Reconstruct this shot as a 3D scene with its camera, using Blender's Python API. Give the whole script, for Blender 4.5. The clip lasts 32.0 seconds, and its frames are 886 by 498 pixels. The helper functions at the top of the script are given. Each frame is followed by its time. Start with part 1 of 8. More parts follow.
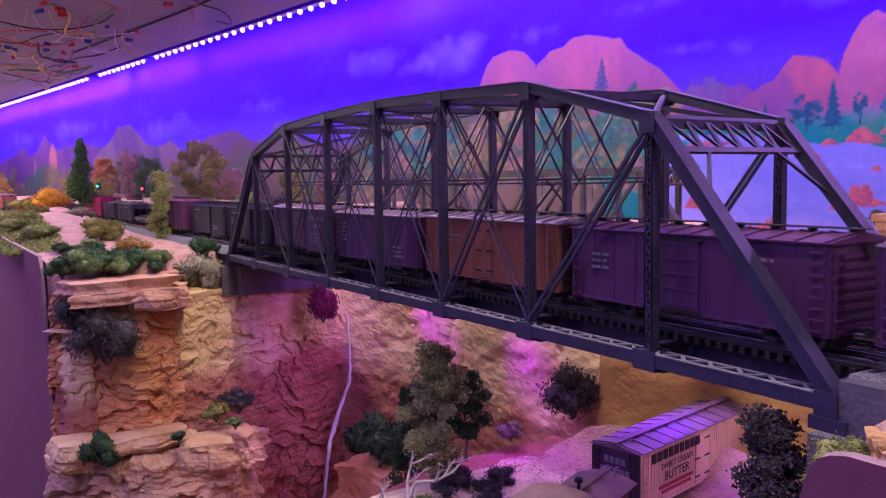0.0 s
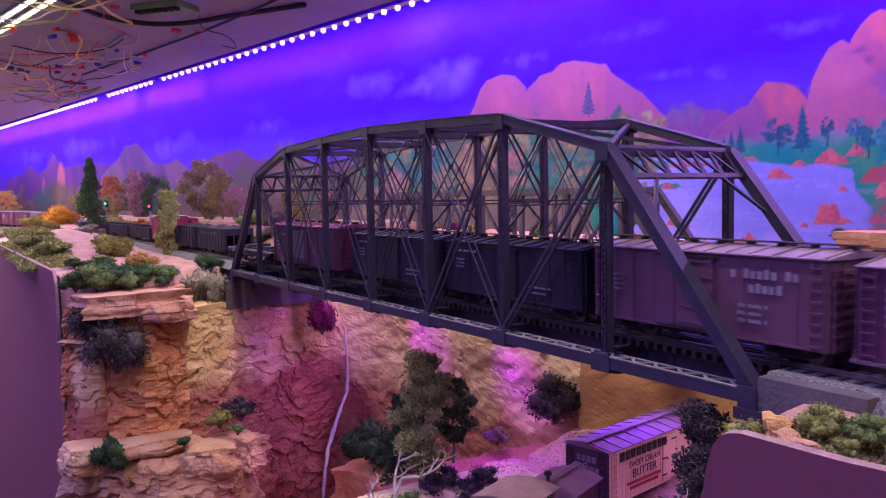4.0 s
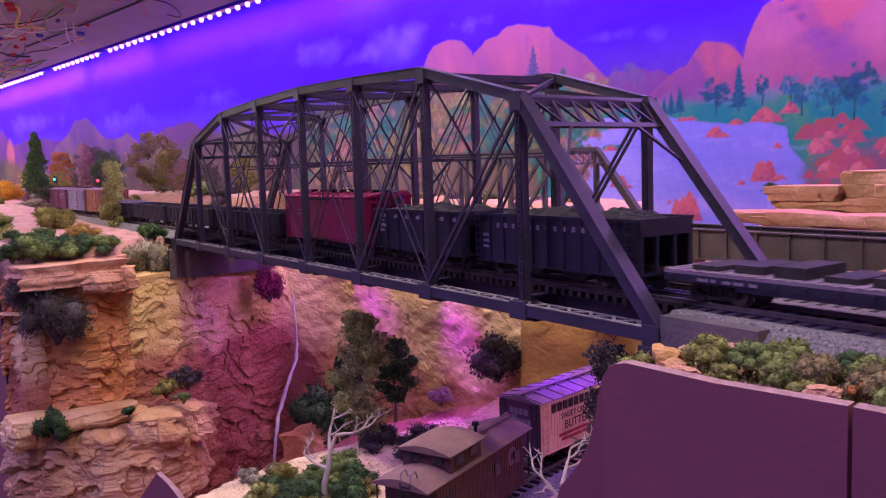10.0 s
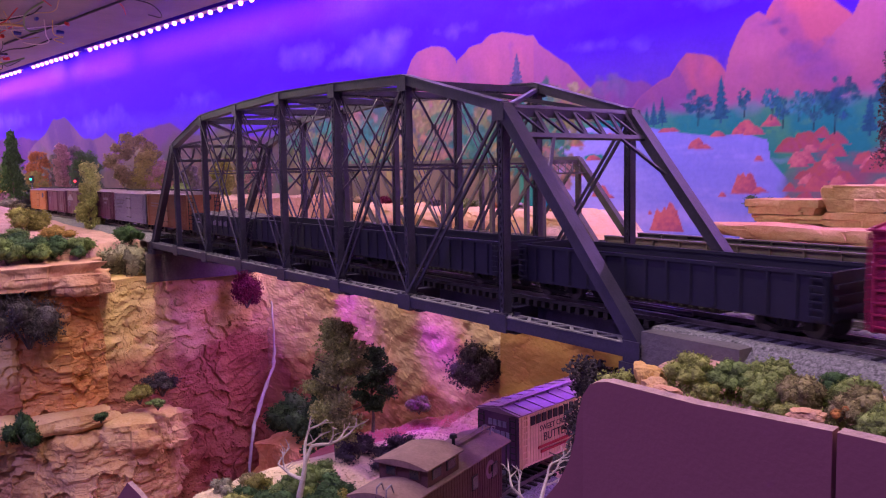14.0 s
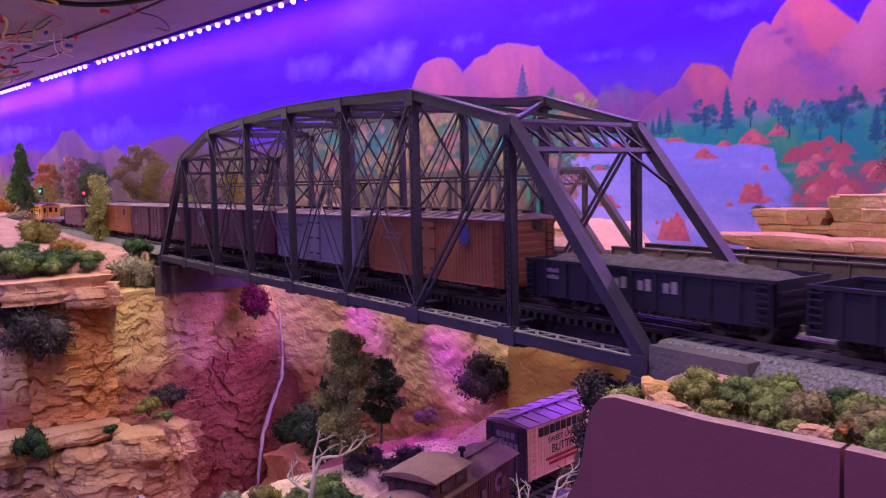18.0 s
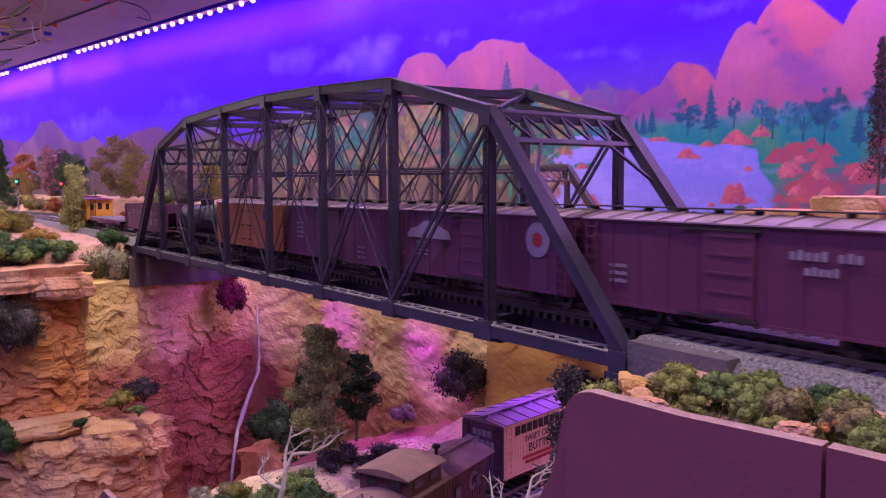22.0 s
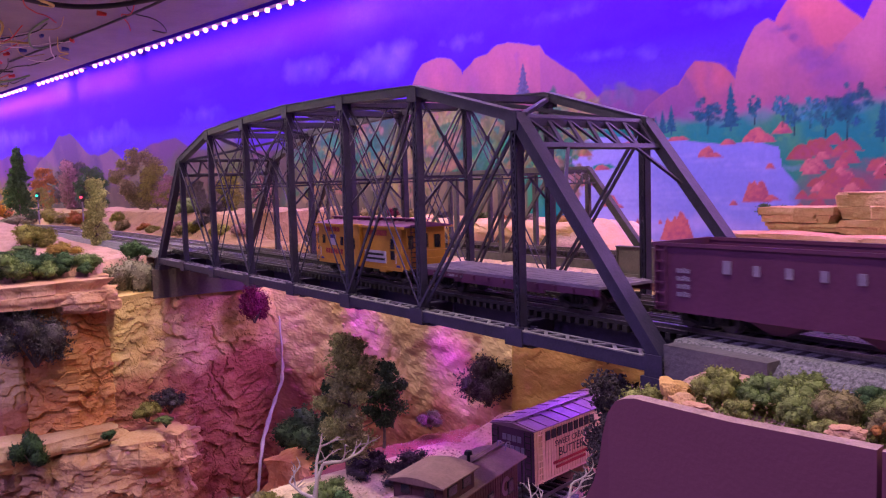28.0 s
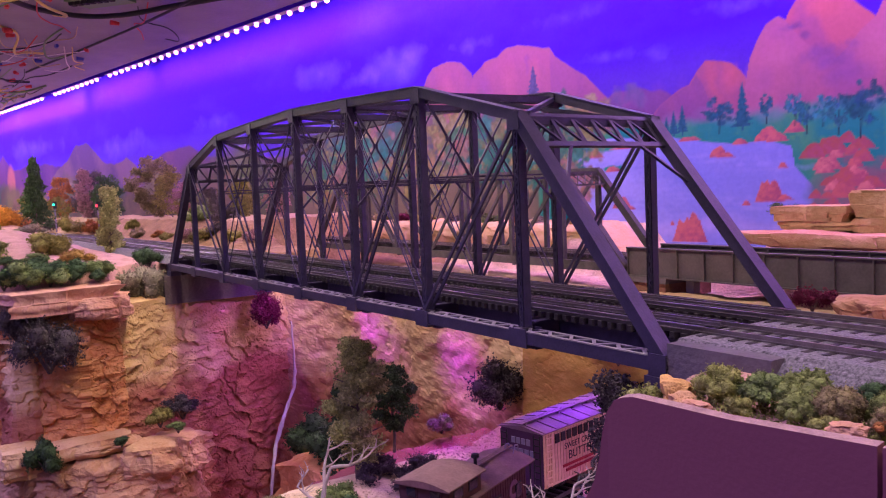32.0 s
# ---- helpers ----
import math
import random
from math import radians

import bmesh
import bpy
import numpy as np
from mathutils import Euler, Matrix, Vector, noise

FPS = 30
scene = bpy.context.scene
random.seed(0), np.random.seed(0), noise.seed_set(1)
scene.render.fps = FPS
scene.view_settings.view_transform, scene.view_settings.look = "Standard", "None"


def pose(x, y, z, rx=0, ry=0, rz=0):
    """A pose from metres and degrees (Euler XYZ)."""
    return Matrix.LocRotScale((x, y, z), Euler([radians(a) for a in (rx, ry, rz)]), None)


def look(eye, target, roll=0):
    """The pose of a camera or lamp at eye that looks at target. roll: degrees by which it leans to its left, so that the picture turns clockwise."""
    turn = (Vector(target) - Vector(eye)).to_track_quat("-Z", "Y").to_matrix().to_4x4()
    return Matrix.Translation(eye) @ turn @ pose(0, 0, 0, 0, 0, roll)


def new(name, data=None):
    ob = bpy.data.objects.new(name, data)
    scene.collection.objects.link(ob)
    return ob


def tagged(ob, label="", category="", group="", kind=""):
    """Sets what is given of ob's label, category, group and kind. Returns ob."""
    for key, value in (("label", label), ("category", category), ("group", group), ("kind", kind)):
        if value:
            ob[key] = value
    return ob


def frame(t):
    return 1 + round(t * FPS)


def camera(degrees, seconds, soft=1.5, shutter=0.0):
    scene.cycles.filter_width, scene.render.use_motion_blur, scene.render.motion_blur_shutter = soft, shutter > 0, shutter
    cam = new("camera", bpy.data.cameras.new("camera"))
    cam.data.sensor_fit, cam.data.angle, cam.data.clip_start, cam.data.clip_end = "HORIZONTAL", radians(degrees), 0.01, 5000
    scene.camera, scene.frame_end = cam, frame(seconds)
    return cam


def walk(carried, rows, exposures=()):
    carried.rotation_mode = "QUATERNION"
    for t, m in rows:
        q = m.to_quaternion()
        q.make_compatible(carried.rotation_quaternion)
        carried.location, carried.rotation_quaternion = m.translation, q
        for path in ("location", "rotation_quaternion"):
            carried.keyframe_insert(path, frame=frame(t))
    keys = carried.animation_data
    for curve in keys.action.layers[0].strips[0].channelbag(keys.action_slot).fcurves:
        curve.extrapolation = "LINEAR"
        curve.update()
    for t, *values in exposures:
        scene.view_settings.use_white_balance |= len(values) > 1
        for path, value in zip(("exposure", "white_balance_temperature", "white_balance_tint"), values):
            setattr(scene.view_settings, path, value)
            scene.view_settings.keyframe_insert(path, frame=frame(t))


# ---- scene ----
cam = camera(56.73, 32.0, soft=1.15, shutter=0.4)
# seconds, x, y, z, yaw, pitch, roll
ROWS = [
    (0.0, 0.5211, -0.2666, 0.0791, 58.47, -4.99, 1.04),
    (0.5, 0.5212, -0.2617, 0.0780, 58.67, -4.97, 1.24),
    (1.0, 0.5251, -0.2608, 0.0780, 58.47, -5.05, 1.25),
    (1.5, 0.5342, -0.2677, 0.0825, 58.40, -4.78, 1.25),
    (2.0, 0.5493, -0.2744, 0.0811, 58.43, -4.50, 1.24),
    (2.5, 0.5609, -0.2773, 0.0824, 58.45, -4.14, 1.50),
    (4.5, 0.5684, -0.2805, 0.0814, 58.73, -3.82, 0.94),
    (5.0, 0.5720, -0.2754, 0.0786, 58.39, -3.95, 0.94),
    (5.5, 0.5828, -0.2653, 0.0783, 57.49, -4.67, 1.68),
    (6.0, 0.5938, -0.2770, 0.0786, 57.15, -4.97, 1.73),
    (6.5, 0.5879, -0.2722, 0.0786, 56.32, -4.86, 1.65),
    (7.0, 0.5829, -0.2678, 0.0760, 56.00, -5.10, 1.66),
    (7.5, 0.5810, -0.2620, 0.0754, 56.33, -5.40, 1.95),
    (8.0, 0.5775, -0.2585, 0.0727, 56.70, -5.28, 1.69),
    (8.5, 0.5754, -0.2545, 0.0703, 56.89, -5.55, 2.17),
    (9.0, 0.5776, -0.2543, 0.0705, 56.80, -5.60, 2.36),
    (9.5, 0.5820, -0.2593, 0.0710, 56.64, -5.66, 2.38),
    (10.0, 0.5829, -0.2610, 0.0699, 56.48, -5.68, 1.98),
    (10.5, 0.5806, -0.2590, 0.0698, 56.33, -5.64, 1.66),
    (11.0, 0.5789, -0.2562, 0.0696, 56.26, -5.66, 1.53),
    (11.5, 0.5776, -0.2544, 0.0685, 56.02, -5.68, 1.33),
    (12.0, 0.5758, -0.2525, 0.0693, 55.64, -5.59, 1.11),
    (12.5, 0.5735, -0.2492, 0.0675, 55.38, -5.57, 0.91),
    (13.0, 0.5732, -0.2481, 0.0681, 55.22, -5.74, 0.89),
    (13.5, 0.5763, -0.2537, 0.0706, 55.17, -5.62, 0.95),
    (14.0, 0.5782, -0.2572, 0.0721, 55.14, -5.36, 1.04),
    (14.5, 0.5797, -0.2587, 0.0726, 55.03, -5.25, 1.01),
    (16.5, 0.5781, -0.2583, 0.0753, 55.44, -4.91, 1.57),
    (17.0, 0.5792, -0.2591, 0.0764, 55.58, -4.87, 1.60),
    (17.5, 0.5798, -0.2602, 0.0765, 55.65, -4.77, 1.58),
    (18.0, 0.5796, -0.2585, 0.0751, 55.61, -4.77, 1.39),
    (18.5, 0.5791, -0.2591, 0.0756, 55.73, -4.84, 1.24),
    (19.0, 0.5795, -0.2587, 0.0752, 55.62, -4.78, 0.89),
    (19.5, 0.5779, -0.2609, 0.0741, 55.30, -4.76, 0.57),
    (20.0, 0.5779, -0.2610, 0.0739, 55.08, -4.71, 0.37),
    (20.5, 0.5769, -0.2590, 0.0736, 54.72, -4.74, 0.27),
    (21.0, 0.5768, -0.2555, 0.0727, 54.45, -4.69, 0.30),
    (21.5, 0.5750, -0.2522, 0.0714, 54.42, -4.72, 0.29),
    (22.0, 0.5737, -0.2505, 0.0703, 54.44, -4.80, 0.33),
    (22.5, 0.5749, -0.2508, 0.0710, 54.45, -4.71, 0.11),
    (23.0, 0.5748, -0.2508, 0.0702, 54.21, -4.56, -0.33),
    (23.5, 0.5717, -0.2495, 0.0714, 54.61, -4.34, 0.30),
    (24.0, 0.5705, -0.2482, 0.0703, 54.80, -4.54, 0.47),
    (24.5, 0.5716, -0.2467, 0.0699, 54.60, -4.55, 0.59),
    (25.0, 0.5679, -0.2490, 0.0701, 54.65, -5.10, 1.47),
    (25.5, 0.5653, -0.2535, 0.0711, 54.54, -4.88, 1.08),
    (27.5, 0.5666, -0.2543, 0.0701, 55.19, -4.71, 1.53),
    (28.0, 0.5692, -0.2561, 0.0722, 55.46, -4.54, 1.74),
    (28.5, 0.5713, -0.2566, 0.0736, 55.41, -4.20, 1.81),
    (29.0, 0.5728, -0.2542, 0.0714, 55.41, -4.22, 1.72),
    (29.5, 0.5700, -0.2546, 0.0708, 55.52, -4.29, 1.62),
    (30.0, 0.5709, -0.2538, 0.0710, 55.53, -4.38, 1.67),
    (30.5, 0.5713, -0.2550, 0.0703, 55.74, -4.38, 1.70),
    (31.0, 0.5719, -0.2551, 0.0709, 56.21, -4.41, 2.05),
    (31.5, 0.5714, -0.2523, 0.0701, 56.45, -4.33, 2.15),
    (32.0, 0.5710, -0.2492, 0.0694, 56.62, -4.10, 2.38),
]
walk(cam, [(t, pose(x, y, z, 90 + pitch, 0, yaw) @ pose(0, 0, 0, 0, 0, -roll)) for t, x, y, z, yaw, pitch, roll in ROWS],
     exposures=[(0.0, 0.0, 5700, 10), (7.0, 0.0, 5750, 10), (9.0, 0.03, 6400, 10), (32.0, 0.03, 6500, 10)])

# ---- light: violet strip over the backdrop, dim fill added in the room ----
world = bpy.data.worlds.new("world")
scene.world = world
world.use_nodes = True
world.node_tree.nodes["Background"].inputs[0].default_value = (0.30, 0.19, 0.66, 1)
world.node_tree.nodes["Background"].inputs[1].default_value = 0.15

LED_Z = 0.3525


def led_y(x):
    return 0.372 + 0.16 * x


def back_y(x):
    return 0.472 + 0.12 * x if x > -0.5 else 0.412 + 0.165 * (x + 0.5)


def bend(x):
    """How far the line has swung towards the aisle at x, past the straight by the bridge."""
    u = -1.2 - x
    return 0.08 * (u + math.sqrt(u * u + 0.04))


def area(name, eye, target, power, color, sx, sy, spread=180):
    d = bpy.data.lights.new(name, "AREA")
    d.shape, d.size, d.size_y, d.energy, d.color = "RECTANGLE", sx, sy, power, color
    ob = new(name, d)
    ob.matrix_world = look(eye, target)
    d.spread = math.radians(spread)
    return ob


def strip_light(x0, x1, power, color):
    """One length of the strip, throwing its light down and a little back."""
    xm = (x0 + x1) / 2
    d = bpy.data.lights.new("strip_light", "AREA")
    d.shape, d.size, d.size_y, d.energy, d.color = "RECTANGLE", abs(x1 - x0), 0.010, power, color
    ob = new("strip_light", d)
    ob.matrix_world = pose(xm, led_y(xm), LED_Z - 0.006, 20, 0, math.degrees(math.atan(0.16)))
    return ob


PINKVIOLET = (0.66, 0.31, 1.0)
for a, b in ((0.95, 0.2), (0.2, -0.45), (-0.45, -1.1), (-1.1, -1.8), (-1.8, -2.7), (-2.7, -3.6)):
    strip_light(a, b, (6.6 if a > 0.9 else 4.6) * abs(b - a), PINKVIOLET)


def wall_wash(x0, x1, power, color):
    """The strip's narrow side lobe, thrown straight at the wall behind it."""
    ob = strip_light(x0, x1, power, color)
    ob.data.spread = math.radians(58)
    xm = (x0 + x1) / 2
    ob.matrix_world = pose(xm, led_y(xm) + 0.012, LED_Z, 90, 0, math.degrees(math.atan(0.16)))


for a, b, p in ((0.3, -0.5, 1.0), (-0.5, -1.35, 1.7), (-1.38, -1.76, 2.6), (-1.80, -2.5, 3.4), (-2.5, -3.6, 3.0)):
    wall_wash(a, b, p * abs(b - a), (0.60, 0.40, 1.0))


def under_deck_light(x0, x1, y, power, color):
    """A length of warm strip under the front of the upper deck."""
    d = bpy.data.lights.new("under_deck_light", "AREA")
    d.shape, d.size, d.size_y, d.energy, d.color = "RECTANGLE", abs(x1 - x0), 0.012, power, color
    ob = new("under_deck_light", d)
    ob.matrix_world = pose((x0 + x1) / 2, y, 0.354)
    return ob


WARM = (0.86, 0.70, 0.62)
under_deck_light(-0.56, 0.05, -0.005, 3.3, WARM)
under_deck_light(0.05, 0.95, -0.06, 2.3, WARM)
under_deck_light(-2.6, -0.9, -0.30, 15.0, WARM)
# Unseen violet fill over the aisle, added to brighten fascia and train sides.
area("ceiling_lamp", (0.6, -1.0, 1.30), (0.5, -0.9, 0.0), 22.0, (0.50, 0.34, 1.0), 1.1, 0.2)
area("ceiling_lamp", (-1.6, -1.1, 1.30), (-1.5, -1.0, 0.0), 52.0, (0.50, 0.34, 1.0), 1.1, 0.2)
MAGENTA = (0.40, 0.012, 1.0)
area("canyon_strip", (-0.285, 0.145, -0.018), (-0.235, 0.200, -0.115), 0.022, MAGENTA, 0.02, 0.010, 50)
area("canyon_strip", (-0.125, 0.145, -0.018), (-0.085, 0.205, -0.115), 0.020, MAGENTA, 0.02, 0.010, 45)
area("canyon_strip", (-0.27, 0.105, -0.018), (-0.350, 0.095, -0.11), 0.055, (0.44, 0.10, 1.0), 0.05, 0.010, 110)
area("canyon_strip", (-0.02, 0.130, -0.018), (-0.02, 0.130, -0.15), 0.050, MAGENTA, 0.06, 0.010, 70)
area("canyon_strip", (0.135, 0.130, -0.018), (0.135, 0.130, -0.15), 0.050, (0.22, 0.03, 1.0), 0.06, 0.010, 80)

# ---- materials ----


def nodes_of(name):
    m = bpy.data.materials.new(name)
    m.use_nodes = True
    nt = m.node_tree
    return m, nt, nt.nodes["Principled BSDF"]


def mat(name, color, rough=0.6, var=0.25, scale=60.0, bump=0.15, metal=0.0, color2=None, fine=8.0, spec=0.3):
    """Paint or natural surface: two scales of noise in colour and relief."""
    m, nt, bs = nodes_of(name)
    N, L = nt.nodes.new, nt.links.new
    tc = N("ShaderNodeTexCoord")
    n1 = N("ShaderNodeTexNoise")
    n1.inputs["Scale"].default_value, n1.inputs["Detail"].default_value = scale, 6
    n2 = N("ShaderNodeTexNoise")
    n2.inputs["Scale"].default_value, n2.inputs["Detail"].default_value = scale * fine, 4
    L(tc.outputs["Object"], n1.inputs["Vector"])
    L(tc.outputs["Object"], n2.inputs["Vector"])
    mix = N("ShaderNodeMix")
    mix.data_type = "FLOAT"
    mix.inputs[0].default_value = 0.35
    L(n1.outputs["Fac"], mix.inputs[2])
    L(n2.outputs["Fac"], mix.inputs[3])
    r = N("ShaderNodeValToRGB")
    c2 = color2 or tuple(c * (1 - var) for c in color)
    c3 = tuple(min(1, c * (1 + var)) for c in color)
    r.color_ramp.elements[0].position, r.color_ramp.elements[1].position = 0.32, 0.68
    r.color_ramp.elements[0].color, r.color_ramp.elements[1].color = (*c2, 1), (*c3, 1)
    L(mix.outputs[0], r.inputs[0])
    L(r.outputs[0], bs.inputs["Base Color"])
    bs.inputs["Roughness"].default_value, bs.inputs["Metallic"].default_value = rough, metal
    bs.inputs["Specular IOR Level"].default_value = spec
    if bump:
        b = N("ShaderNodeBump")
        b.inputs["Strength"].default_value, b.inputs["Distance"].default_value = bump, 0.5 / scale
        L(mix.outputs[0], b.inputs["Height"])
        L(b.outputs[0], bs.inputs["Normal"])
    return m


def glow(name, color, strength):
    m, nt, bs = nodes_of(name)
    bs.inputs["Base Color"].default_value = (*color, 1)
    bs.inputs["Emission Color"].default_value, bs.inputs["Emission Strength"].default_value = (*color, 1), strength
    return m


def rock_mat(name, stops, strata=80.0, low=None, split=-0.12):
    """Painted plaster sandstone: broken beds of colour, blotches, washes and grain; low is a second wash below a height."""
    m, nt, bs = nodes_of(name)
    N, L = nt.nodes.new, nt.links.new
    tc = N("ShaderNodeTexCoord")

    def tex(scale, detail, vec, rough=0.55):
        t = N("ShaderNodeTexNoise")
        t.inputs["Scale"].default_value, t.inputs["Detail"].default_value, t.inputs["Roughness"].default_value = scale, detail, rough
        L(vec, t.inputs["Vector"])
        return t.outputs["Fac"]

    def blend(a, b, f):
        x = N("ShaderNodeMix")
        x.data_type = "FLOAT"
        x.inputs[0].default_value = f
        L(a, x.inputs[2])
        L(b, x.inputs[3])
        return x.outputs[0]

    def ramp(fac, cols, lo=0.30, hi=0.70):
        r = N("ShaderNodeValToRGB")
        e = r.color_ramp.elements
        e[0].position, e[0].color = lo, (*cols[0], 1)
        e[1].position, e[1].color = hi, (*cols[-1], 1)
        for k, c in enumerate(cols[1:-1]):
            q = e.new(lo + (hi - lo) * (k + 1) / (len(cols) - 1))
            q.color = (*c, 1)
        L(fac, r.inputs[0])
        return r.outputs[0]

    mp = N("ShaderNodeMapping")
    mp.inputs["Scale"].default_value = (0.30, 0.30, 1.0)
    L(tc.outputs["Object"], mp.inputs["Vector"])
    warp = tex(16, 6, tc.outputs["Object"], 0.65)
    bed = tex(strata, 6, mp.outputs[0])
    grain = tex(420, 4, tc.outputs["Object"])
    fac = blend(blend(bed, warp, 0.62), grain, 0.22)
    col = ramp(fac, stops)
    if low:
        sx = N("ShaderNodeSeparateXYZ")
        L(tc.outputs["Object"], sx.inputs[0])
        ma = N("ShaderNodeMath")
        ma.operation = "MULTIPLY_ADD"
        ma.inputs[1].default_value = 0.09
        L(warp, ma.inputs[0])
        L(sx.outputs["Z"], ma.inputs[2])
        mr = N("ShaderNodeMapRange")
        mr.inputs[1].default_value, mr.inputs[2].default_value = split + 0.045 - 0.012, split + 0.045 + 0.012
        L(ma.outputs[0], mr.inputs[0])
        mx = N("ShaderNodeMix")
        mx.data_type = "RGBA"
        L(mr.outputs[0], mx.inputs[0])
        L(ramp(fac, low), mx.inputs[6])
        L(col, mx.inputs[7])
        col = mx.outputs[2]
    L(col, bs.inputs["Base Color"])
    bs.inputs["Roughness"].default_value, bs.inputs["Specular IOR Level"].default_value = 0.9, 0.15
    b = N("ShaderNodeBump")
    b.inputs["Strength"].default_value, b.inputs["Distance"].default_value = 0.5, 0.003
    L(blend(bed, blend(grain, tex(150, 6, tc.outputs["Object"], 0.7), 0.6), 0.6), b.inputs["Height"])
    L(b.outputs[0], bs.inputs["Normal"])
    return m


STEEL = mat("bridge_black_paint", (0.038, 0.029, 0.062), 0.46, 0.3, 120, 0.1, spec=0.45)
# Paler steel for the chord tops: light from above put into the colour.
TOPLIT = mat("dusty_worn_steel_paint", (0.22, 0.20, 0.20), 0.7, 0.35, 160, 0.1)
STEEL_GREY = mat("weathered_grey_steel", (0.075, 0.065, 0.068), 0.6, 0.35, 90, 0.15)
RAIL = mat("rail_steel", (0.30, 0.26, 0.25), 0.28, 0.3, 200, 0.05, metal=0.8)
TIE = mat("tie_wood", (0.030, 0.023, 0.025), 0.85, 0.4, 300, 0.4)
BALLAST = mat("grey_ballast", (0.165, 0.15, 0.165), 0.9, 0.85, 700, 1.0, fine=2.2)
FASCIA = mat("mauve_painted_hardboard", (0.225, 0.078, 0.090), 0.5, 0.06, 30, 0.05, fine=20)
FASCIA_EDGE = mat("sawn_hardboard_edge", (0.36, 0.22, 0.20), 0.85, 0.3, 200, 0.3)
CEIL = mat("grey_white_ceiling_paint", (0.33, 0.30, 0.36), 0.8, 0.08, 20, 0.05)
RUSTY = [(0.22, 0.065, 0.042), (0.34, 0.115, 0.07), (0.45, 0.19, 0.115), (0.28, 0.085, 0.052)]
TAN = rock_mat("tan_sandstone", [(0.46, 0.25, 0.09), (0.62, 0.40, 0.15), (0.72, 0.50, 0.26), (0.55, 0.30, 0.11)], low=RUSTY, split=-0.118)
BACKTAN = rock_mat("tan_plaster_rock", [(0.54, 0.30, 0.15), (0.64, 0.41, 0.22), (0.70, 0.49, 0.31), (0.58, 0.33, 0.19)], 30, low=[(0.26, 0.10, 0.07), (0.38, 0.16, 0.10), (0.44, 0.21, 0.13), (0.30, 0.11, 0.07)], split=-0.150)
RED = rock_mat("red_sandstone", [(0.38, 0.125, 0.048), (0.56, 0.225, 0.080), (0.66, 0.34, 0.15), (0.46, 0.155, 0.058)], 90)
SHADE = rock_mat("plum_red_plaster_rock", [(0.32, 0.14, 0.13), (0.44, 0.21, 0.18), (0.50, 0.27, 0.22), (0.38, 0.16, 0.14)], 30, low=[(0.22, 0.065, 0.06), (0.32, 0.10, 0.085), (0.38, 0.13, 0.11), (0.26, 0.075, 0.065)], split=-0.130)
PINK = rock_mat("pale_pink_sandstone", [(0.37, 0.15, 0.085), (0.49, 0.24, 0.145), (0.57, 0.33, 0.21), (0.42, 0.18, 0.105)], 60)
CREAM = rock_mat("cream_orange_rock", [(0.35, 0.15, 0.075), (0.47, 0.25, 0.12), (0.58, 0.37, 0.21), (0.39, 0.17, 0.095)], 30)
SAND = mat("pink_sand", (0.48, 0.27, 0.22), 0.95, 0.22, 45, 0.5)
BANK = mat("tan_bank_soil", (0.29, 0.175, 0.085), 0.95, 0.35, 40, 0.5)
DIRT = mat("cream_dirt", (0.62, 0.46, 0.28), 0.95, 0.3, 60, 0.5)
SCRUBLAND = mat("khaki_scrub_ground", (0.30, 0.22, 0.105), 0.95, 0.35, 30, 0.6, color2=(0.42, 0.28, 0.15))
DARKSTONE = mat("dark_stained_abutment", (0.105, 0.078, 0.08), 0.85, 0.25, 50, 0.25)
CONCRETE = mat("weathered_concrete", (0.125, 0.105, 0.12), 0.85, 0.2, 60, 0.2)
BRICKRED = mat("oxide_red_car_paint", (0.14, 0.035, 0.035), 0.55, 0.2, 90, 0.08)

# ---- mesh helpers ----


def part(name, bm, material, parent=None, label="", smooth=False):
    """Link a bmesh as one mesh object under a thing or part."""
    me = bpy.data.meshes.new(name)
    bm.to_mesh(me)
    bm.free()
    if smooth:
        me.shade_smooth()
    for m in material if isinstance(material, (list, tuple)) else [material]:
        me.materials.append(m)
    ob = new(name, me)
    if parent is not None:
        ob.parent = parent
    if label:
        tagged(ob, label)
    return ob


def thing(name, label, category, m=None, group="", kind=""):
    ob = new(name)
    ob.empty_display_size = 0.01
    if m is not None:
        ob.matrix_basis = m
    return tagged(ob, label, category, group, kind)


def box(bm, x0, x1, y0, y1, z0, z1, m=None):
    vs = [bm.verts.new(v) for v in ((x0, y0, z0), (x1, y0, z0), (x1, y1, z0), (x0, y1, z0), (x0, y0, z1), (x1, y0, z1), (x1, y1, z1), (x0, y1, z1))]
    if m is not None:
        for v in vs:
            v.co = m @ v.co
    for f in ((0, 3, 2, 1), (4, 5, 6, 7), (0, 1, 5, 4), (1, 2, 6, 5), (2, 3, 7, 6), (3, 0, 4, 7)):
        bm.faces.new([vs[i] for i in f])
    return vs


def beam(bm, p, q, w, h, up=(0, 0, 1)):
    """A square bar from p to q, w wide across and h deep towards up."""
    p, q = Vector(p), Vector(q)
    d = (q - p).normalized()
    side = d.cross(Vector(up))
    if side.length < 1e-4:
        side = d.cross(Vector((1, 0, 0)))
    side.normalize()
    u = side.cross(d)
    a, b = side * w / 2, u * h / 2
    vs = [bm.verts.new(c + s) for c in (p, q) for s in (-a - b, a - b, a + b, -a + b)]
    for f in ((0, 1, 2, 3), (7, 6, 5, 4), (0, 4, 5, 1), (1, 5, 6, 2), (2, 6, 7, 3), (3, 7, 4, 0)):
        bm.faces.new([vs[i] for i in f])


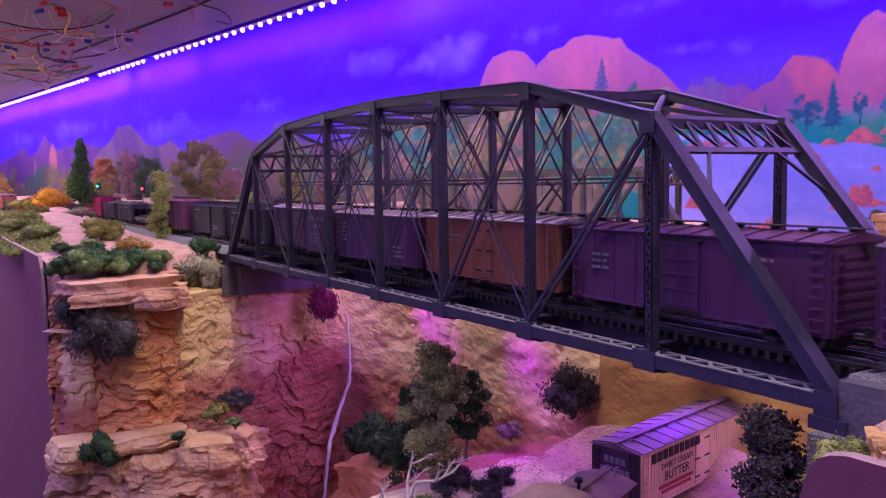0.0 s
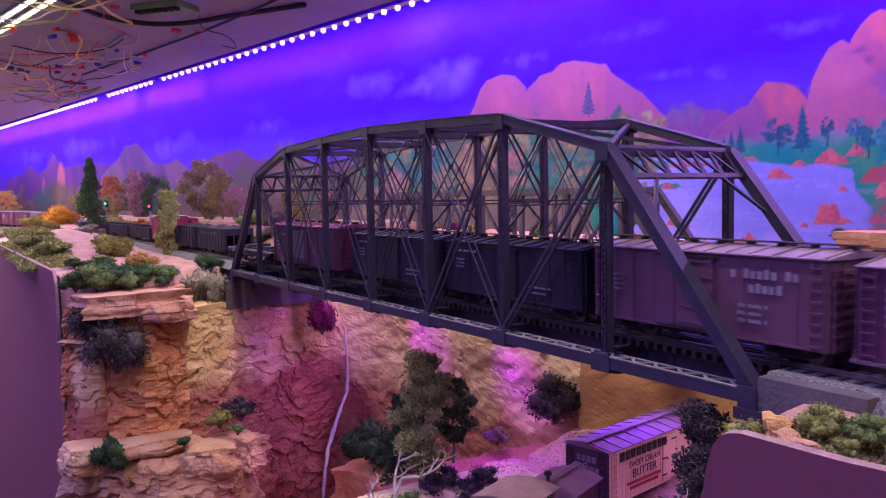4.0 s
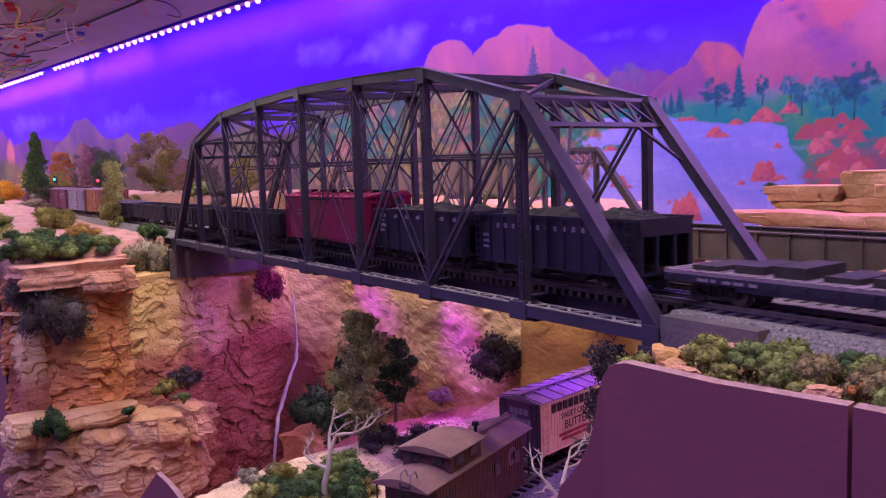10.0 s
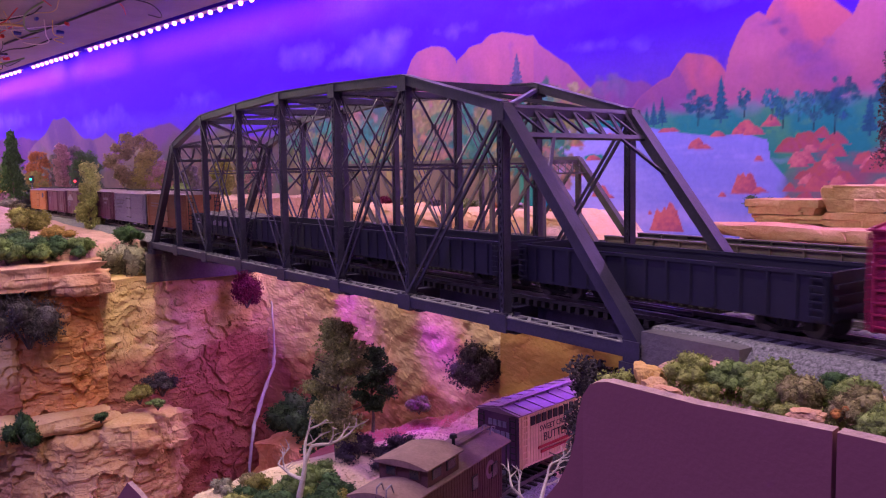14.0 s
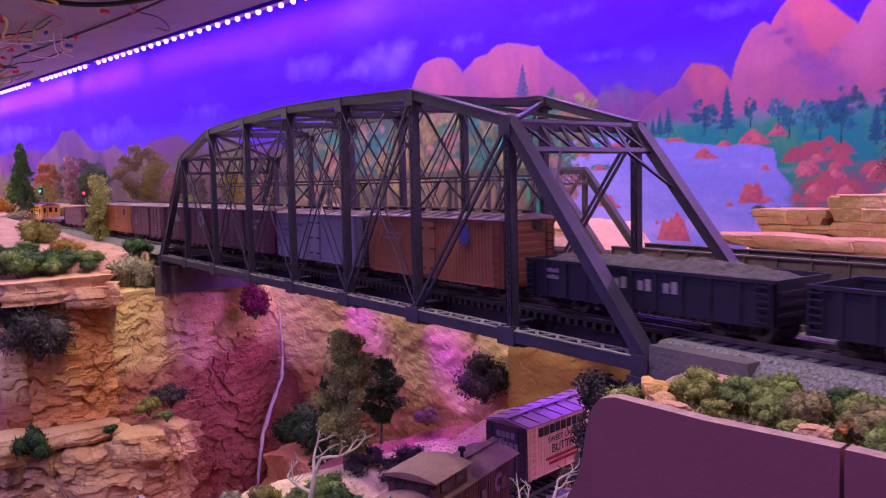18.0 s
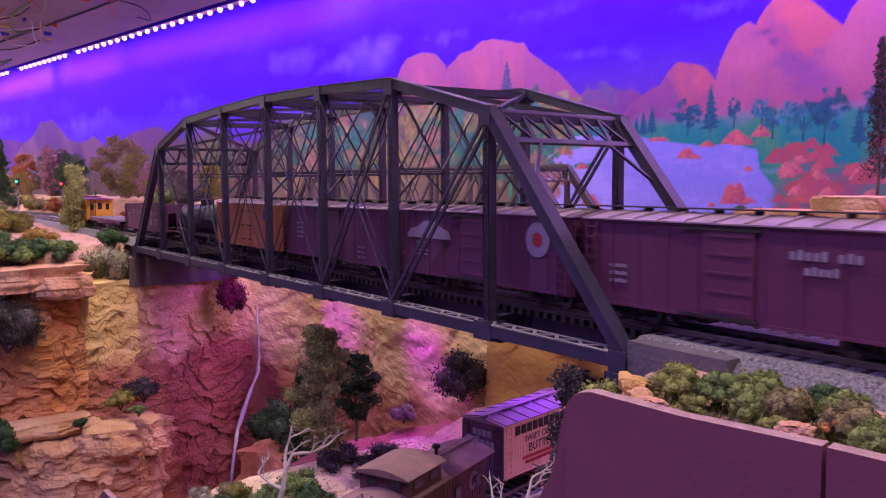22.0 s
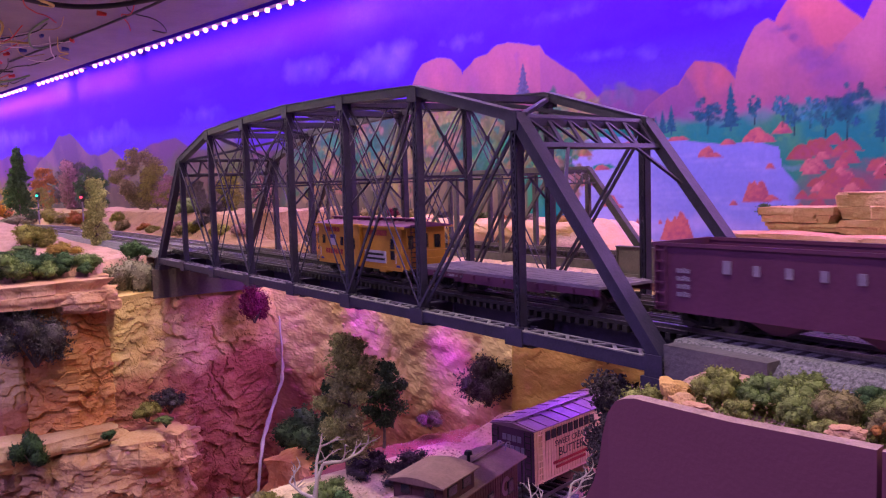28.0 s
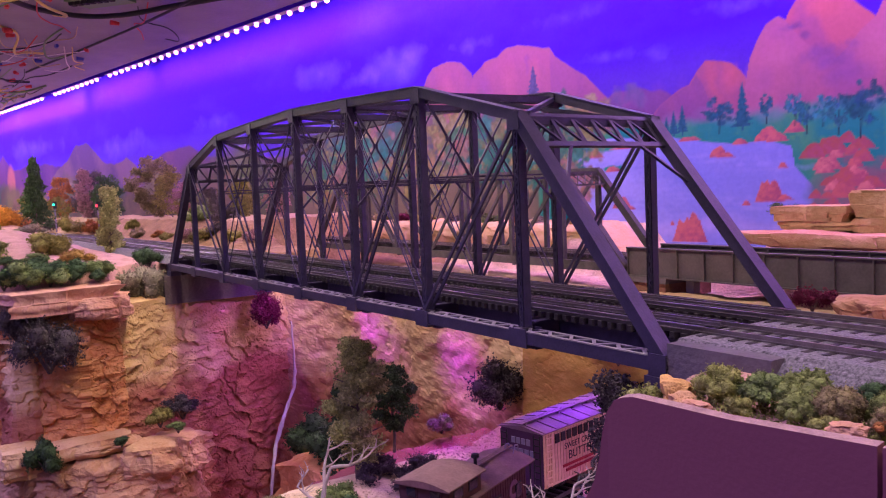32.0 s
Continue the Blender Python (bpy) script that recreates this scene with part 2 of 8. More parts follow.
def tube(bm, p, q, r0, r1=None, n=8):
    p, q = Vector(p), Vector(q)
    r1 = r0 if r1 is None else r1
    d = (q - p).normalized()
    a = d.orthogonal().normalized()
    b = d.cross(a)
    rings = [[bm.verts.new(c + (a * math.cos(i * math.tau / n) + b * math.sin(i * math.tau / n)) * r) for i in range(n)] for c, r in ((p, r0), (q, r1))]
    for i in range(n):
        j = (i + 1) % n
        bm.faces.new((rings[0][i], rings[0][j], rings[1][j], rings[1][i]))
    bm.faces.new(rings[0][::-1])
    bm.faces.new(rings[1])


def one(fn, *a, **k):
    bm = bmesh.new()
    fn(bm, *a, **k)
    return bm


def share(name, me, parent, loc, rot=None):
    ob = new(name, me)
    ob.parent = parent
    ob.location = loc
    if rot is not None:
        ob.rotation_euler = rot
    return ob


def mesh_of(name, bm, material):
    me = bpy.data.meshes.new(name)
    bm.to_mesh(me)
    bm.free()
    me.materials.append(material)
    return me


# ---- the big through truss ----
P = 0.0875
HEIGHT = [0.106, 0.128, 0.1315, 0.1336, 0.1315, 0.128, 0.106]
WIDE = 0.0995
RAIL_Z = 0.0095
TRACKS = (0.0284, 0.0724)


def laced(bm, p, q, w, h, up, bars, thick=0.0009):
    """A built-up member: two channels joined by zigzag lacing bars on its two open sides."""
    p, q = Vector(p), Vector(q)
    d = (q - p).normalized()
    side = d.cross(Vector(up)).normalized()
    u = side.cross(d)
    for s in (-1, 1):
        beam(bm, p + side * s * (w / 2 - thick / 2), q + side * s * (w / 2 - thick / 2), thick, h, up)
        for g in (-1, 1):
            c = side * s * (w / 2 - 0.0007) + u * g * (h / 2 - thick / 2)
            beam(bm, p + c, q + c, 0.0015, thick, up)
    n = max(2, int(bars))
    for g in (-1, 1):
        for k in range(n):
            s = 1 if k % 2 else -1
            a = p.lerp(q, k / n) + side * s * (w / 2 - 0.001) + u * g * (h / 2 - 0.0002)
            b = p.lerp(q, (k + 1) / n) - side * s * (w / 2 - 0.001) + u * g * (h / 2 - 0.0002)
            beam(bm, a, b, 0.0009, 0.0005, u)


def node_x(i, y):
    """Where panel point i stands; the end panels of the far truss are a little short."""
    return (i - 4) * P - (0.0085 * y / WIDE if i > 6 else 0.0)


def truss_side(bridge, y, inward):
    lo = [Vector((node_x(i, y), y, -0.0022)) for i in range(9)]
    hi = [None] + [Vector((node_x(i, y), y, HEIGHT[i - 1] - 0.0029)) for i in range(1, 8)] + [None]
    for i in range(8):
        # bottom chord: two plates with lacing on top
        bm = bmesh.new()
        a, b = lo[i], lo[i + 1]
        for s in (-1, 1):
            box(bm, a.x, b.x, y + s * 0.0040 - 0.0006, y + s * 0.0040 + 0.0006, -0.0052, 0.0)
        box(bm, a.x, b.x, y - 0.0046, y + 0.0046, -0.0057, -0.0051)
        n = 12
        for k in range(n):
            s = 1 if k % 2 else -1
            part("lacing_bar", one(beam, (a.x + (b.x - a.x) * k / n, y - s * 0.0034, 0.0004), (a.x + (b.x - a.x) * (k + 1) / n, y + s * 0.0034, 0.0004), 0.0017, 0.0006), TOPLIT, bridge)
        part("bottom_chord", bm, STEEL, bridge)
        for s in (-1, 1):
            part("chord_angle", one(box, a.x + 0.0055, b.x - 0.0055, y + s * 0.0039 - 0.0009, y + s * 0.0039 + 0.0009, 0.0001, 0.0006), TOPLIT, bridge)
    for i in range(1, 7):
        bm = bmesh.new()
        beam(bm, hi[i], hi[i + 1], 0.0060, 0.0050)
        beam(bm, hi[i] + Vector((0, 0, 0.0028)), hi[i + 1] + Vector((0, 0, 0.0028)), 0.0072, 0.0006)
        part("top_chord", bm, STEEL, bridge)
    for i, j in ((0, 1), (8, 7)):
        bm = bmesh.new()
        beam(bm, lo[i] + Vector((0, 0, 0.001)), hi[j], 0.0060, 0.0056)
        d = (hi[j] - lo[i]).normalized()
        u = Vector((0, 1, 0)).cross(d) if i else d.cross(Vector((0, 1, 0)))
        u = u if u.z > 0 else -u
        beam(bm, lo[i] + u * 0.0031 + Vector((0, 0, 0.001)), hi[j] + u * 0.0031, 0.0074, 0.0006, u)
        part("end_post", bm, STEEL, bridge)
    for i in range(1, 8):
        bm = bmesh.new()
        laced(bm, lo[i] + Vector((0, 0, 0.004)), hi[i], 0.0046, 0.0046, (0, 1, 0), 34 if inward else 28, 0.0007)
        part("vertical_post", bm, STEEL, bridge)
    thick = ((7, 6), (6, 5), (1, 2), (2, 3))
    thin = ((5, 4), (4, 5), (4, 3), (3, 4), (5, 6), (3, 2))
    for top, bot in thick:
        for s in (-1, 1):
            bm = bmesh.new()
            beam(bm, hi[top] + Vector((0, s * 0.0022, -0.002)), lo[bot] + Vector((0, s * 0.0022, 0.004)), 0.0010, 0.0018)
            part("diagonal_bar", bm, STEEL, bridge)
    for top, bot in thin:
        for s in (-1, 1):
            bm = bmesh.new()
            tube(bm, hi[top] + Vector((0, s * 0.0022, -0.002)), lo[bot] + Vector((0, s * 0.0022, 0.004)), 0.0005, n=6)
            part("counter_rod", bm, STEEL, bridge)
    for i in range(9):
        # gusset plates with rivet heads
        bm = bmesh.new()
        w = 0.013 if 0 < i < 8 else 0.009
        for s in (-1, 1):
            box(bm, lo[i].x - w / 2, lo[i].x + w / 2, y + s * 0.0049 - 0.0003, y + s * 0.0049 + 0.0003, -0.0074, 0.0015)
        box(bm, lo[i].x - w / 2, lo[i].x + w / 2, y - 0.0049, y + 0.0049, -0.0076, -0.0070)
        part("gusset_plate", bm, STEEL, bridge)
        if hi[i] is not None:
            bm = bmesh.new()
            for s in (-1, 1):
                box(bm, hi[i].x - 0.0045, hi[i].x + 0.0045, y + s * 0.0033 - 0.0003, y + s * 0.0033 + 0.0003, hi[i].z - 0.0065, hi[i].z + 0.0020)
            part("gusset_plate", bm, STEEL, bridge)
    return lo, hi


def sway_frame(bridge, x, z1):
    """Cross frame between two posts: two struts with crossed laces under the top chords."""
    z0 = 0.0755
    y0, y1 = 0.003, WIDE - 0.003
    for z in (z0, z1 - 0.006):
        for s in (-1, 1):
            part("sway_strut", one(beam, (x, y0, z + s * 0.0012), (x, y1, z + s * 0.0012), 0.0012, 0.0009), STEEL, bridge)
    n = 2 if z1 < 0.12 else 3
    for k in range(n):
        a, b = y0 + (y1 - y0) * k / n, y0 + (y1 - y0) * (k + 1) / n
        part("sway_lace", one(beam, (x, a, z0), (x, b, z1 - 0.006), 0.001, 0.0010), STEEL, bridge)
        part("sway_lace", one(beam, (x, b, z0), (x, a, z1 - 0.006), 0.001, 0.0010), STEEL, bridge)
        zm = (z0 + z1 - 0.006) / 2
        part("lace_plate", one(box, x - 0.0007, x + 0.0007, (a + b) / 2 - 0.0016, (a + b) / 2 + 0.0016, zm - 0.0012, zm + 0.0012), STEEL, bridge)
    for y, s in ((y0, 1), (y1, -1)):
        part("knee_brace", one(beam, (x, y, z0 - 0.015), (x, y + s * 0.015, z0), 0.001, 0.0014), STEEL, bridge)


def build_bridge():
    b = thing("truss_bridge", "black riveted steel double-track through truss bridge with arched top", "bridge")
    truss_side(b, 0.0, True)
    truss_side(b, WIDE, False)
    for i in range(2, 7):
        sway_frame(b, (i - 4) * P, HEIGHT[i - 1])
    # portals in the slope of the end posts
    for s in (-1, 1):
        top, bot = Vector((s * 3 * P, 0, HEIGHT[0] - 0.002)), Vector((s * 4 * P, 0, -0.004))
        d = (bot - top).normalized()
        e0, e1 = top + d * 0.001, top + d * 0.0195
        up = Vector((0, 1, 0)).cross(d)
        k0 = Vector((node_x(7, 1.0) - 3 * P, 1, 0)) if s > 0 else Vector((0, 1, 0))
        for e in (e0, e1):
            part("portal_strut", one(beam, e + k0 * 0.003, e + k0 * (WIDE - 0.003), 0.0030, 0.0016, up), STEEL, b)
        n = 6
        for k in range(n + 1):
            y = 0.006 + (WIDE - 0.012) * k / n
            part("portal_post", one(beam, e0 + k0 * y, e1 + k0 * y, 0.0022, 0.0012, up), STEEL, b)
            if k < n:
                y2 = y + (WIDE - 0.012) / n
                part("portal_lace", one(beam, e0 + k0 * y, e1 + k0 * y2, 0.0013, 0.0012, up), STEEL, b)
        for y, g in ((0.004, 1), (WIDE - 0.004, -1)):
            part("knee_brace", one(beam, e1 + d * 0.026 + k0 * y, e1 + k0 * (y + g * 0.020), 0.0016, 0.0014, up), STEEL, b)
    # top laterals
    for i in range(1, 7):
        p0, p1 = Vector(((i - 4) * P, 0, HEIGHT[i - 1] - 0.004)), Vector(((i - 3) * P, 0, HEIGHT[i] - 0.004))
        w0, w = Vector((node_x(i, WIDE) - node_x(i, 0), WIDE, 0)), Vector((node_x(i + 1, WIDE) - node_x(i + 1, 0), WIDE, 0))
        part("top_strut", one(laced, p1 + Vector((0, 0.004, -0.001)), p1 + w - Vector((0, 0.004, 0.001)), 0.0042, 0.0042, (0, 0, 1), 20, 0.0006), STEEL, b)
        for a, c in ((p0, p1 + w), (p0 + w0, p1)):
            part("top_lateral", one(laced, a, c, 0.0030, 0.0022, (0, 0, 1), 24, 0.0005), STEEL, b)
    # floor
    for i in range(9):
        x = (i - 4) * P
        bm = bmesh.new()
        box(bm, x - 0.0006, x + 0.0006, 0.004, WIDE - 0.004, -0.0095, 0.0035)
        for z in (-0.0095, 0.0035):
            box(bm, x - 0.0028, x + 0.0028, 0.004, WIDE - 0.004, z - 0.0004, z + 0.0004)
        part("floor_beam", bm, STEEL, b)
    for i in range(8):
        for yc in TRACKS:
            for s in (-1, 1):
                y = yc + s * 0.0088
                bm = bmesh.new()
                x0, x1 = (i - 4) * P + 0.003, (i - 3) * P - 0.003
                box(bm, x0, x1, y - 0.0005, y + 0.0005, -0.0085, 0.0040)
                for z in (-0.0085, 0.0040):
                    box(bm, x0, x1, y - 0.0022, y + 0.0022, z - 0.0004, z + 0.0004)
                part("stringer", bm, STEEL, b)
        for k in range(2):
            part("bottom_lateral", one(beam, ((i - 4) * P, 0.004 if k else WIDE - 0.004, -0.0088), ((i - 3) * P, WIDE - 0.004 if k else 0.004, -0.0088), 0.0016, 0.0012), STEEL, b)
    tie = bmesh.new()
    box(tie, -0.00135, 0.00135, -0.0165, 0.0165, 0.0044, 0.0073)
    me = bpy.data.meshes.new("bridge_tie")
    tie.to_mesh(me)
    tie.free()
    me.materials.append(TIE)
    n = 118
    for yc in TRACKS:
        for k in range(n):
            ob = new("bridge_tie", me)
            ob.parent = b
            ob.location = (-0.352 + 0.704 * (k + 0.5) / n, yc, 0)
        for s in (-1, 1):
            part("guard_timber", one(box, -0.352, 0.352, yc + s * 0.0145 - 0.0008, yc + s * 0.0145 + 0.0008, 0.0073, 0.0088), TIE, b)
        for y in (-0.0055, 0.0055):
            bm = bmesh.new()
            rail_section(bm, -0.350, 0.350, yc + y, 0.0074, 0.0017)
            part("guard_rail", bm, RAIL, b)
    return b


def rail_section(bm, x0, x1, y, z, h):
    box(bm, x0, x1, y - 0.0010, y + 0.0010, z, z + 0.0004)
    box(bm, x0, x1, y - 0.0003, y + 0.0003, z + 0.0004, z + h - 0.0006)
    box(bm, x0, x1, y - 0.0005, y + 0.0005, z + h - 0.0006, z + h)
# ---- the mural: one painted sheet, its pigment laid down layer over layer ----
BX0, BX1 = -4.05, 1.3


class Mural:
    """A painter's canvas on the backdrop, x along it and z up, in metres."""

    def __init__(self):
        self.x = np.concatenate([np.arange(BX0, -2.4, 0.010), np.arange(-2.4, -0.76, 0.0036), np.arange(-0.76, 0.50, 0.0015), np.arange(0.50, BX1 + 0.02, 0.02)])
        self.z = np.concatenate([[-0.1, -0.05], np.arange(-0.02, 0.350, 0.0015), np.arange(0.350, 0.64, 0.02)])
        self.c = np.zeros((len(self.z), len(self.x), 3))
        self.tab = np.random.default_rng(12).random((256, 256))

    def noise(self, x, z, octaves=4):
        out, amp, tot = 0, 1.0, 0
        for o in range(octaves):
            a, b = x * 2.03 ** o + 17.3 * o, z * 2.03 ** o + 9.1 * o
            i, j = np.floor(a).astype(int), np.floor(b).astype(int)
            u, v = a - i, b - j
            u, v = u * u * (3 - 2 * u), v * v * (3 - 2 * v)
            t = self.tab
            p = t[i % 256, j % 256] * (1 - u) + t[(i + 1) % 256, j % 256] * u
            q = t[i % 256, (j + 1) % 256] * (1 - u) + t[(i + 1) % 256, (j + 1) % 256] * u
            out, tot, amp = out + amp * (p * (1 - v) + q * v), tot + amp, amp * 0.5
        return out / tot

    def window(self, x0, x1, z0, z1):
        i, j = np.searchsorted(self.x, (x0, x1)), np.searchsorted(self.z, (z0, z1))
        s = (slice(j[0], j[1] + 1), slice(i[0], i[1] + 1))
        gx, gz = np.meshgrid(self.x[s[1]], self.z[s[0]])
        return s, gx, gz

    def lay(self, s, mask, color, color2=None, tone=None):
        """Lay paint over what is there; tone picks between its two colours."""
        col = np.array(color, float)
        if color2 is not None:
            col = col + (np.array(color2) - col) * np.clip(tone, 0, 1)[..., None]
        m = np.clip(mask, 0, 1)[..., None]
        self.c[s] = self.c[s] * (1 - m) + col * m

    def mass(self, knots, base, color, color2, seed, amp=0.004, soft=0.002, facets=30.0, fade=0.0, slant=0.35):
        """Mountain or meadow below a skyline; facets are slanting brush planes."""
        kx, kz = zip(*knots)
        s, x, z = self.window(kx[0], kx[-1], base - 0.02, max(kz) + 0.03)
        top = np.interp(x, kx, kz) + amp * (self.noise(x * (60 if amp < 0.007 else 11), z * 0 + seed, 4) * 2 - 1)
        m = np.clip((top - z) / soft + 0.5, 0, 1) * np.clip((z - base) / 0.004, 0, 1)
        m = m * np.clip((x - kx[0]) / 0.004, 0, 1) * np.clip((kx[-1] - x) / 0.004, 0, 1)
        f = self.noise((x + slant * z) * facets + seed, z * facets * 0.3 + 5, 3)
        g = self.noise(x * 160 + seed, z * 130, 3)
        tone = (f - 0.5) * 4.6 + 0.5 + (g - 0.5) * 0.55
        if fade:
            m = m * (0.45 + 0.55 * np.clip((z - base) / fade, 0, 1))
        self.lay(s, m, color, color2, tone)

    def stroke(self, x0, z0, w, h, color, color2=None, seed=0.0, rag=0.7, soft=0.25, fine=0.35, alpha=1.0, flat=False):
        """A dabbed patch: an oval with a torn edge."""
        s, x, z = self.window(x0 - w, x0 + w, z0 - h, z0 + h)
        if x.size < 4:
            return
        q = 3.2 / min(w, h) * fine
        d = np.hypot((x - x0) / (w / 2), (z - z0) / (h / 2))
        n = self.noise(x * q + seed * 7.7, z * q + seed * 3.1, 4)
        m = (1 - d + rag * (n - 0.5) * 2) / soft
        if flat:
            m = np.minimum(m, (z - z0 + h * 0.3) / 0.0015)
        tone = (self.noise(x * q * 1.6 + seed, z * q * 1.6, 2) - 0.5) * 2.4 + 0.5 - 0.5 * (z - z0) / h
        self.lay(s, np.clip(m, 0, 1) * alpha, color, color2, tone)

    def mound(self, x0, z0, w, h, color, color2, seed):
        """A boulder standing in water: flat foot, uneven domed top, one side darker."""
        s, x, z = self.window(x0 - w / 2, x0 + w / 2, z0 - 0.6 * h, z0 + h)
        if x.size < 4:
            return
        u = np.clip((x - x0) / (w / 2), -1, 1)
        n = self.noise(x * 150 + seed * 3.7, z * 0 + seed, 3)
        top = z0 - 0.4 * h + h * (1 - np.abs(u) ** 2.2) * (0.55 + 0.80 * n)
        foot = z0 - 0.4 * h - 0.0010 * n
        m = np.minimum((top - z) / 0.0014 + 0.5, (z - foot) / 0.0012 + 0.3)
        g = self.noise(x * 260 + seed, z * 300, 3)
        self.lay(s, m, color, color2, 0.42 + 0.42 * u - 0.55 * (z - z0) / h + (g - 0.5) * 1.7)

    def line(self, a, b, w, color):
        s, x, z = self.window(min(a[0], b[0]) - 0.004, max(a[0], b[0]) + 0.004, min(a[1], b[1]), max(a[1], b[1]))
        t = (z - a[1]) / (b[1] - a[1])
        self.lay(s, (w - np.abs(x - a[0] - (b[0] - a[0]) * t)) / 0.001 + 0.3, color)

    def pine(self, x0, z0, h, color, wide=0.19):
        s, x, z = self.window(x0 - 0.3 * h, x0 + 0.3 * h, z0, z0 + h)
        f = (z - z0) / h
        n = self.noise(x * 420, z * 420 + x0 * 99, 2)
        w = h * wide * np.clip(1 - f, 0, 1) ** 0.85 * (0.72 + 0.5 * np.abs(np.sin(f * 24 + x0 * 50))) * (0.6 + 0.8 * n) + 0.0007
        m = (w - np.abs(x - x0)) / 0.0015 + 0.4
        m = np.where(f < 0.10, (0.0011 - np.abs(x - x0)) / 0.001 + 0.4, m)
        self.lay(s, m, color, [q * 1.9 for q in color], n)

    def oak(self, x0, z0, h, w, color, seed):
        """Trunk, a fork, and a crown of airy dabs."""
        self.line((x0, z0), (x0 + 0.03 * h, z0 + 0.6 * h), 0.0009, (0.02, 0.05, 0.07))
        self.line((x0, z0 + 0.3 * h), (x0 - 0.2 * w, z0 + 0.65 * h), 0.0007, (0.02, 0.05, 0.07))
        r = np.random.default_rng(int(seed * 13))
        for k in range(22):
            a, q = r.random() * math.tau, r.random() ** 0.5
            sz = 0.18 + 0.17 * r.random()
            self.stroke(x0 + 0.44 * w * q * math.cos(a), z0 + h * 0.60 + 0.36 * h * q * math.sin(a), w * sz, h * sz * 0.72, color, [min(1, c * (1.2 + 0.9 * r.random())) for c in color], seed + k, 1.1, 0.5, 0.5, 0.9)


MU = Mural()


def paint_mural(c):
    s, x, z = c.window(BX0, BX1, -0.1, 0.7)
    n = c.noise(x * 7, z * 16, 5)
    m2 = c.noise(x * 40, z * 60, 4)
    high = np.clip((z - 0.13) / 0.10, 0, 1)
    c.lay(s, np.ones_like(x), (0.104, 0.056, 0.43), (0.046, 0.001, 0.40), high + (n - 0.5) * 0.5 + (m2 - 0.5) * 0.12)
    # clouds
    for k, (cx, cz, w, h, al) in enumerate(((-0.535, 0.263, 0.17, 0.050, 0.55), (-0.50, 0.276, 0.10, 0.03, 0.5), (-0.61, 0.255, 0.09, 0.024, 0.4), (-0.73, 0.277, 0.11, 0.034, 0.4), (-0.364, 0.268, 0.060, 0.016, 0.4), (-0.12, 0.2165, 0.06, 0.014, 0.35), (-0.07, 0.2125, 0.035, 0.014, 0.4), (0.042, 0.246, 0.08, 0.014, 0.35),
                                            (-1.6, 0.215, 0.28, 0.04, 0.4), (-2.3, 0.25, 0.4, 0.05, 0.4), (-1.1, 0.23, 0.16, 0.024, 0.3), (-0.2, 0.275, 0.12, 0.016, 0.2), (-2.9, 0.24, 0.4, 0.05, 0.35))):
        c.stroke(cx, cz, w * 1.3, h * 1.4, (0.20, 0.15, 0.66), (0.13, 0.10, 0.62), 3.0 + k, 0.9, 1.1, 0.34, al)
    # far mountains along the plateau
    rose = (0.31, 0.115, 0.19)
    c.mass(((-3.3, 0.150), (-2.92, 0.205), (-2.80, 0.185), (-2.62, 0.240), (-2.52, 0.200), (-2.2, 0.195), (-2.05, 0.185)), 0.0, (0.075, 0.032, 0.17), (0.13, 0.055, 0.19), 1.0, 0.02, 0.005, 6)
    c.mass(((-2.15, 0.155), (-2.0, 0.205), (-1.92, 0.234), (-1.84, 0.234), (-1.74, 0.185), (-1.66, 0.170), (-1.58, 0.182), (-1.50, 0.150)), 0.0, (0.090, 0.055, 0.15), (0.15, 0.095, 0.16), 2.0, 0.012, 0.004, 8)
    c.mass(((-1.56, 0.135), (-1.45, 0.160), (-1.36, 0.182), (-1.24, 0.186), (-1.16, 0.160), (-1.0, 0.150), (-0.8, 0.140), (-0.55, 0.135)), 0.0, (0.16, 0.075, 0.14), (0.11, 0.06, 0.15), 3.0, 0.008, 0.004, 10)
    # the salmon mesas
    dusk = (0.258, 0.098, 0.206)
    c.mass(((-0.60, 0.120), (-0.52, 0.170), (-0.479, 0.211), (-0.462, 0.238), (-0.449, 0.249), (-0.417, 0.253), (-0.387, 0.247), (-0.367, 0.231), (-0.345, 0.18)), 0.05, rose, dusk, 4.0, 0.002, 0.0016, 22)
    c.mass(((-0.385, 0.14), (-0.371, 0.196), (-0.363, 0.226), (-0.339, 0.240), (-0.315, 0.245), (-0.294, 0.2535), (-0.277, 0.254), (-0.246, 0.2465), (-0.222, 0.242), (-0.213, 0.229), (-0.195, 0.218), (-0.166, 0.199), (-0.135, 0.170), (-0.110, 0.14)), 0.05, rose, (0.274, 0.101, 0.197), 5.0, 0.002, 0.0016, 26)
    c.mass(((-0.224, 0.13), (-0.222, 0.241), (-0.213, 0.228), (-0.195, 0.217), (-0.166, 0.198), (-0.135, 0.169), (-0.112, 0.13)), 0.09, (0.266, 0.098, 0.210), (0.213, 0.078, 0.218), 5.5, 0.002, 0.003, 30)
    c.mass(((-0.165, 0.13), (-0.139, 0.166), (-0.123, 0.174), (-0.103, 0.174), (-0.087, 0.175), (-0.072, 0.171), (-0.061, 0.1725), (-0.045, 0.163), (-0.02, 0.157), (0.02, 0.140)), 0.08, (0.213, 0.082, 0.227), (0.150, 0.066, 0.225), 6.0, 0.003, 0.003, 30)
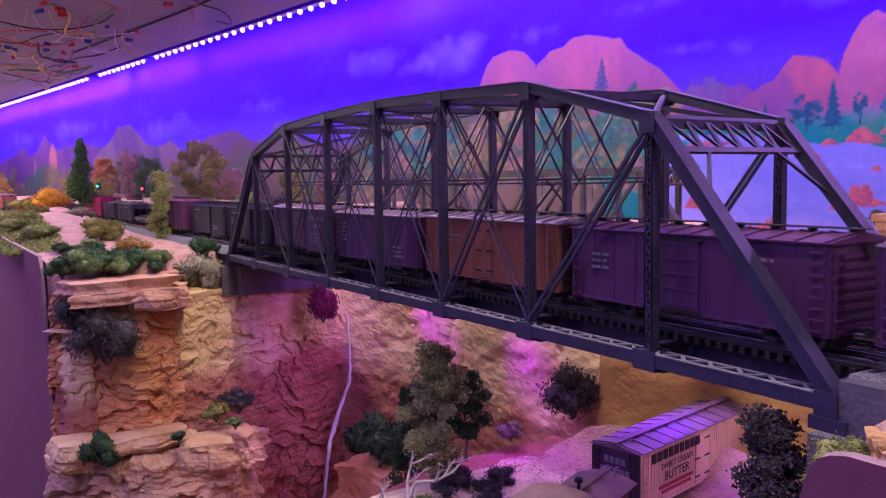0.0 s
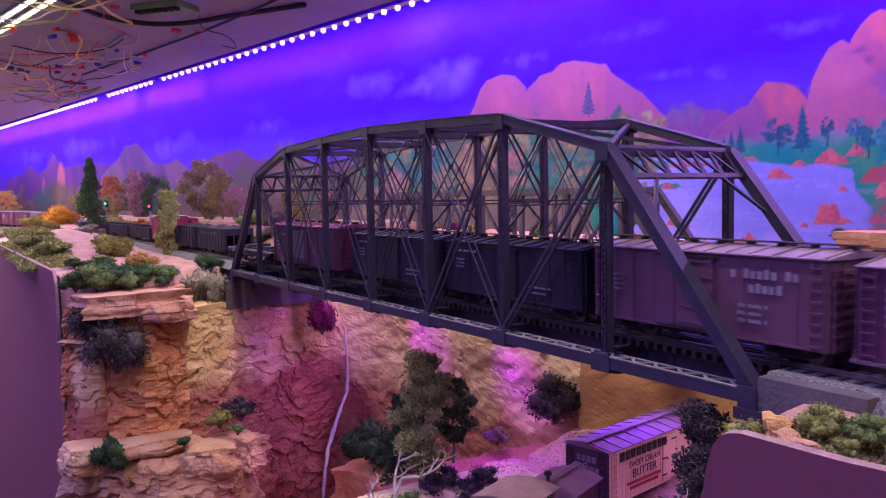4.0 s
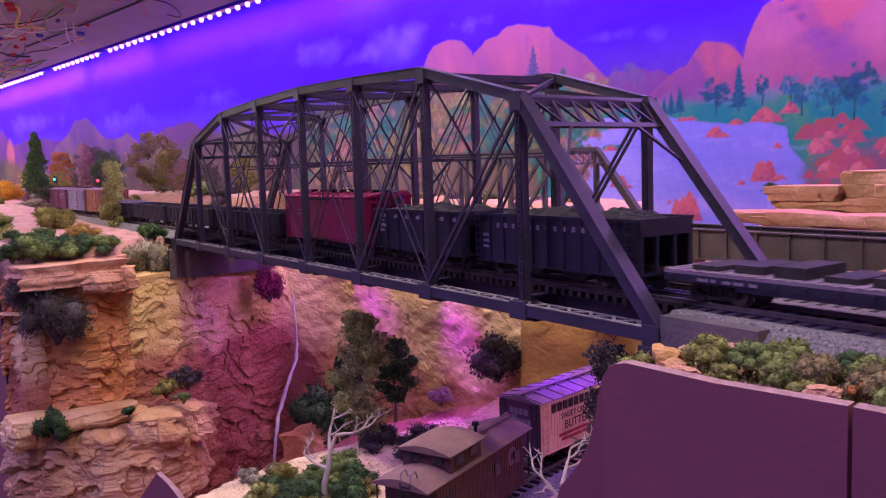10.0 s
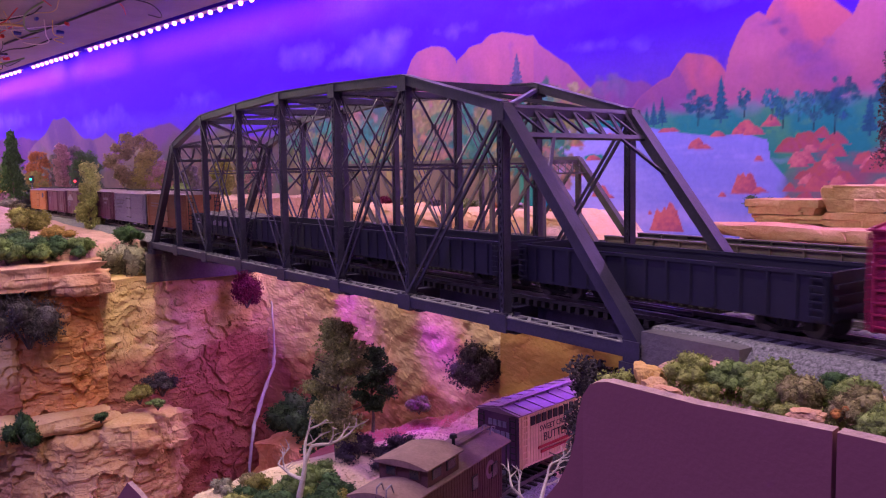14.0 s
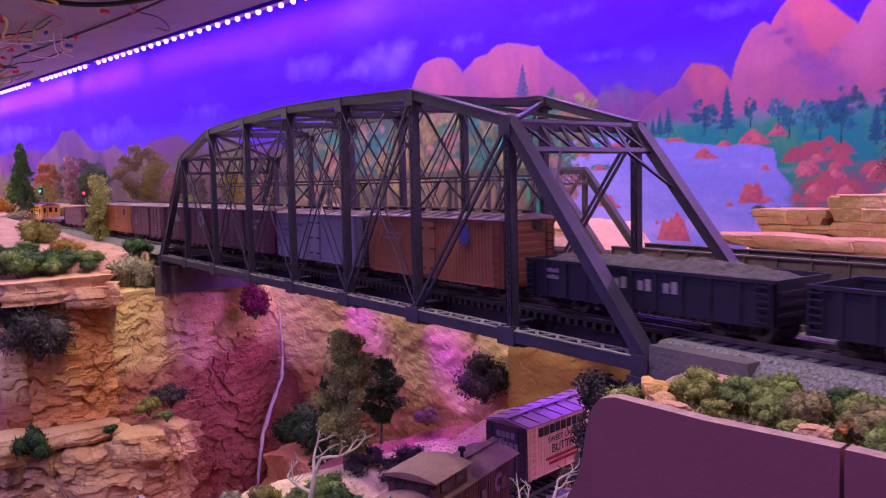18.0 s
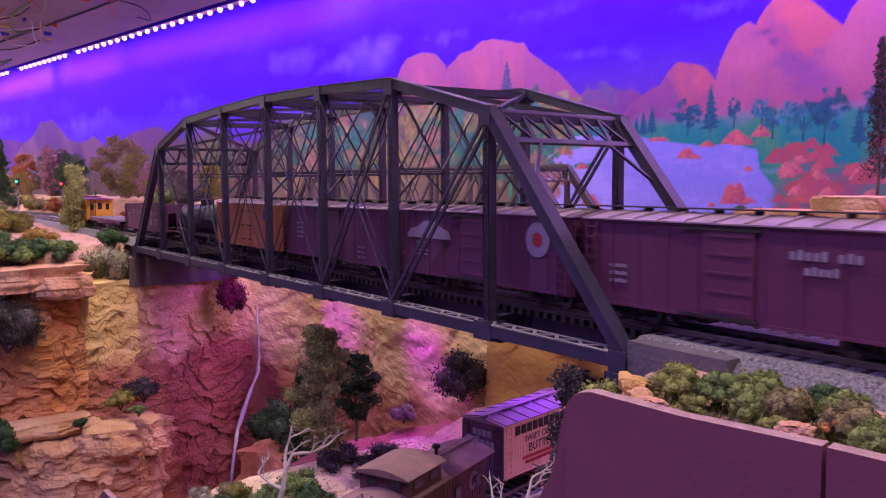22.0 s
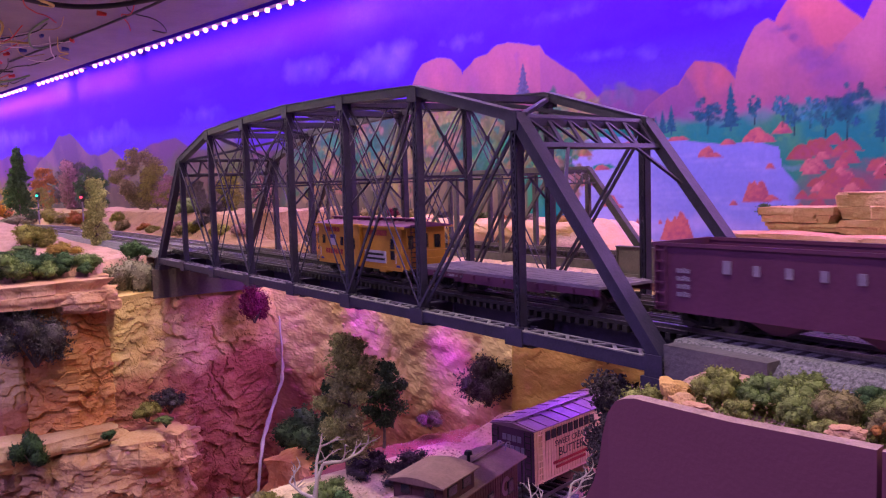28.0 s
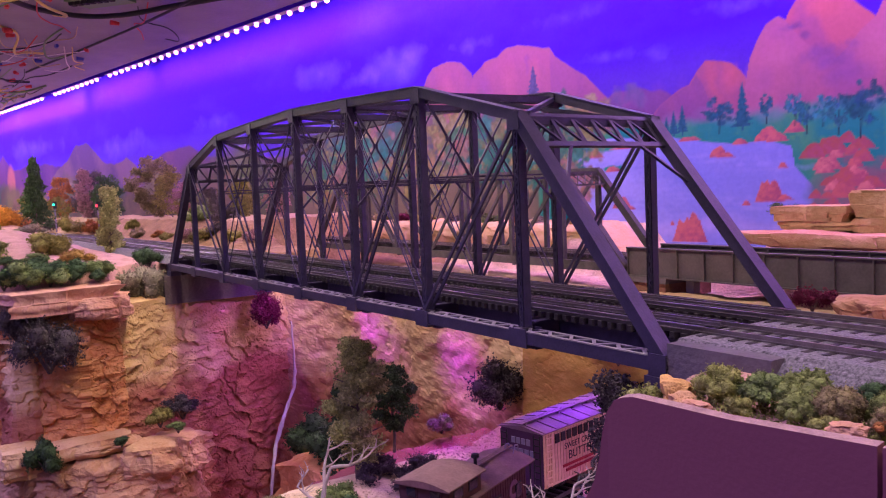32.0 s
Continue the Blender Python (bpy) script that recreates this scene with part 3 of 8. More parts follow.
    c.mass(((-0.085, 0.130), (-0.061, 0.154), (-0.043, 0.1645), (-0.025, 0.172), (-0.015, 0.186), (-0.005, 0.195), (0.005, 0.1935), (0.025, 0.188), (0.035, 0.179), (0.045, 0.165), (0.052, 0.13)), 0.08, (0.345, 0.108, 0.160), (0.243, 0.086, 0.210), 7.0, 0.002, 0.0018, 34)
    c.mass(((-0.078, 0.130), (-0.061, 0.153), (-0.043, 0.1635), (-0.025, 0.171), (-0.016, 0.183), (-0.008, 0.170), (0.0, 0.150), (0.01, 0.13)), 0.08, (0.235, 0.086, 0.205), (0.190, 0.074, 0.215), 7.5, 0.003, 0.003, 30)
    peak = ((0.070, 0.19), (0.085, 0.2255), (0.093, 0.2365), (0.102, 0.244), (0.110, 0.247), (0.126, 0.2445), (0.140, 0.2335), (0.156, 0.218), (0.170, 0.205), (0.185, 0.18))
    c.mass(peak, 0.06, (0.375, 0.112, 0.150), (0.285, 0.092, 0.185), 7.8, 0.002, 0.0016, 24)
    c.mass(((0.026, 0.12), (0.034, 0.142), (0.040, 0.165), (0.045, 0.190), (0.053, 0.206), (0.062, 0.2195), (0.075, 0.2255), (0.082, 0.2205), (0.099, 0.197), (0.113, 0.187), (0.126, 0.176), (0.145, 0.15), (0.16, 0.12)), 0.06, (0.345, 0.126, 0.205), (0.285, 0.105, 0.208), 8.0, 0.002, 0.0016, 18)
    c.mass(((0.095, 0.14), (0.126, 0.1735), (0.142, 0.187), (0.152, 0.1985), (0.166, 0.2095), (0.173, 0.224), (0.180, 0.2315), (0.20, 0.245), (0.24, 0.285), (0.33, 0.33), (0.45, 0.30), (0.6, 0.26), (0.8, 0.2)), 0.06, (0.340, 0.122, 0.195), (0.275, 0.100, 0.205), 8.6, 0.002, 0.0018, 18)
    for k, (sx, sz, w, h, col) in enumerate(((0.090, 0.2125, 0.020, 0.007, (0.13, 0.060, 0.185)), (0.099, 0.203, 0.014, 0.008, (0.16, 0.065, 0.185)), (0.116, 0.184, 0.034, 0.012, (0.18, 0.072, 0.205)), (0.130, 0.176, 0.040, 0.014, (0.185, 0.076, 0.225)), (0.147, 0.188, 0.022, 0.010, (0.20, 0.078, 0.205)),
                                             (0.136, 0.162, 0.050, 0.024, (0.215, 0.086, 0.235)), (0.078, 0.186, 0.046, 0.034, (0.360, 0.135, 0.218)), (0.062, 0.160, 0.030, 0.036, (0.300, 0.110, 0.215)), (0.170, 0.185, 0.040, 0.045, (0.350, 0.131, 0.202)), (0.118, 0.226, 0.040, 0.020, (0.40, 0.115, 0.135)), (0.22, 0.22, 0.06, 0.10, (0.290, 0.098, 0.200)), (0.30, 0.20, 0.10, 0.12, (0.289, 0.101, 0.210)),
                                             (-0.295, 0.215, 0.030, 0.060, (0.335, 0.118, 0.175)), (-0.340, 0.205, 0.022, 0.050, (0.250, 0.094, 0.205)), (-0.250, 0.205, 0.018, 0.060, (0.345, 0.120, 0.170)), (-0.262, 0.228, 0.008, 0.030, (0.215, 0.080, 0.205)), (-0.420, 0.225, 0.030, 0.040, (0.335, 0.118, 0.180)), (0.020, 0.172, 0.022, 0.024, (0.385, 0.112, 0.140)))):
        c.stroke(sx, sz, w * 1.2, h * 1.2, col, [q * 1.12 for q in col], 40.0 + k, 0.9, 0.9, 0.30, 0.85)
    for k, sx in enumerate(np.arange(-0.56, 0.36, 0.016)):
        zz = np.interp(sx, (-0.56, -0.1, 0.36), (0.150, 0.150, 0.160)) + 0.016 * math.sin(k * 2.3)
        c.stroke(sx, zz, 0.024, 0.040, (0.228, 0.086, 0.252), None, 60.0 + k, 0.8, 1.3, 0.3, 0.28)
    c.stroke(-2.545, 0.140, 0.12, 0.15, (0.42, 0.15, 0.16), (0.30, 0.12, 0.17), 95.0, 0.5, 0.4, 0.3)
    c.stroke(-2.76, 0.120, 0.06, 0.11, (0.36, 0.17, 0.15), (0.28, 0.13, 0.16), 96.0, 0.5, 0.5, 0.3)
    # scrubland, meadow, mist and lake
    c.mass(((-4.0, 0.075), (-2.0, 0.085), (-1.2, 0.095), (-0.9, 0.105), (-0.6, 0.110), (-0.4, 0.112), (-0.25, 0.118), (-0.15, 0.122)), -0.1, (0.20, 0.165, 0.105), (0.13, 0.125, 0.08), 9.0, 0.012, 0.012, 14)
    c.mass(((-0.25, 0.105), (-0.17, 0.130), (-0.10, 0.134), (0.0, 0.133), (0.10, 0.136), (0.25, 0.136), (0.8, 0.136)), -0.1, (0.015, 0.23, 0.22), (0.05, 0.29, 0.15), 10.0, 0.004, 0.008, 16)
    for k, sx in enumerate(np.arange(-0.06, 0.40, 0.014)):
        c.stroke(sx, 0.134 + 0.004 * math.sin(k * 1.9), 0.030, 0.018, (0.22, 0.20, 0.36), None, 110.0 + k, 0.8, 1.2, 0.3, 0.35)
        c.stroke(sx + 0.05, 0.108 + 0.007 * math.sin(k * 2.7), 0.020, 0.009, (0.09, 0.36, 0.13), (0.02, 0.22, 0.20), 150.0 + k, 1.0, 0.8, 0.3, 0.6)
    c.mass(((-0.19, 0.105), (-0.165, 0.121), (-0.076, 0.1205), (-0.04, 0.1155), (0.001, 0.1075), (0.027, 0.1045), (0.064, 0.1045), (0.087, 0.0985), (0.0905, 0.078), (0.1085, 0.058), (0.100, 0.045), (0.11, -0.05)), -0.1, (0.20, 0.235, 0.66), (0.30, 0.32, 0.74), 11.0, 0.002, 0.0016, 8)
    for k in range(30):
        zz = 0.012 + 0.085 * ((k * 7) % 30) / 30
        c.stroke(-0.15 + 0.008 * k, zz, 0.11, 0.007, (0.33, 0.34, 0.76) if k % 2 else (0.17, 0.20, 0.62), None, 200.0 + k, 0.9, 1.1, 0.3, 0.35)
    for k in range(14):
        c.stroke(-0.155 + 0.019 * k, 0.018 + 0.006 * math.sin(k), 0.05, 0.026, (0.40, 0.36, 0.72), None, 240.0 + k, 0.9, 1.2, 0.3, 0.45)
    c.stroke(-0.128, 0.086, 0.050, 0.008, (0.012, 0.27, 0.22), (0.03, 0.30, 0.20), 70.0, 0.5, 0.4)
    c.stroke(-0.150, 0.112, 0.060, 0.014, (0.012, 0.25, 0.24), (0.03, 0.30, 0.20), 71.0, 0.5, 0.5)
    # coral rocks in and by the water
    coral, deep = (0.50, 0.150, 0.150), (0.31, 0.085, 0.15)
    shore = ((0.063, 0.1115, 0.026, 0.014), (0.072, 0.108, 0.020, 0.008), (0.090, 0.116, 0.018, 0.009), (0.008, 0.097, 0.018, 0.010), (0.016, 0.0935, 0.018, 0.004), (0.064, 0.0545, 0.027, 0.022), (0.080, 0.048, 0.014, 0.004), (0.078, 0.080, 0.008, 0.005),
             (0.039, 0.043, 0.008, 0.004), (-0.028, 0.014, 0.038, 0.026), (-0.117, 0.045, 0.024, 0.012), (-0.105, 0.040, 0.014, 0.005), (-0.128, 0.0855, 0.020, 0.006), (-0.155, 0.104, 0.024, 0.008), (-0.079, 0.022, 0.005, 0.008), (-0.049, 0.022, 0.005, 0.004),
             (0.033, 0.106, 0.016, 0.005), (-0.026, 0.1135, 0.024, 0.004), (-0.0995, 0.1105, 0.060, 0.004), (-0.15, 0.070, 0.036, 0.012))
    for k, (rx, rz, w, h) in enumerate(shore):
        c.mound(rx, rz, w * 1.15, h * 1.15, coral, deep, 300.0 + k)
    r = np.random.default_rng(5)
    for k, (sx, sz, w, h) in enumerate(((0.165, 0.050, 0.12, 0.050), (0.150, 0.080, 0.07, 0.020), (0.175, 0.030, 0.14, 0.040), (0.21, 0.060, 0.10, 0.060))):
        c.stroke(sx, sz, w, h, (0.25, 0.080, 0.145), (0.05, 0.20, 0.18), 620.0 + k, 0.9, 0.4, 0.4, 0.75)
    for k in range(46):
        f = (k + r.random()) / 46
        rz = 0.104 - 0.076 * f
        left = np.interp(rz, (0.02, 0.045, 0.060, 0.078, 0.104), (0.082, 0.106, 0.118, 0.106, 0.108))
        rx = left + 0.13 * r.random() ** 1.5
        w = 0.010 + 0.017 * r.random() ** 1.5
        c.mound(rx, rz, w * 1.35, w * 0.70, [q * g + 0.05 * (g > 0.95) for g in (0.62 + 0.5 * r.random(),) for q in coral], deep, 340.0 + k)
    # painted trees
    ink = (0.012, 0.075, 0.115)
    c.pine(-0.251, 0.178, 0.045, (0.060, 0.062, 0.125), 0.24)
    for px, pz, h in ((0.036, 0.1170, 0.048), (-0.045, 0.1170, 0.027), (-0.034, 0.1180, 0.031), (-0.054, 0.118, 0.020), (0.183, 0.0985, 0.036), (-0.282, 0.112, 0.05), (-0.20, 0.112, 0.06), (-0.18, 0.112, 0.045), (-0.24, 0.10, 0.065)):
        c.pine(px, pz, h, ink)
    for k, sx in enumerate((-0.115, -0.105, -0.095, -0.088, -0.12, -0.10)):
        c.stroke(sx, 0.160 + 0.006 * (k % 3), 0.020, 0.024, (0.10, 0.10, 0.22), (0.16, 0.11, 0.24), 420.0 + k, 1.1, 0.8, 0.4, 0.7)
    for k, (ox, oz, h, w, col) in enumerate(((0.010, 0.1165, 0.039, 0.038, ink), (0.062, 0.1215, 0.031, 0.019, (0.014, 0.085, 0.125)), (0.091, 0.1170, 0.033, 0.020, (0.02, 0.12, 0.16)), (0.102, 0.1080, 0.037, 0.020, (0.016, 0.10, 0.13)), (0.118, 0.114, 0.030, 0.020, (0.02, 0.14, 0.16)), (0.132, 0.106, 0.036, 0.024, (0.02, 0.11, 0.14)), (0.152, 0.101, 0.055, 0.042, (0.012, 0.075, 0.105)),
                                             (0.200, 0.105, 0.055, 0.05, ink), (0.26, 0.11, 0.05, 0.05, (0.02, 0.13, 0.15)))):
        c.oak(ox, oz, h, w, col, 3.0 + k)
    tree_paints = ((0.03, 0.14, 0.10), (0.17, 0.16, 0.07), (0.20, 0.13, 0.10), (0.10, 0.13, 0.06), (0.05, 0.14, 0.08))
    for k in range(30):
        ox = -0.33 - 0.48 * k / 30 + 0.02 * r.random()
        c.stroke(ox, 0.125 + 0.03 * r.random(), 0.09, 0.085, tree_paints[int(r.integers(0, 5))], (0.09, 0.10, 0.12), 460.0 + k, 1.0, 0.7, 0.5, 0.8)
    for k in range(60):
        f = r.random()
        ox = -0.165 - 0.62 * f
        h = 0.050 + 0.055 * r.random()
        c.oak(ox, 0.030 + 0.065 * (1 - k / 60), h, h * (0.7 + 0.5 * r.random()), tree_paints[int(r.integers(0, 5))], 20.0 + k)
    for k in range(70):
        ox, h = -0.8 - 2.6 * r.random(), 0.09 + 0.06 * r.random()
        c.stroke(ox, 0.100 - 0.07 * k / 70, h * 1.4, h, tree_paints[int(r.integers(0, 5))], (0.10, 0.08, 0.07), 500.0 + k, 1.0, 0.5, 0.4, 0.9)


paint_mural(MU)


def mural_mat():
    """Matt wall paint: the mural's pigment with a little brush grain."""
    m, nt, bs = nodes_of("matt_mural_paint")
    N, L = nt.nodes.new, nt.links.new
    at = N("ShaderNodeAttribute")
    at.attribute_name = "pigment"
    tc, nz = N("ShaderNodeTexCoord"), N("ShaderNodeTexNoise")
    nz.inputs["Scale"].default_value, nz.inputs["Detail"].default_value = 220, 6
    L(tc.outputs["Object"], nz.inputs["Vector"])
    mr = N("ShaderNodeMapRange")
    mr.inputs[3].default_value, mr.inputs[4].default_value = 0.88, 1.12
    L(nz.outputs["Fac"], mr.inputs[0])
    mx = N("ShaderNodeMix")
    mx.data_type, mx.blend_type = "RGBA", "MULTIPLY"
    mx.inputs[0].default_value = 1.0
    L(at.outputs["Color"], mx.inputs[6])
    L(mr.outputs[0], mx.inputs[7])
    L(mx.outputs[2], bs.inputs["Base Color"])
    bs.inputs["Roughness"].default_value, bs.inputs["Specular IOR Level"].default_value = 0.9, 0.15
    return m


def build_backdrop():
    nx, nz = len(MU.x), len(MU.z)
    gx, gz = np.meshgrid(MU.x, MU.z)
    gy = np.where(gx > -0.5, 0.472 + 0.12 * gx, 0.412 + 0.165 * (gx + 0.5))
    v = np.stack([gx, gy, gz], -1).reshape(-1, 3)
    i = (np.arange(nz - 1)[:, None] * nx + np.arange(nx - 1)[None]).reshape(-1)
    f = np.stack([i, i + 1, i + 1 + nx, i + nx], 1)
    # the board's rear face
    e = np.array([(BX0, 0), (-0.5, 0), (BX1, 0)])
    rear = np.array([(x, back_y(x) + 0.006, z) for z in (-0.1, 0.62) for x in e[:, 0]])
    k = len(v)
    f2 = np.array([(k + 1, k, k + 3, k + 4), (k + 2, k + 1, k + 4, k + 5)])
    v, f = np.concatenate([v, rear]), np.concatenate([f, f2])
    me = bpy.data.meshes.new("backdrop")
    me.vertices.add(len(v))
    me.vertices.foreach_set("co", v.astype(np.float32).ravel())
    me.loops.add(f.size)
    me.loops.foreach_set("vertex_index", f.astype(np.int32).ravel())
    me.polygons.add(len(f))
    me.polygons.foreach_set("loop_start", np.arange(0, f.size, 4, dtype=np.int32))
    me.update(calc_edges=True)
    at = me.color_attributes.new("pigment", "FLOAT_COLOR", "POINT")
    col = np.ones((len(v), 4), np.float32)
    col[:k, :3] = MU.c.reshape(-1, 3) * 0.79
    col[k:, :3] = 0.5
    at.data.foreach_set("color", col.ravel())
    me.materials.append(mural_mat())
    ob = new("backdrop", me)
    return tagged(ob, "painted backdrop of violet sky, desert mesas, lake and trees", "backdrop", kind="structure")


BACKDROP = build_backdrop()
BRIDGE = build_bridge()


def lerp_at(pts, v):
    """Straight-line value at v from a short table of (at, value)."""
    if v <= pts[0][0]:
        return pts[0][1]
    for (a, p), (b, q) in zip(pts, pts[1:]):
        if v <= b:
            return p + (q - p) * (v - a) / (b - a)
    return pts[-1][1]


def smooth(a, b, v):
    t = max(0.0, min(1.0, (v - a) / (b - a)))
    return t * t * (3 - 2 * t)


def fbm(x, y, z=0.0, octaves=4):
    return noise.fractal(Vector((x, y, z)), 1.0, 2.1, octaves)


# ---- land ----
LEFT_RIM = ((-0.19, -0.395), (-0.14, -0.355), (-0.10, -0.340), (-0.065, -0.350), (-0.05, -0.395), (0.0, -0.400), (0.14, -0.415), (0.19, -0.39))
BACK_RIM = ((-0.42, 0.185), (-0.33, 0.225), (-0.15, 0.245), (0.05, 0.255), (0.20, 0.30), (0.34, 0.32), (0.6, 0.33))


def bench_edge(y):
    """Where the lower track's bench breaks off towards the deep canyon."""
    return lerp_at(((-0.12, 0.055), (-0.08, 0.030), (-0.04, 0.0), (0.04, -0.045), (0.10, -0.06), (0.2, -0.07)), y)


def shore_top(x):
    """Height of the bank behind the rear track; it drops away before the painted lake."""
    return 0.022 - 0.040 * smooth(-0.09, -0.03, x) * smooth(0.145, 0.105, x)


def land_height(x, y):
    n = fbm(x * 14, y * 14) * 0.005 + fbm(x * 60, y * 60, 3.0) * 0.0015
    # high ground
    top = 0.001
    top += 0.034 * math.exp(-(((x + 0.85) / 0.24) ** 2) - ((y + 0.115) / 0.065) ** 2)
    top += 0.036 * math.exp(-(((x + 1.25) / 0.20) ** 2) - ((y + 0.075) / 0.060) ** 2)
    top += 0.036 * smooth(0.116, 0.180 + 0.03 * fbm(x * 12, 4.0), y + bend(x)) * smooth(-0.5, -0.62, x)
    if y > 0.2 and x > -0.62:
        top = lerp_at(((0.2, -0.030), (0.365, -0.030), (0.385, 0.020), (0.6, 0.026)), y)
        top = min(top, shore_top(x))
    if abs(y + bend(x) - 0.0504) < 0.064:
        n *= 0.15
        top = min(top, 0.0002)
    # canyon
    inside = smooth(0.0, 0.012, x - lerp_at(LEFT_RIM, y)) * smooth(0.0, 0.012, lerp_at(BACK_RIM, x) - y)
    bank = lerp_at(((-0.07, 0.412), (-0.05, 0.404), (-0.02, 0.378), (0.118, 0.374)), y)
    inside *= smooth(0.0, 0.022, bank - x + 0.006 * fbm(y * 9, 1.0)) if y < 0.118 else smooth(0.0, 0.05, 0.75 - x)
    floor = -0.238 + 0.02 * smooth(-0.05, 0.05, x)
    e = bench_edge(y) + 0.010 * fbm(y * 18, x * 9, 2.0)
    floor += 0.1385 * smooth(e - 0.016, e + 0.006, x) - 0.062
    floor += 0.022 * smooth(0.02, -0.03, abs(y - 0.185) - 0.02) * smooth(-0.06, 0.05, x)
    floor += 0.012 * smooth(0.05, 0.10, x) * smooth(0.09, 0.15, y)
    floor += 0.09 * smooth(0.315, 0.37, x) * smooth(-0.05, 0.0, y) if y < 0.118 else 0.09 * smooth(0.28, 0.5, x)
    return (1 - inside) * top + inside * floor + n


def grid_mesh(xs, ys, height):
    bm = bmesh.new()
    rows = [[bm.verts.new((x, y, height(x, y))) for x in xs] for y in ys]
    for a, b in zip(rows, rows[1:]):
        for i in range(len(xs) - 1):
            bm.faces.new((a[i], a[i + 1], b[i + 1], b[i]))
    return bm


def fascia_y(x):
    return lerp_at(((-4.1, -0.62), (-1.2, -0.215), (-0.36, -0.18), (0.388, -0.067), (2.0, -0.067)), x)


def steps(a, b, n):
    return [a + (b - a) * i / n for i in range(n + 1)]


XS = steps(-4.0, -0.75, 80)[:-1] + steps(-0.75, 0.62, 330)[:-1] + steps(0.62, 1.6, 30)
YS = steps(0.0, 1.0, 190)


def build_land():
    bm = bmesh.new()
    rows = []
    for v in YS:
        row = []
        for x in XS:
            y0, y1 = fascia_y(x) + 0.003, back_y(x) + 0.003
            y = y0 + (y1 - y0) * v
            row.append(bm.verts.new((x, y, land_height(x, y))))
        rows.append(row)
    for a, b in zip(rows, rows[1:]):
        for i in range(len(XS) - 1):
            bm.faces.new((a[i], a[i + 1], b[i + 1], b[i]))
    for f in bm.faces:
        c = f.calc_center_median()
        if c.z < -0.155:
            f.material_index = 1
        elif c.z < -0.05 and c.y < 0.115 and c.x > -0.1:
            f.material_index = 2
        elif c.y + bend(c.x) > 0.112 and c.x < -0.36:
            f.material_index = 4 if c.z < 0.036 and c.x > -1.5 else 3
        elif c.z < -0.05 and c.y > 0.07:
            f.material_index = 0
        elif c.y > 0.2:
            f.material_index = 2
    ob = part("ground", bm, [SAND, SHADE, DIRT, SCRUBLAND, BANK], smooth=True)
    return tagged(ob, "modelled desert ground of sand and pale rock around a canyon", "ground", kind="structure")


build_land()


def cliff(name, path, z_top, z_bot, material, label, seed=0.0, depth=0.012, block=42.0, lean=0.06, n=230, m=170, blocky=1.0):
    """A rock face swept along a plan line, broken into tilted blocks of two sizes with cracks between."""
    pts = [Vector((*p, 0)) for p in path]
    seg = [0.0]
    for a, b in zip(pts, pts[1:]):
        seg.append(seg[-1] + (b - a).length)
    bm = bmesh.new()
    rows, caps = [], []
    for j in range(m + 1):
        v = j / m
        row = []
        for i in range(n + 1):
            s = seg[-1] * i / n
            k = max(0, min(len(pts) - 2, sum(1 for q in seg[1:-1] if q <= s)))
            f = (s - seg[k]) / (seg[k + 1] - seg[k])
            p = pts[k].lerp(pts[k + 1], f)
            d = (pts[k + 1] - pts[k]).normalized()
            out = Vector((d.y, -d.x, 0))
            zt = z_top(s / seg[-1]) if callable(z_top) else z_top
            zb = z_bot(s / seg[-1]) if callable(z_bot) else z_bot
            z = zt + (zb - zt) * v
            big = fbm(s * 9, z * 7, seed + 9, 3)
            warp = 1.5 * fbm(s * 20, z * 20, seed + 3, 4)
            push = depth * (0.9 * big + 0.26 * fbm(s * 55, z * 95, seed, 5))
            for scale, tall, amp in ((block * 0.8, 1.9, 0.62), (block * 2.2, 2.6, 0.10)):
                q = Vector((s * scale + warp, z * scale * tall + warp, seed * 3.1))
                near, cells = noise.voronoi(q)
                c = cells[0]
                r = noise.cell_vector(c * 9.7)
                gap = min(1.0, (near[1] - near[0]) / 0.07)
                face = 0.75 * (r.z - 0.5) + 0.9 * (r.x - 0.5) * (q.x - c.x) + (0.35 + 0.8 * r.y) * 0.5 * (c.y - q.y)
                push += depth * blocky * amp * (face - 0.12 * (1 - gap))
            push += lean * (zt - z)
            edge = 1 - smooth(0.0, 0.06, v)
            q = p + out * (push * (1 - edge) - 0.004 * edge)
            if j == 0:
                cap = p - out * 0.045
                caps.append(bm.verts.new((cap.x, cap.y, zt + 0.003 + 0.002 * fbm(s * 30, seed))))
            row.append(bm.verts.new((q.x, q.y, z)))
        rows.append(row)
    rows.insert(0, caps)
    for a, b in zip(rows, rows[1:]):
        for i in range(n):
            bm.faces.new((a[i], b[i], b[i + 1], a[i + 1]))
    ob = part(name, bm, material)
    return tagged(ob, label, "cliff", kind="structure")


cliff("cliff_red", ((-0.372, -0.178), (-0.335, -0.140), (-0.314, -0.105), (-0.320, -0.068)), -0.030, -0.205, RED, "weathered orange-red sandstone canyon wall under a ledge", 1.0, 0.012)
cliff("cliff_yellow", ((-0.366, -0.176), (-0.334, -0.166), (-0.328, -0.150), (-0.345, -0.140)), -0.066, -0.170, TAN, "pale yellow sandstone buttress beside the fascia", 7.0, 0.007, 34.0, 0.02, 90, 120)
cliff("cliff_tan", ((-0.318, -0.082), (-0.327, -0.05), (-0.345, -0.012), (-0.362, 0.05), (-0.382, 0.12), (-0.388, 0.165)), -0.036, -0.31, TAN, "bedded yellow-tan sandstone canyon wall, red towards its foot", 2.0, 0.0078, 40.0, n=330, m=190)
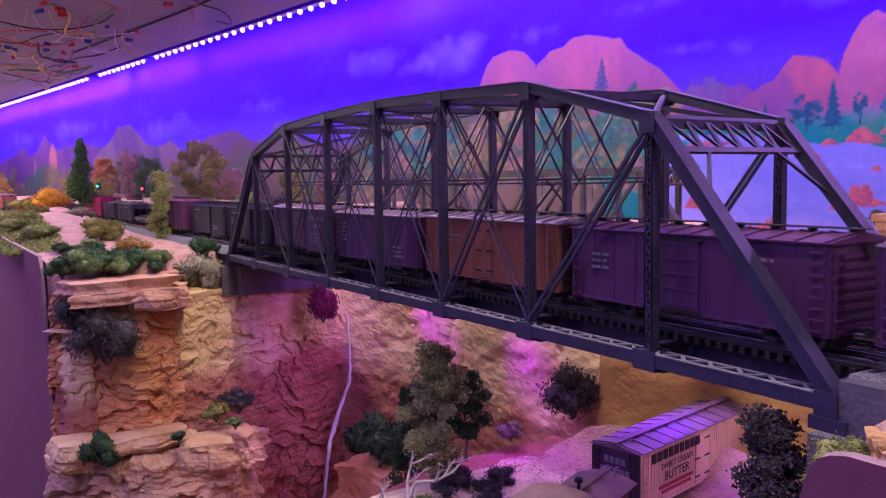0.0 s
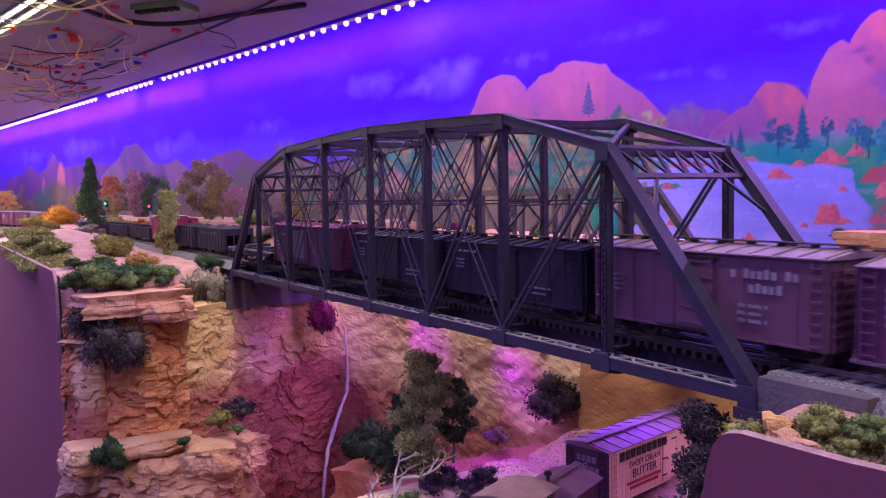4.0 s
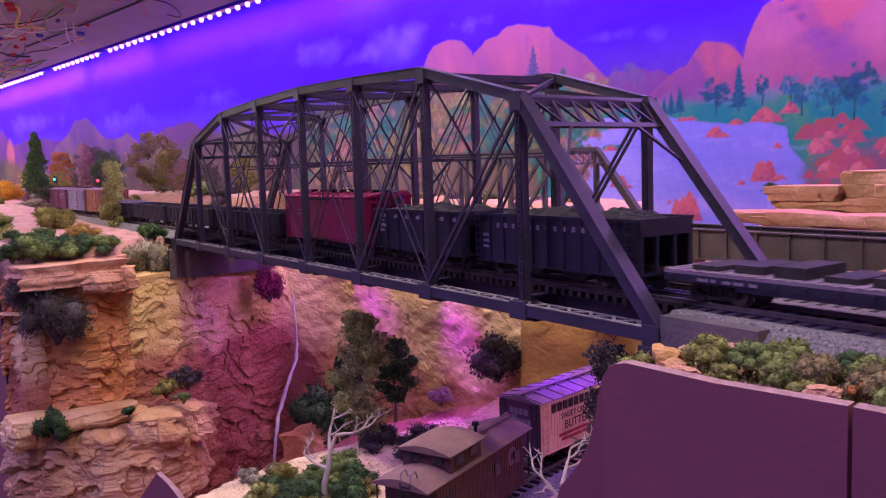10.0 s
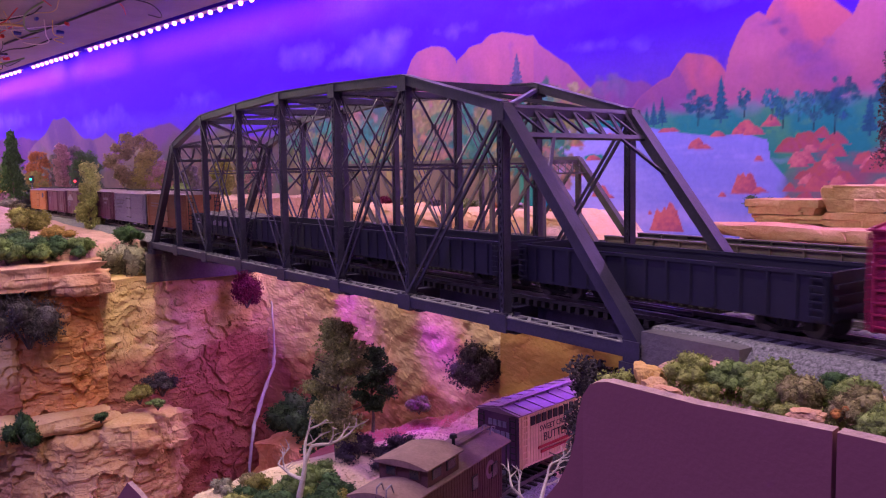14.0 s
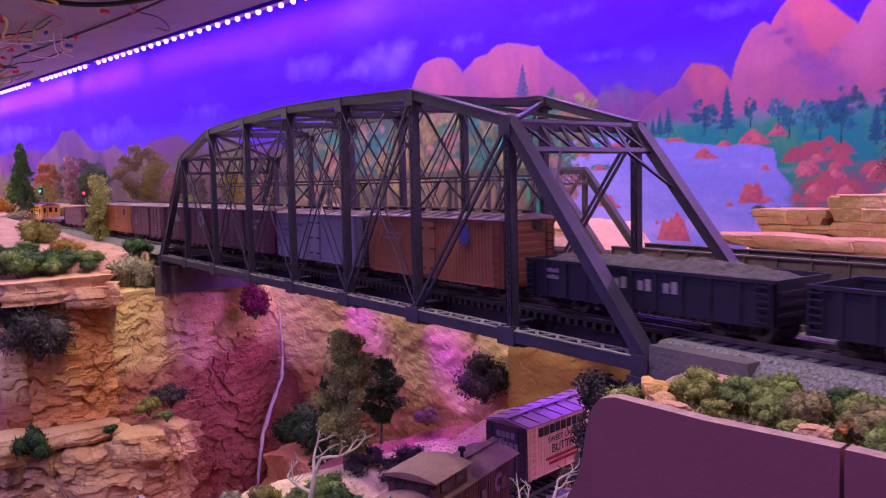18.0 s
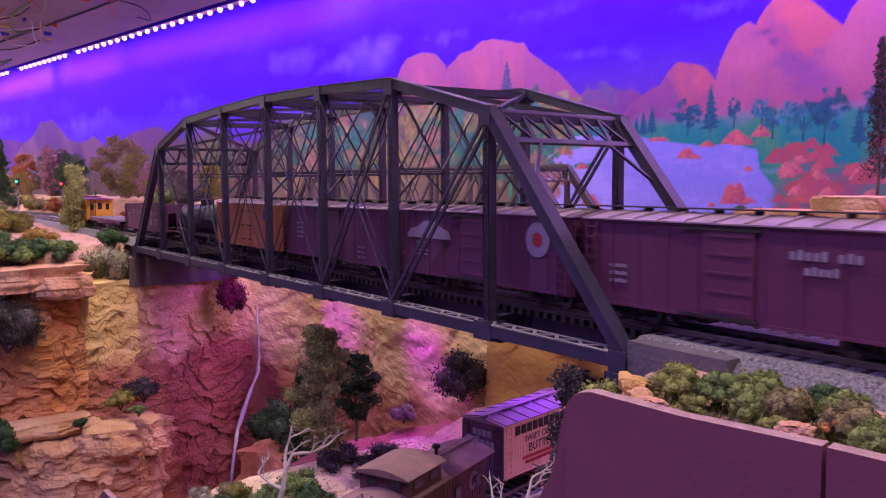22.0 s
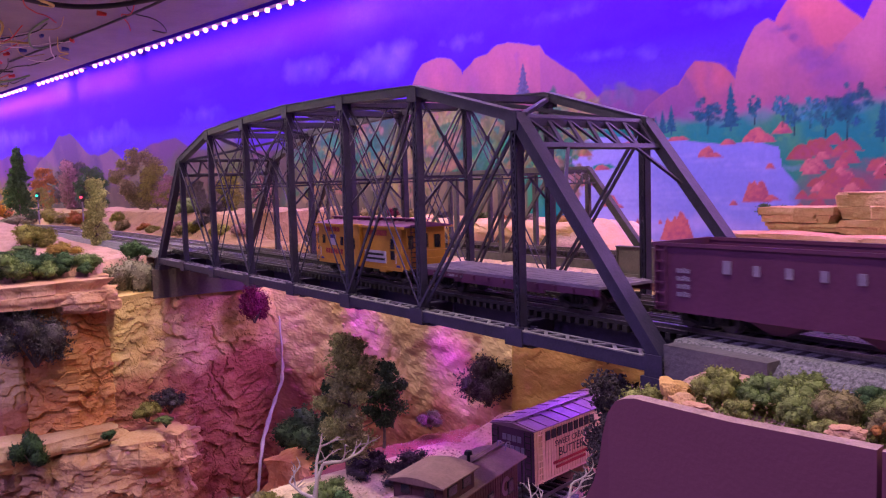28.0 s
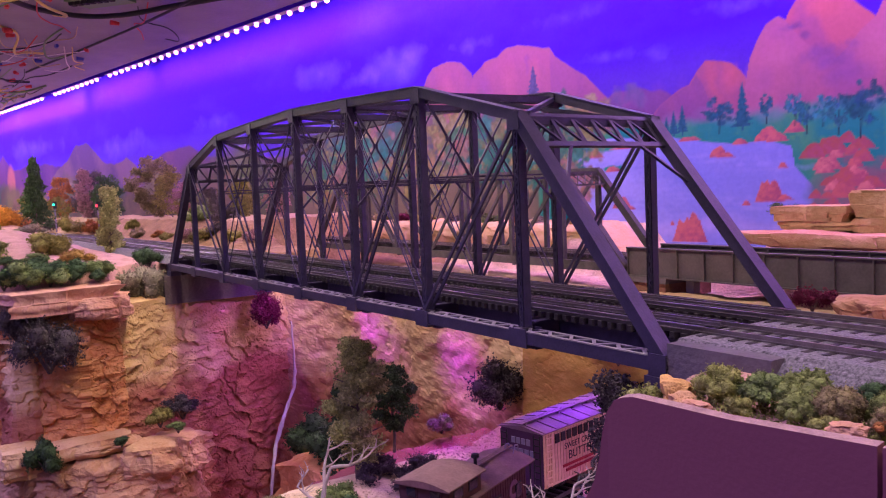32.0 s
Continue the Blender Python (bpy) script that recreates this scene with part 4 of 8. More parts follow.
cliff("cliff_foot", ((-0.365, -0.176), (-0.300, -0.150), (-0.266, -0.105), (-0.262, -0.050), (-0.280, -0.018), (-0.345, 0.0)), lambda f: -0.178 + 0.014 * fbm(f * 9, 3.0) - 0.012 * f, -0.262, CREAM, "cream and orange broken rock at the canyon foot", 12.0, 0.014, 24.0, 0.10, 260, 100)
cliff("cliff_back", ((-0.395, 0.135), (-0.34, 0.175), (-0.24, 0.198), (-0.10, 0.208), (0.05, 0.225), (0.20, 0.275), (0.40, 0.29), (0.75, 0.30)), -0.028, -0.30, BACKTAN, "tan and pink canyon wall behind the bridge", 5.0, 0.009, 18.0, n=420, m=130, blocky=0.40)
OCHREROCK = rock_mat("ochre_plaster_rock", [(0.46, 0.24, 0.075), (0.56, 0.32, 0.105), (0.62, 0.38, 0.15), (0.50, 0.26, 0.085)], 24)
cliff("cliff_ochre", ((0.004, 0.260), (0.006, 0.205), (0.09, 0.208), (0.20, 0.235)), -0.028, -0.150, OCHREROCK, "smooth ochre plaster rock face beyond a dark joint", 9.0, 0.004, 16.0, 0.02, 160, 90, 0.5)
cliff("bank_far", ((-0.62, 0.372), (-0.3, 0.376), (0.0, 0.380), (0.75, 0.385)), lambda f: shore_top(-0.62 + 1.37 * f) + 0.002, -0.06, TAN, "low tan cut bank behind the rear track", 6.0, 0.006, n=160, m=24)

# ---- tracks ----


def build_track(name, y0, x0, x1, z=RAIL_Z, bed=True, label="", n_ties=0):
    t = thing(name, label, "track")
    if bed:
        bm = bmesh.new()
        k = 160
        prof = ((-0.030, -0.010), (-0.0215, -0.0024), (0.0215, -0.0024), (0.030, -0.010))
        rows = []
        for i in range(k + 1):
            x = x0 + (x1 - x0) * i / k
            y = y0 - bend(x)
            rows.append([bm.verts.new((x, y + a + 0.0008 * fbm(x * 90, a * 50), z + b + 0.0006 * fbm(x * 200, a * 90))) for a, b in prof])
        for a, b in zip(rows, rows[1:]):
            for i in range(3):
                bm.faces.new((a[i], b[i], b[i + 1], a[i + 1]))
        part("ballast", bm, BALLAST, t)
    for s in (-1, 1):
        bm = bmesh.new()
        if x0 > -0.5:
            rail_section(bm, x0, x1, y0 + s * 0.00855, z - 0.0021, 0.0021)
        else:
            rings = []
            for x in steps(x0, x1, 60):
                y = y0 - bend(x) + s * 0.00855
                rings.append([bm.verts.new((x, y + a, z + b)) for a, b in ((-0.0006, -0.0021), (-0.0006, 0.0), (0.0006, 0.0), (0.0006, -0.0021))])
            for p, q in zip(rings, rings[1:]):
                for i in range(4):
                    bm.faces.new((p[i], q[i], q[(i + 1) % 4], p[(i + 1) % 4]))
        part("rail", bm, RAIL, t)
    tie = bmesh.new()
    box(tie, -0.0012, 0.0012, -0.0148, 0.0148, -0.0042, -0.0022)
    me = bpy.data.meshes.new("tie")
    tie.to_mesh(me)
    tie.free()
    me.materials.append(TIE)
    for i in range(n_ties):
        ob = new("tie", me)
        ob.parent = t
        x = x0 + (x1 - x0) * (i + 0.5) / n_ties
        ob.location = (x, y0 - bend(x), z)
    return t


for y, w in zip(TRACKS, ("near", "far")):
    build_track("track", y, 0.352, 1.5, label="ballasted model railway track off the bridge end, %s line" % w, n_ties=150)
    build_track("track", y, -3.95, -0.352, label="ballasted model railway track leading to the bridge, %s line" % w, n_ties=300)
    tr = build_track("bridge_track", y, -0.352, 0.352, bed=False, label="steel rails laid across the bridge deck, %s line" % w)

# ---- abutments ----


def abutment(x, s, label, stone):
    a = thing("abutment", label, "abutment")
    bm = bmesh.new()
    box(bm, *sorted((x, x + s * 0.05)), -0.012, WIDE + 0.012, -0.044, -0.0125)
    part("stem", bm, stone, a)
    bm = bmesh.new()
    box(bm, *sorted((x + s * 0.008, x + s * 0.05)), 0.004, WIDE - 0.004, -0.0125, 0.0062)
    part("backwall", bm, stone, a)
    for y in (0.0, WIDE):
        part("bearing_shoe", one(box, *sorted((x - s * 0.004, x + s * 0.010)), y - 0.006, y + 0.006, -0.0125, -0.0076), STEEL, a)
    return a


wing = thing("wing_wall", "purple-grey concrete wing wall holding the ballast", "wall")
part("wall", one(box, 0.354, 0.400, -0.0035, 0.004, -0.03, 0.0062), CONCRETE, wing)
abutment(0.348, 1, "grey cast concrete abutment carrying the bridge end", CONCRETE)
abutment(-0.348, -1, "dark stained masonry abutment in the canyon rim", DARKSTONE)

# ---- fascia ----


def build_fascia():
    tops = ((-4.05, 0.03), (-2.6, 0.03), (-0.390, 0.008), (-0.378, -0.004), (-0.374, -0.06), (-0.366, -0.26), (-0.05, -0.24), (-0.02, -0.16), (0.012, -0.133), (0.03, -0.136),
            (0.12, -0.165), (0.25, -0.19), (0.325, -0.145), (0.355, -0.085), (0.3692, -0.0439), (0.3777, -0.0333), (0.3823, -0.0244), (0.3846, -0.0164), (0.3858, -0.0087), (0.388, -0.0009), (0.3912, 0.0032), (0.3942, 0.0047), (0.399, 0.0058), (0.433, 0.0062), (0.473, 0.0085), (0.52, 0.010), (1.6, 0.018))
    f = thing("fascia", "mauve painted hardboard fascia with a curved cut-out edge", "fascia", kind="structure")
    xs = sorted(set(steps(-4.05, 1.6, 200) + [t[0] for t in tops] + steps(0.3, 0.44, 50)))
    cut = 0.4735
    for a, b in ((-4.05, cut - 0.0006), (cut + 0.0006, 1.6)):
        bm = bmesh.new()
        front, back = [], []
        use = [a] + [x for x in xs if a < x < b] + [b]
        for x in use:
            zt, y = lerp_at(tops, x), fascia_y(x)
            col = [bm.verts.new((x, y - 0.003, zt - 0.0006)), bm.verts.new((x, y, zt))]
            front.append((bm.verts.new((x, y - 0.003, -0.75)), col[0]))
            back.append((bm.verts.new((x, y, -0.75)), col[1]))
        for i in range(len(use) - 1):
            bm.faces.new((front[i][0], front[i + 1][0], front[i + 1][1], front[i][1]))
            bm.faces.new((back[i][0], back[i][1], back[i + 1][1], back[i + 1][0]))
            q = bm.faces.new((front[i][1], front[i + 1][1], back[i + 1][1], back[i][1]))
            q.material_index = 1
        bm.faces.new((front[0][0], front[0][1], back[0][1], back[0][0]))
        bm.faces.new((front[-1][0], back[-1][0], back[-1][1], front[-1][1]))
        part("fascia_panel", bm, [FASCIA, FASCIA_EDGE], f)
    return f


build_fascia()

# ---- backdrop, ceiling, room ----


def slab(name, verts, thick, material, label, category, kind="structure"):
    """A flat sheet with thickness, from its four corners."""
    bm = bmesh.new()
    a = [Vector(v) for v in verts]
    nrm = (a[1] - a[0]).cross(a[2] - a[0]).normalized() * thick
    lo, hi = [bm.verts.new(v) for v in a], [bm.verts.new(v - nrm) for v in a]
    bm.faces.new(lo)
    bm.faces.new(hi[::-1])
    for i in range(4):
        j = (i + 1) % 4
        bm.faces.new((lo[i], hi[i], hi[j], lo[j]))
    return tagged(part(name, bm, material), label, category, kind=kind)


slab("upper_deck", ((BX0, led_y(BX0), 0.362), (BX1, led_y(BX1), 0.362), (BX1, -0.14, 0.362), (BX0, -0.75, 0.362)), 0.02, CEIL, "off-white underside of the upper deck, hung with wires", "ceiling")
slab("deck_lid", ((BX0, back_y(BX0), 0.60), (BX1, back_y(BX1), 0.60), (BX1, led_y(BX1), 0.60), (BX0, led_y(BX0), 0.60)), 0.01, CEIL, "plain board closing the light cove", "board")
slab("cove_front", ((BX0, led_y(BX0) - 0.001, 0.384), (BX1, led_y(BX1) - 0.001, 0.384), (BX1, led_y(BX1) - 0.001, 0.61), (BX0, led_y(BX0) - 0.001, 0.61)), 0.008, CEIL, "plain board in front of the light cove", "board")
WALLPAINT = mat("violet_grey_room_paint", (0.34, 0.30, 0.36), 0.8, 0.1, 4, 0.02)
FLOOR = mat("dark_room_carpet", (0.05, 0.045, 0.05), 0.95, 0.3, 40, 0.2)
RX0, RX1, RY0, RY1, RZ0, RZ1 = -4.1, 1.9, -1.9, 0.95, -1.15, 1.35
slab("floor", ((RX0, RY0, RZ0), (RX1, RY0, RZ0), (RX1, RY1, RZ0), (RX0, RY1, RZ0)), 0.05, FLOOR, "dark carpet of the layout room", "floor")
slab("ceiling", ((RX0, RY0, RZ1), (RX0, RY1, RZ1), (RX1, RY1, RZ1), (RX1, RY0, RZ1)), 0.05, CEIL, "off-white ceiling of the layout room", "ceiling")
for nm, a, b in (("wall_south", (RX1, RY0), (RX0, RY0)), ("wall_west", (RX0, RY0), (RX0, RY1)), ("wall_east", (RX1, RY1), (RX1, RY0)), ("wall_north", (RX0, RY1), (RX1, RY1))):
    slab(nm, ((*a, RZ0), (*b, RZ0), (*b, RZ1), (*a, RZ1)), -0.08, WALLPAINT, "plain painted wall of the dim layout room", "wall")
# Made-up housings above the two fill lamps, out of view.
for x, y in ((0.6, -1.0), (-1.6, -1.1)):
    lamp = thing("ceiling_light", "plain long housing added above an unseen violet fill lamp", "ceiling light", pose(x, y, RZ1), group="room ceiling lights")
    part("housing", one(box, -0.6, 0.6, -0.13, 0.13, -0.03, 0.0), CEIL, lamp)

# ---- light strip ----
LEDWHITE = glow("lit_strip_diode", (1.0, 0.40, 0.92), 5.0)
TAPE = mat("strip_tape", (0.55, 0.45, 0.5), 0.5, 0.05)


def build_strip():
    st = thing("light_strip", "lit pink-white diode strip under the deck edge", "light strip")
    a = math.atan(0.16)
    cuts = ((1.6, -1.375), (-1.42, -1.735), (-1.81, -3.9))
    dot = bmesh.new()
    bmesh.ops.create_uvsphere(dot, u_segments=8, v_segments=5, radius=0.0044)
    me = bpy.data.meshes.new("diode")
    dot.to_mesh(me)
    dot.free()
    me.materials.append(LEDWHITE)
    for x0, x1 in cuts:
        bm = bmesh.new()
        beam(bm, (x0, led_y(x0) + 0.006, LED_Z + 0.003), (x1, led_y(x1) + 0.006, LED_Z + 0.003), 0.010, 0.0012)
        part("tape", bm, TAPE, st)
        k = int(abs(x1 - x0) / 0.0333)
        for i in range(k + 1):
            x = x0 + (x1 - x0) * (i + 0.5) / (k + 1)
            if x > 0.2:
                continue
            ob = new("diode", me)
            ob.parent = st
            ob.location = (x, led_y(x) + 0.006, LED_Z)
    return st


build_strip()


def deck_strip(x0, x1, off, color, label):
    """A straight diode tape under the deck, running askew to the bridge."""
    st = thing("light_strip", label, "light strip", group="under-deck light strips")
    y = lambda x: -0.136 + 0.185 * (x + 0.687) + off
    part("tape", one(beam, (x0, y(x0), 0.3590), (x1, y(x1), 0.3590), 0.010, 0.0012), TAPE, st)
    me = mesh_of("diode", one(box, -0.0030, 0.0030, -0.0026, 0.0026, -0.0016, 0.0010), glow(label.split()[1] + "_diode", color, 4.0))
    n = int((x1 - x0) / 0.0110)
    for k in range(n):
        x = x0 + (x1 - x0) * (k + 0.5) / n
        share("diode", me, st, (x, y(x), 0.3570))


deck_strip(-1.45, -0.45, 0.0, (1.0, 0.86, 0.42), "lit yellow-white diode strip under the deck")
deck_strip(-1.45, -0.45, -0.022, (1.0, 0.95, 0.95), "lit white diode strip under the deck")
# ---- rolling stock ----
SPEEDS = ((0, 3, 0.1194), (3, 6, 0.1238), (6, 9, 0.1251), (9, 12, 0.124), (12, 15, 0.1258), (15, 18, 0.1265), (18, 21, 0.1328), (21, 24, 0.1307), (24, 27, 0.1272), (27, 40, 0.1264))


def travelled(t):
    return sum(v * max(0.0, min(t, b) - a) for a, b, v in SPEEDS)


def paint(name, c, rough=0.5):
    return mat(name, c, rough, 0.16, 55, 0.06, fine=9)


BLACK = paint("black_car_paint", (0.020, 0.017, 0.038))
GRIME = mat("grimy_black_casting", (0.028, 0.024, 0.026), 0.7, 0.4, 200, 0.2)
MAROON = paint("maroon_car_paint", (0.120, 0.032, 0.085))
OXIDE = paint("oxide_brown_car_paint", (0.105, 0.024, 0.080))
PLUM = paint("plum_brown_car_paint", (0.105, 0.034, 0.098))
MAUVE = paint("faded_mauve_car_paint", (0.145, 0.062, 0.115))
ORANGE = paint("orange_car_paint", (0.27, 0.092, 0.060))
TANCAR = paint("brown_orange_car_paint", (0.42, 0.15, 0.07))
GREYCAR = paint("pale_grey_car_paint", (0.22, 0.18, 0.31))
REDCAR = paint("bright_red_car_paint", (0.27, 0.012, 0.070))
YELLOW = paint("armour_yellow_car_paint", (0.62, 0.29, 0.035))
ROOFRED = paint("red_roof_paint", (0.21, 0.06, 0.15))
ROOFMETAL = mat("weathered_metal_roof", (0.33, 0.24, 0.29), 0.45, 0.25, 70, 0.1, metal=0.3)
WHITE = mat("white_stencil_paint", (0.26, 0.20, 0.30), 0.6, 0.15, 200, 0)
BANNER = mat("white_banner_paint", (0.58, 0.50, 0.58), 0.6, 0.1, 200, 0)
DARKRED = mat("dark_red_stencil_paint", (0.35, 0.03, 0.04), 0.6, 0.15, 200, 0)
BLUE = mat("blue_emblem_paint", (0.05, 0.045, 0.22), 0.6, 0.1, 200, 0)
FADED = mat("faded_grey_stencil_paint", (0.13, 0.10, 0.18), 0.6, 0.2, 200, 0)
WHEEL = mat("worn_wheel_steel", (0.12, 0.10, 0.10), 0.4, 0.3, 200, 0.1, metal=0.7)
COAL = mat("coal_load", (0.016, 0.015, 0.017), 0.55, 0.5, 500, 1.0)
GRAVEL = mat("grey_rubble_load", (0.11, 0.09, 0.11), 0.9, 0.4, 300, 0.8)
GLASS = mat("dark_window_glass", (0.015, 0.015, 0.025), 0.12, 0.1, 50, 0, spec=0.6)
PLANKS = mat("grey_deck_planks", (0.22, 0.17, 0.23), 0.8, 0.25, 120, 0.3)
TRAIN = []
HALF = 0.0178


def wheelset_mesh():
    bm = bmesh.new()
    for s in (-1, 1):
        tube(bm, (0, s * 0.0072, 0.0049), (0, s * 0.0094, 0.0049), 0.0049, 0.0046, 16)
        tube(bm, (0, s * 0.0066, 0.0049), (0, s * 0.0072, 0.0049), 0.0056, 0.0056, 16)
    tube(bm, (0, -0.0115, 0.0049), (0, 0.0115, 0.0049), 0.0011, n=8)
    me = bpy.data.meshes.new("wheelset")
    bm.to_mesh(me)
    bm.free()
    me.materials.append(WHEEL)
    return me


WHEELS = wheelset_mesh()


def truck_meshes():
    """The bolster, and a cast side frame with its springs and journal boxes."""
    bolster = bmesh.new()
    box(bolster, -0.0022, 0.0022, -0.0105, 0.0105, 0.0064, 0.0090)
    bm = bmesh.new()
    beam(bm, (-0.0105, 0, 0.0062), (-0.0035, 0, 0.0088), 0.0014, 0.0016)
    beam(bm, (0.0105, 0, 0.0062), (0.0035, 0, 0.0088), 0.0014, 0.0016)
    beam(bm, (-0.0038, 0, 0.0088), (0.0038, 0, 0.0088), 0.0014, 0.0018)
    beam(bm, (-0.0100, 0, 0.0052), (-0.0035, 0, 0.0030), 0.0014, 0.0014)
    beam(bm, (0.0100, 0, 0.0052), (0.0035, 0, 0.0030), 0.0014, 0.0014)
    beam(bm, (-0.0040, 0, 0.0030), (0.0040, 0, 0.0030), 0.0014, 0.0014)
    for x in (-0.0028, 0.0, 0.0028):
        tube(bm, (x, 0, 0.0034), (x, 0, 0.0084), 0.0009, n=6)
    for x in (-0.0098, 0.0098):
        box(bm, x - 0.0016, x + 0.0016, -0.0012, 0.0012, 0.0036, 0.0066)
    out = []
    for nm, q in (("truck", bolster), ("side_frame", bm)):
        me = bpy.data.meshes.new(nm)
        q.to_mesh(me)
        q.free()
        me.materials.append(GRIME)
        out.append(me)
    return out


TRUCK, SIDE_FRAME = truck_meshes()


def running_gear(c, length, inset=0.021):
    for x in (inset, length - inset):
        tk = share("truck", TRUCK, c, (x, 0, 0))
        for y in (-0.0112, 0.0112):
            share("side_frame", SIDE_FRAME, tk, (0, y, 0))
        for dx in (-0.0098, 0.0098):
            share("wheelset", WHEELS, tk, (dx, 0, 0))
    bm = bmesh.new()
    box(bm, 0.003, length - 0.003, -0.0030, 0.0030, 0.0075, 0.0115)
    for x in (inset, length - inset):
        box(bm, x - 0.002, x + 0.002, -0.015, 0.015, 0.0092, 0.0115)
    part("underframe", bm, GRIME, c)
    for x, s in ((0.0, -1), (length, 1)):
        bm = bmesh.new()
        box(bm, *sorted((x - s * 0.002, x + s * 0.0050)), -0.0011, 0.0011, 0.0082, 0.0102)
        box(bm, *sorted((x + s * 0.0040, x + s * 0.0072)), -0.0020, 0.0018, 0.0076, 0.0108)
        part("coupler", bm, GRIME, c)


def ladder_mesh(h, w, n, name="ladder"):
    bm = bmesh.new()
    for s in (-1, 1):
        box(bm, s * w / 2 - 0.0003, s * w / 2 + 0.0003, -0.0003, 0.0003, 0, h)
    for k in range(n):
        z = h * (k + 0.5) / n
        box(bm, -w / 2, w / 2, -0.0007, -0.0001, z - 0.0003, z + 0.0003)
    return bm


def side_bars(c, rows, material=WHITE, name="lettering"):
    """Stencilled lines that cannot be read, as bars on the near side: x, z, width, height."""
    for x, z, w, h in rows:
        bm = bmesh.new()
        step = max(0.0011, 0.85 * h)
        n = max(1, int(w / step))
        for k in range(n):
            if n > 5 and (k * 7 + int(x * 9000)) % 6 == 0:
                continue
            box(bm, x + k * step, x + (k + 0.68) * step, -HALF - 0.0005, -HALF - 0.0001, z, z + h * (0.82 if (k + n) % 3 else 1.0))
        part(name, bm, material, c)


def disc(bm, x, z, r0, r1, y, n=28):
    """A flat ring (r0 > 0) or disc on a car side."""
    vs = []
    for k in range(n):
        a = k * math.tau / n
        vs.append([bm.verts.new((x + r * math.cos(a), yy, z + r * math.sin(a))) for r, yy in ((r0, y), (r1, y), (r1, y + 0.0004), (r0, y + 0.0004))])
    for k in range(n):
        a, b = vs[k], vs[(k + 1) % n]
        for i in range(4):
            j = (i + 1) % 4
            bm.faces.new((a[i], b[i], b[j], a[j]))


def car_thing(name, rear, label, category="freight car"):
    c = thing(name, label, category, group="moving freight train")
    if rear is not None:
        TRAIN.append((c, rear, 0.145))
    return c


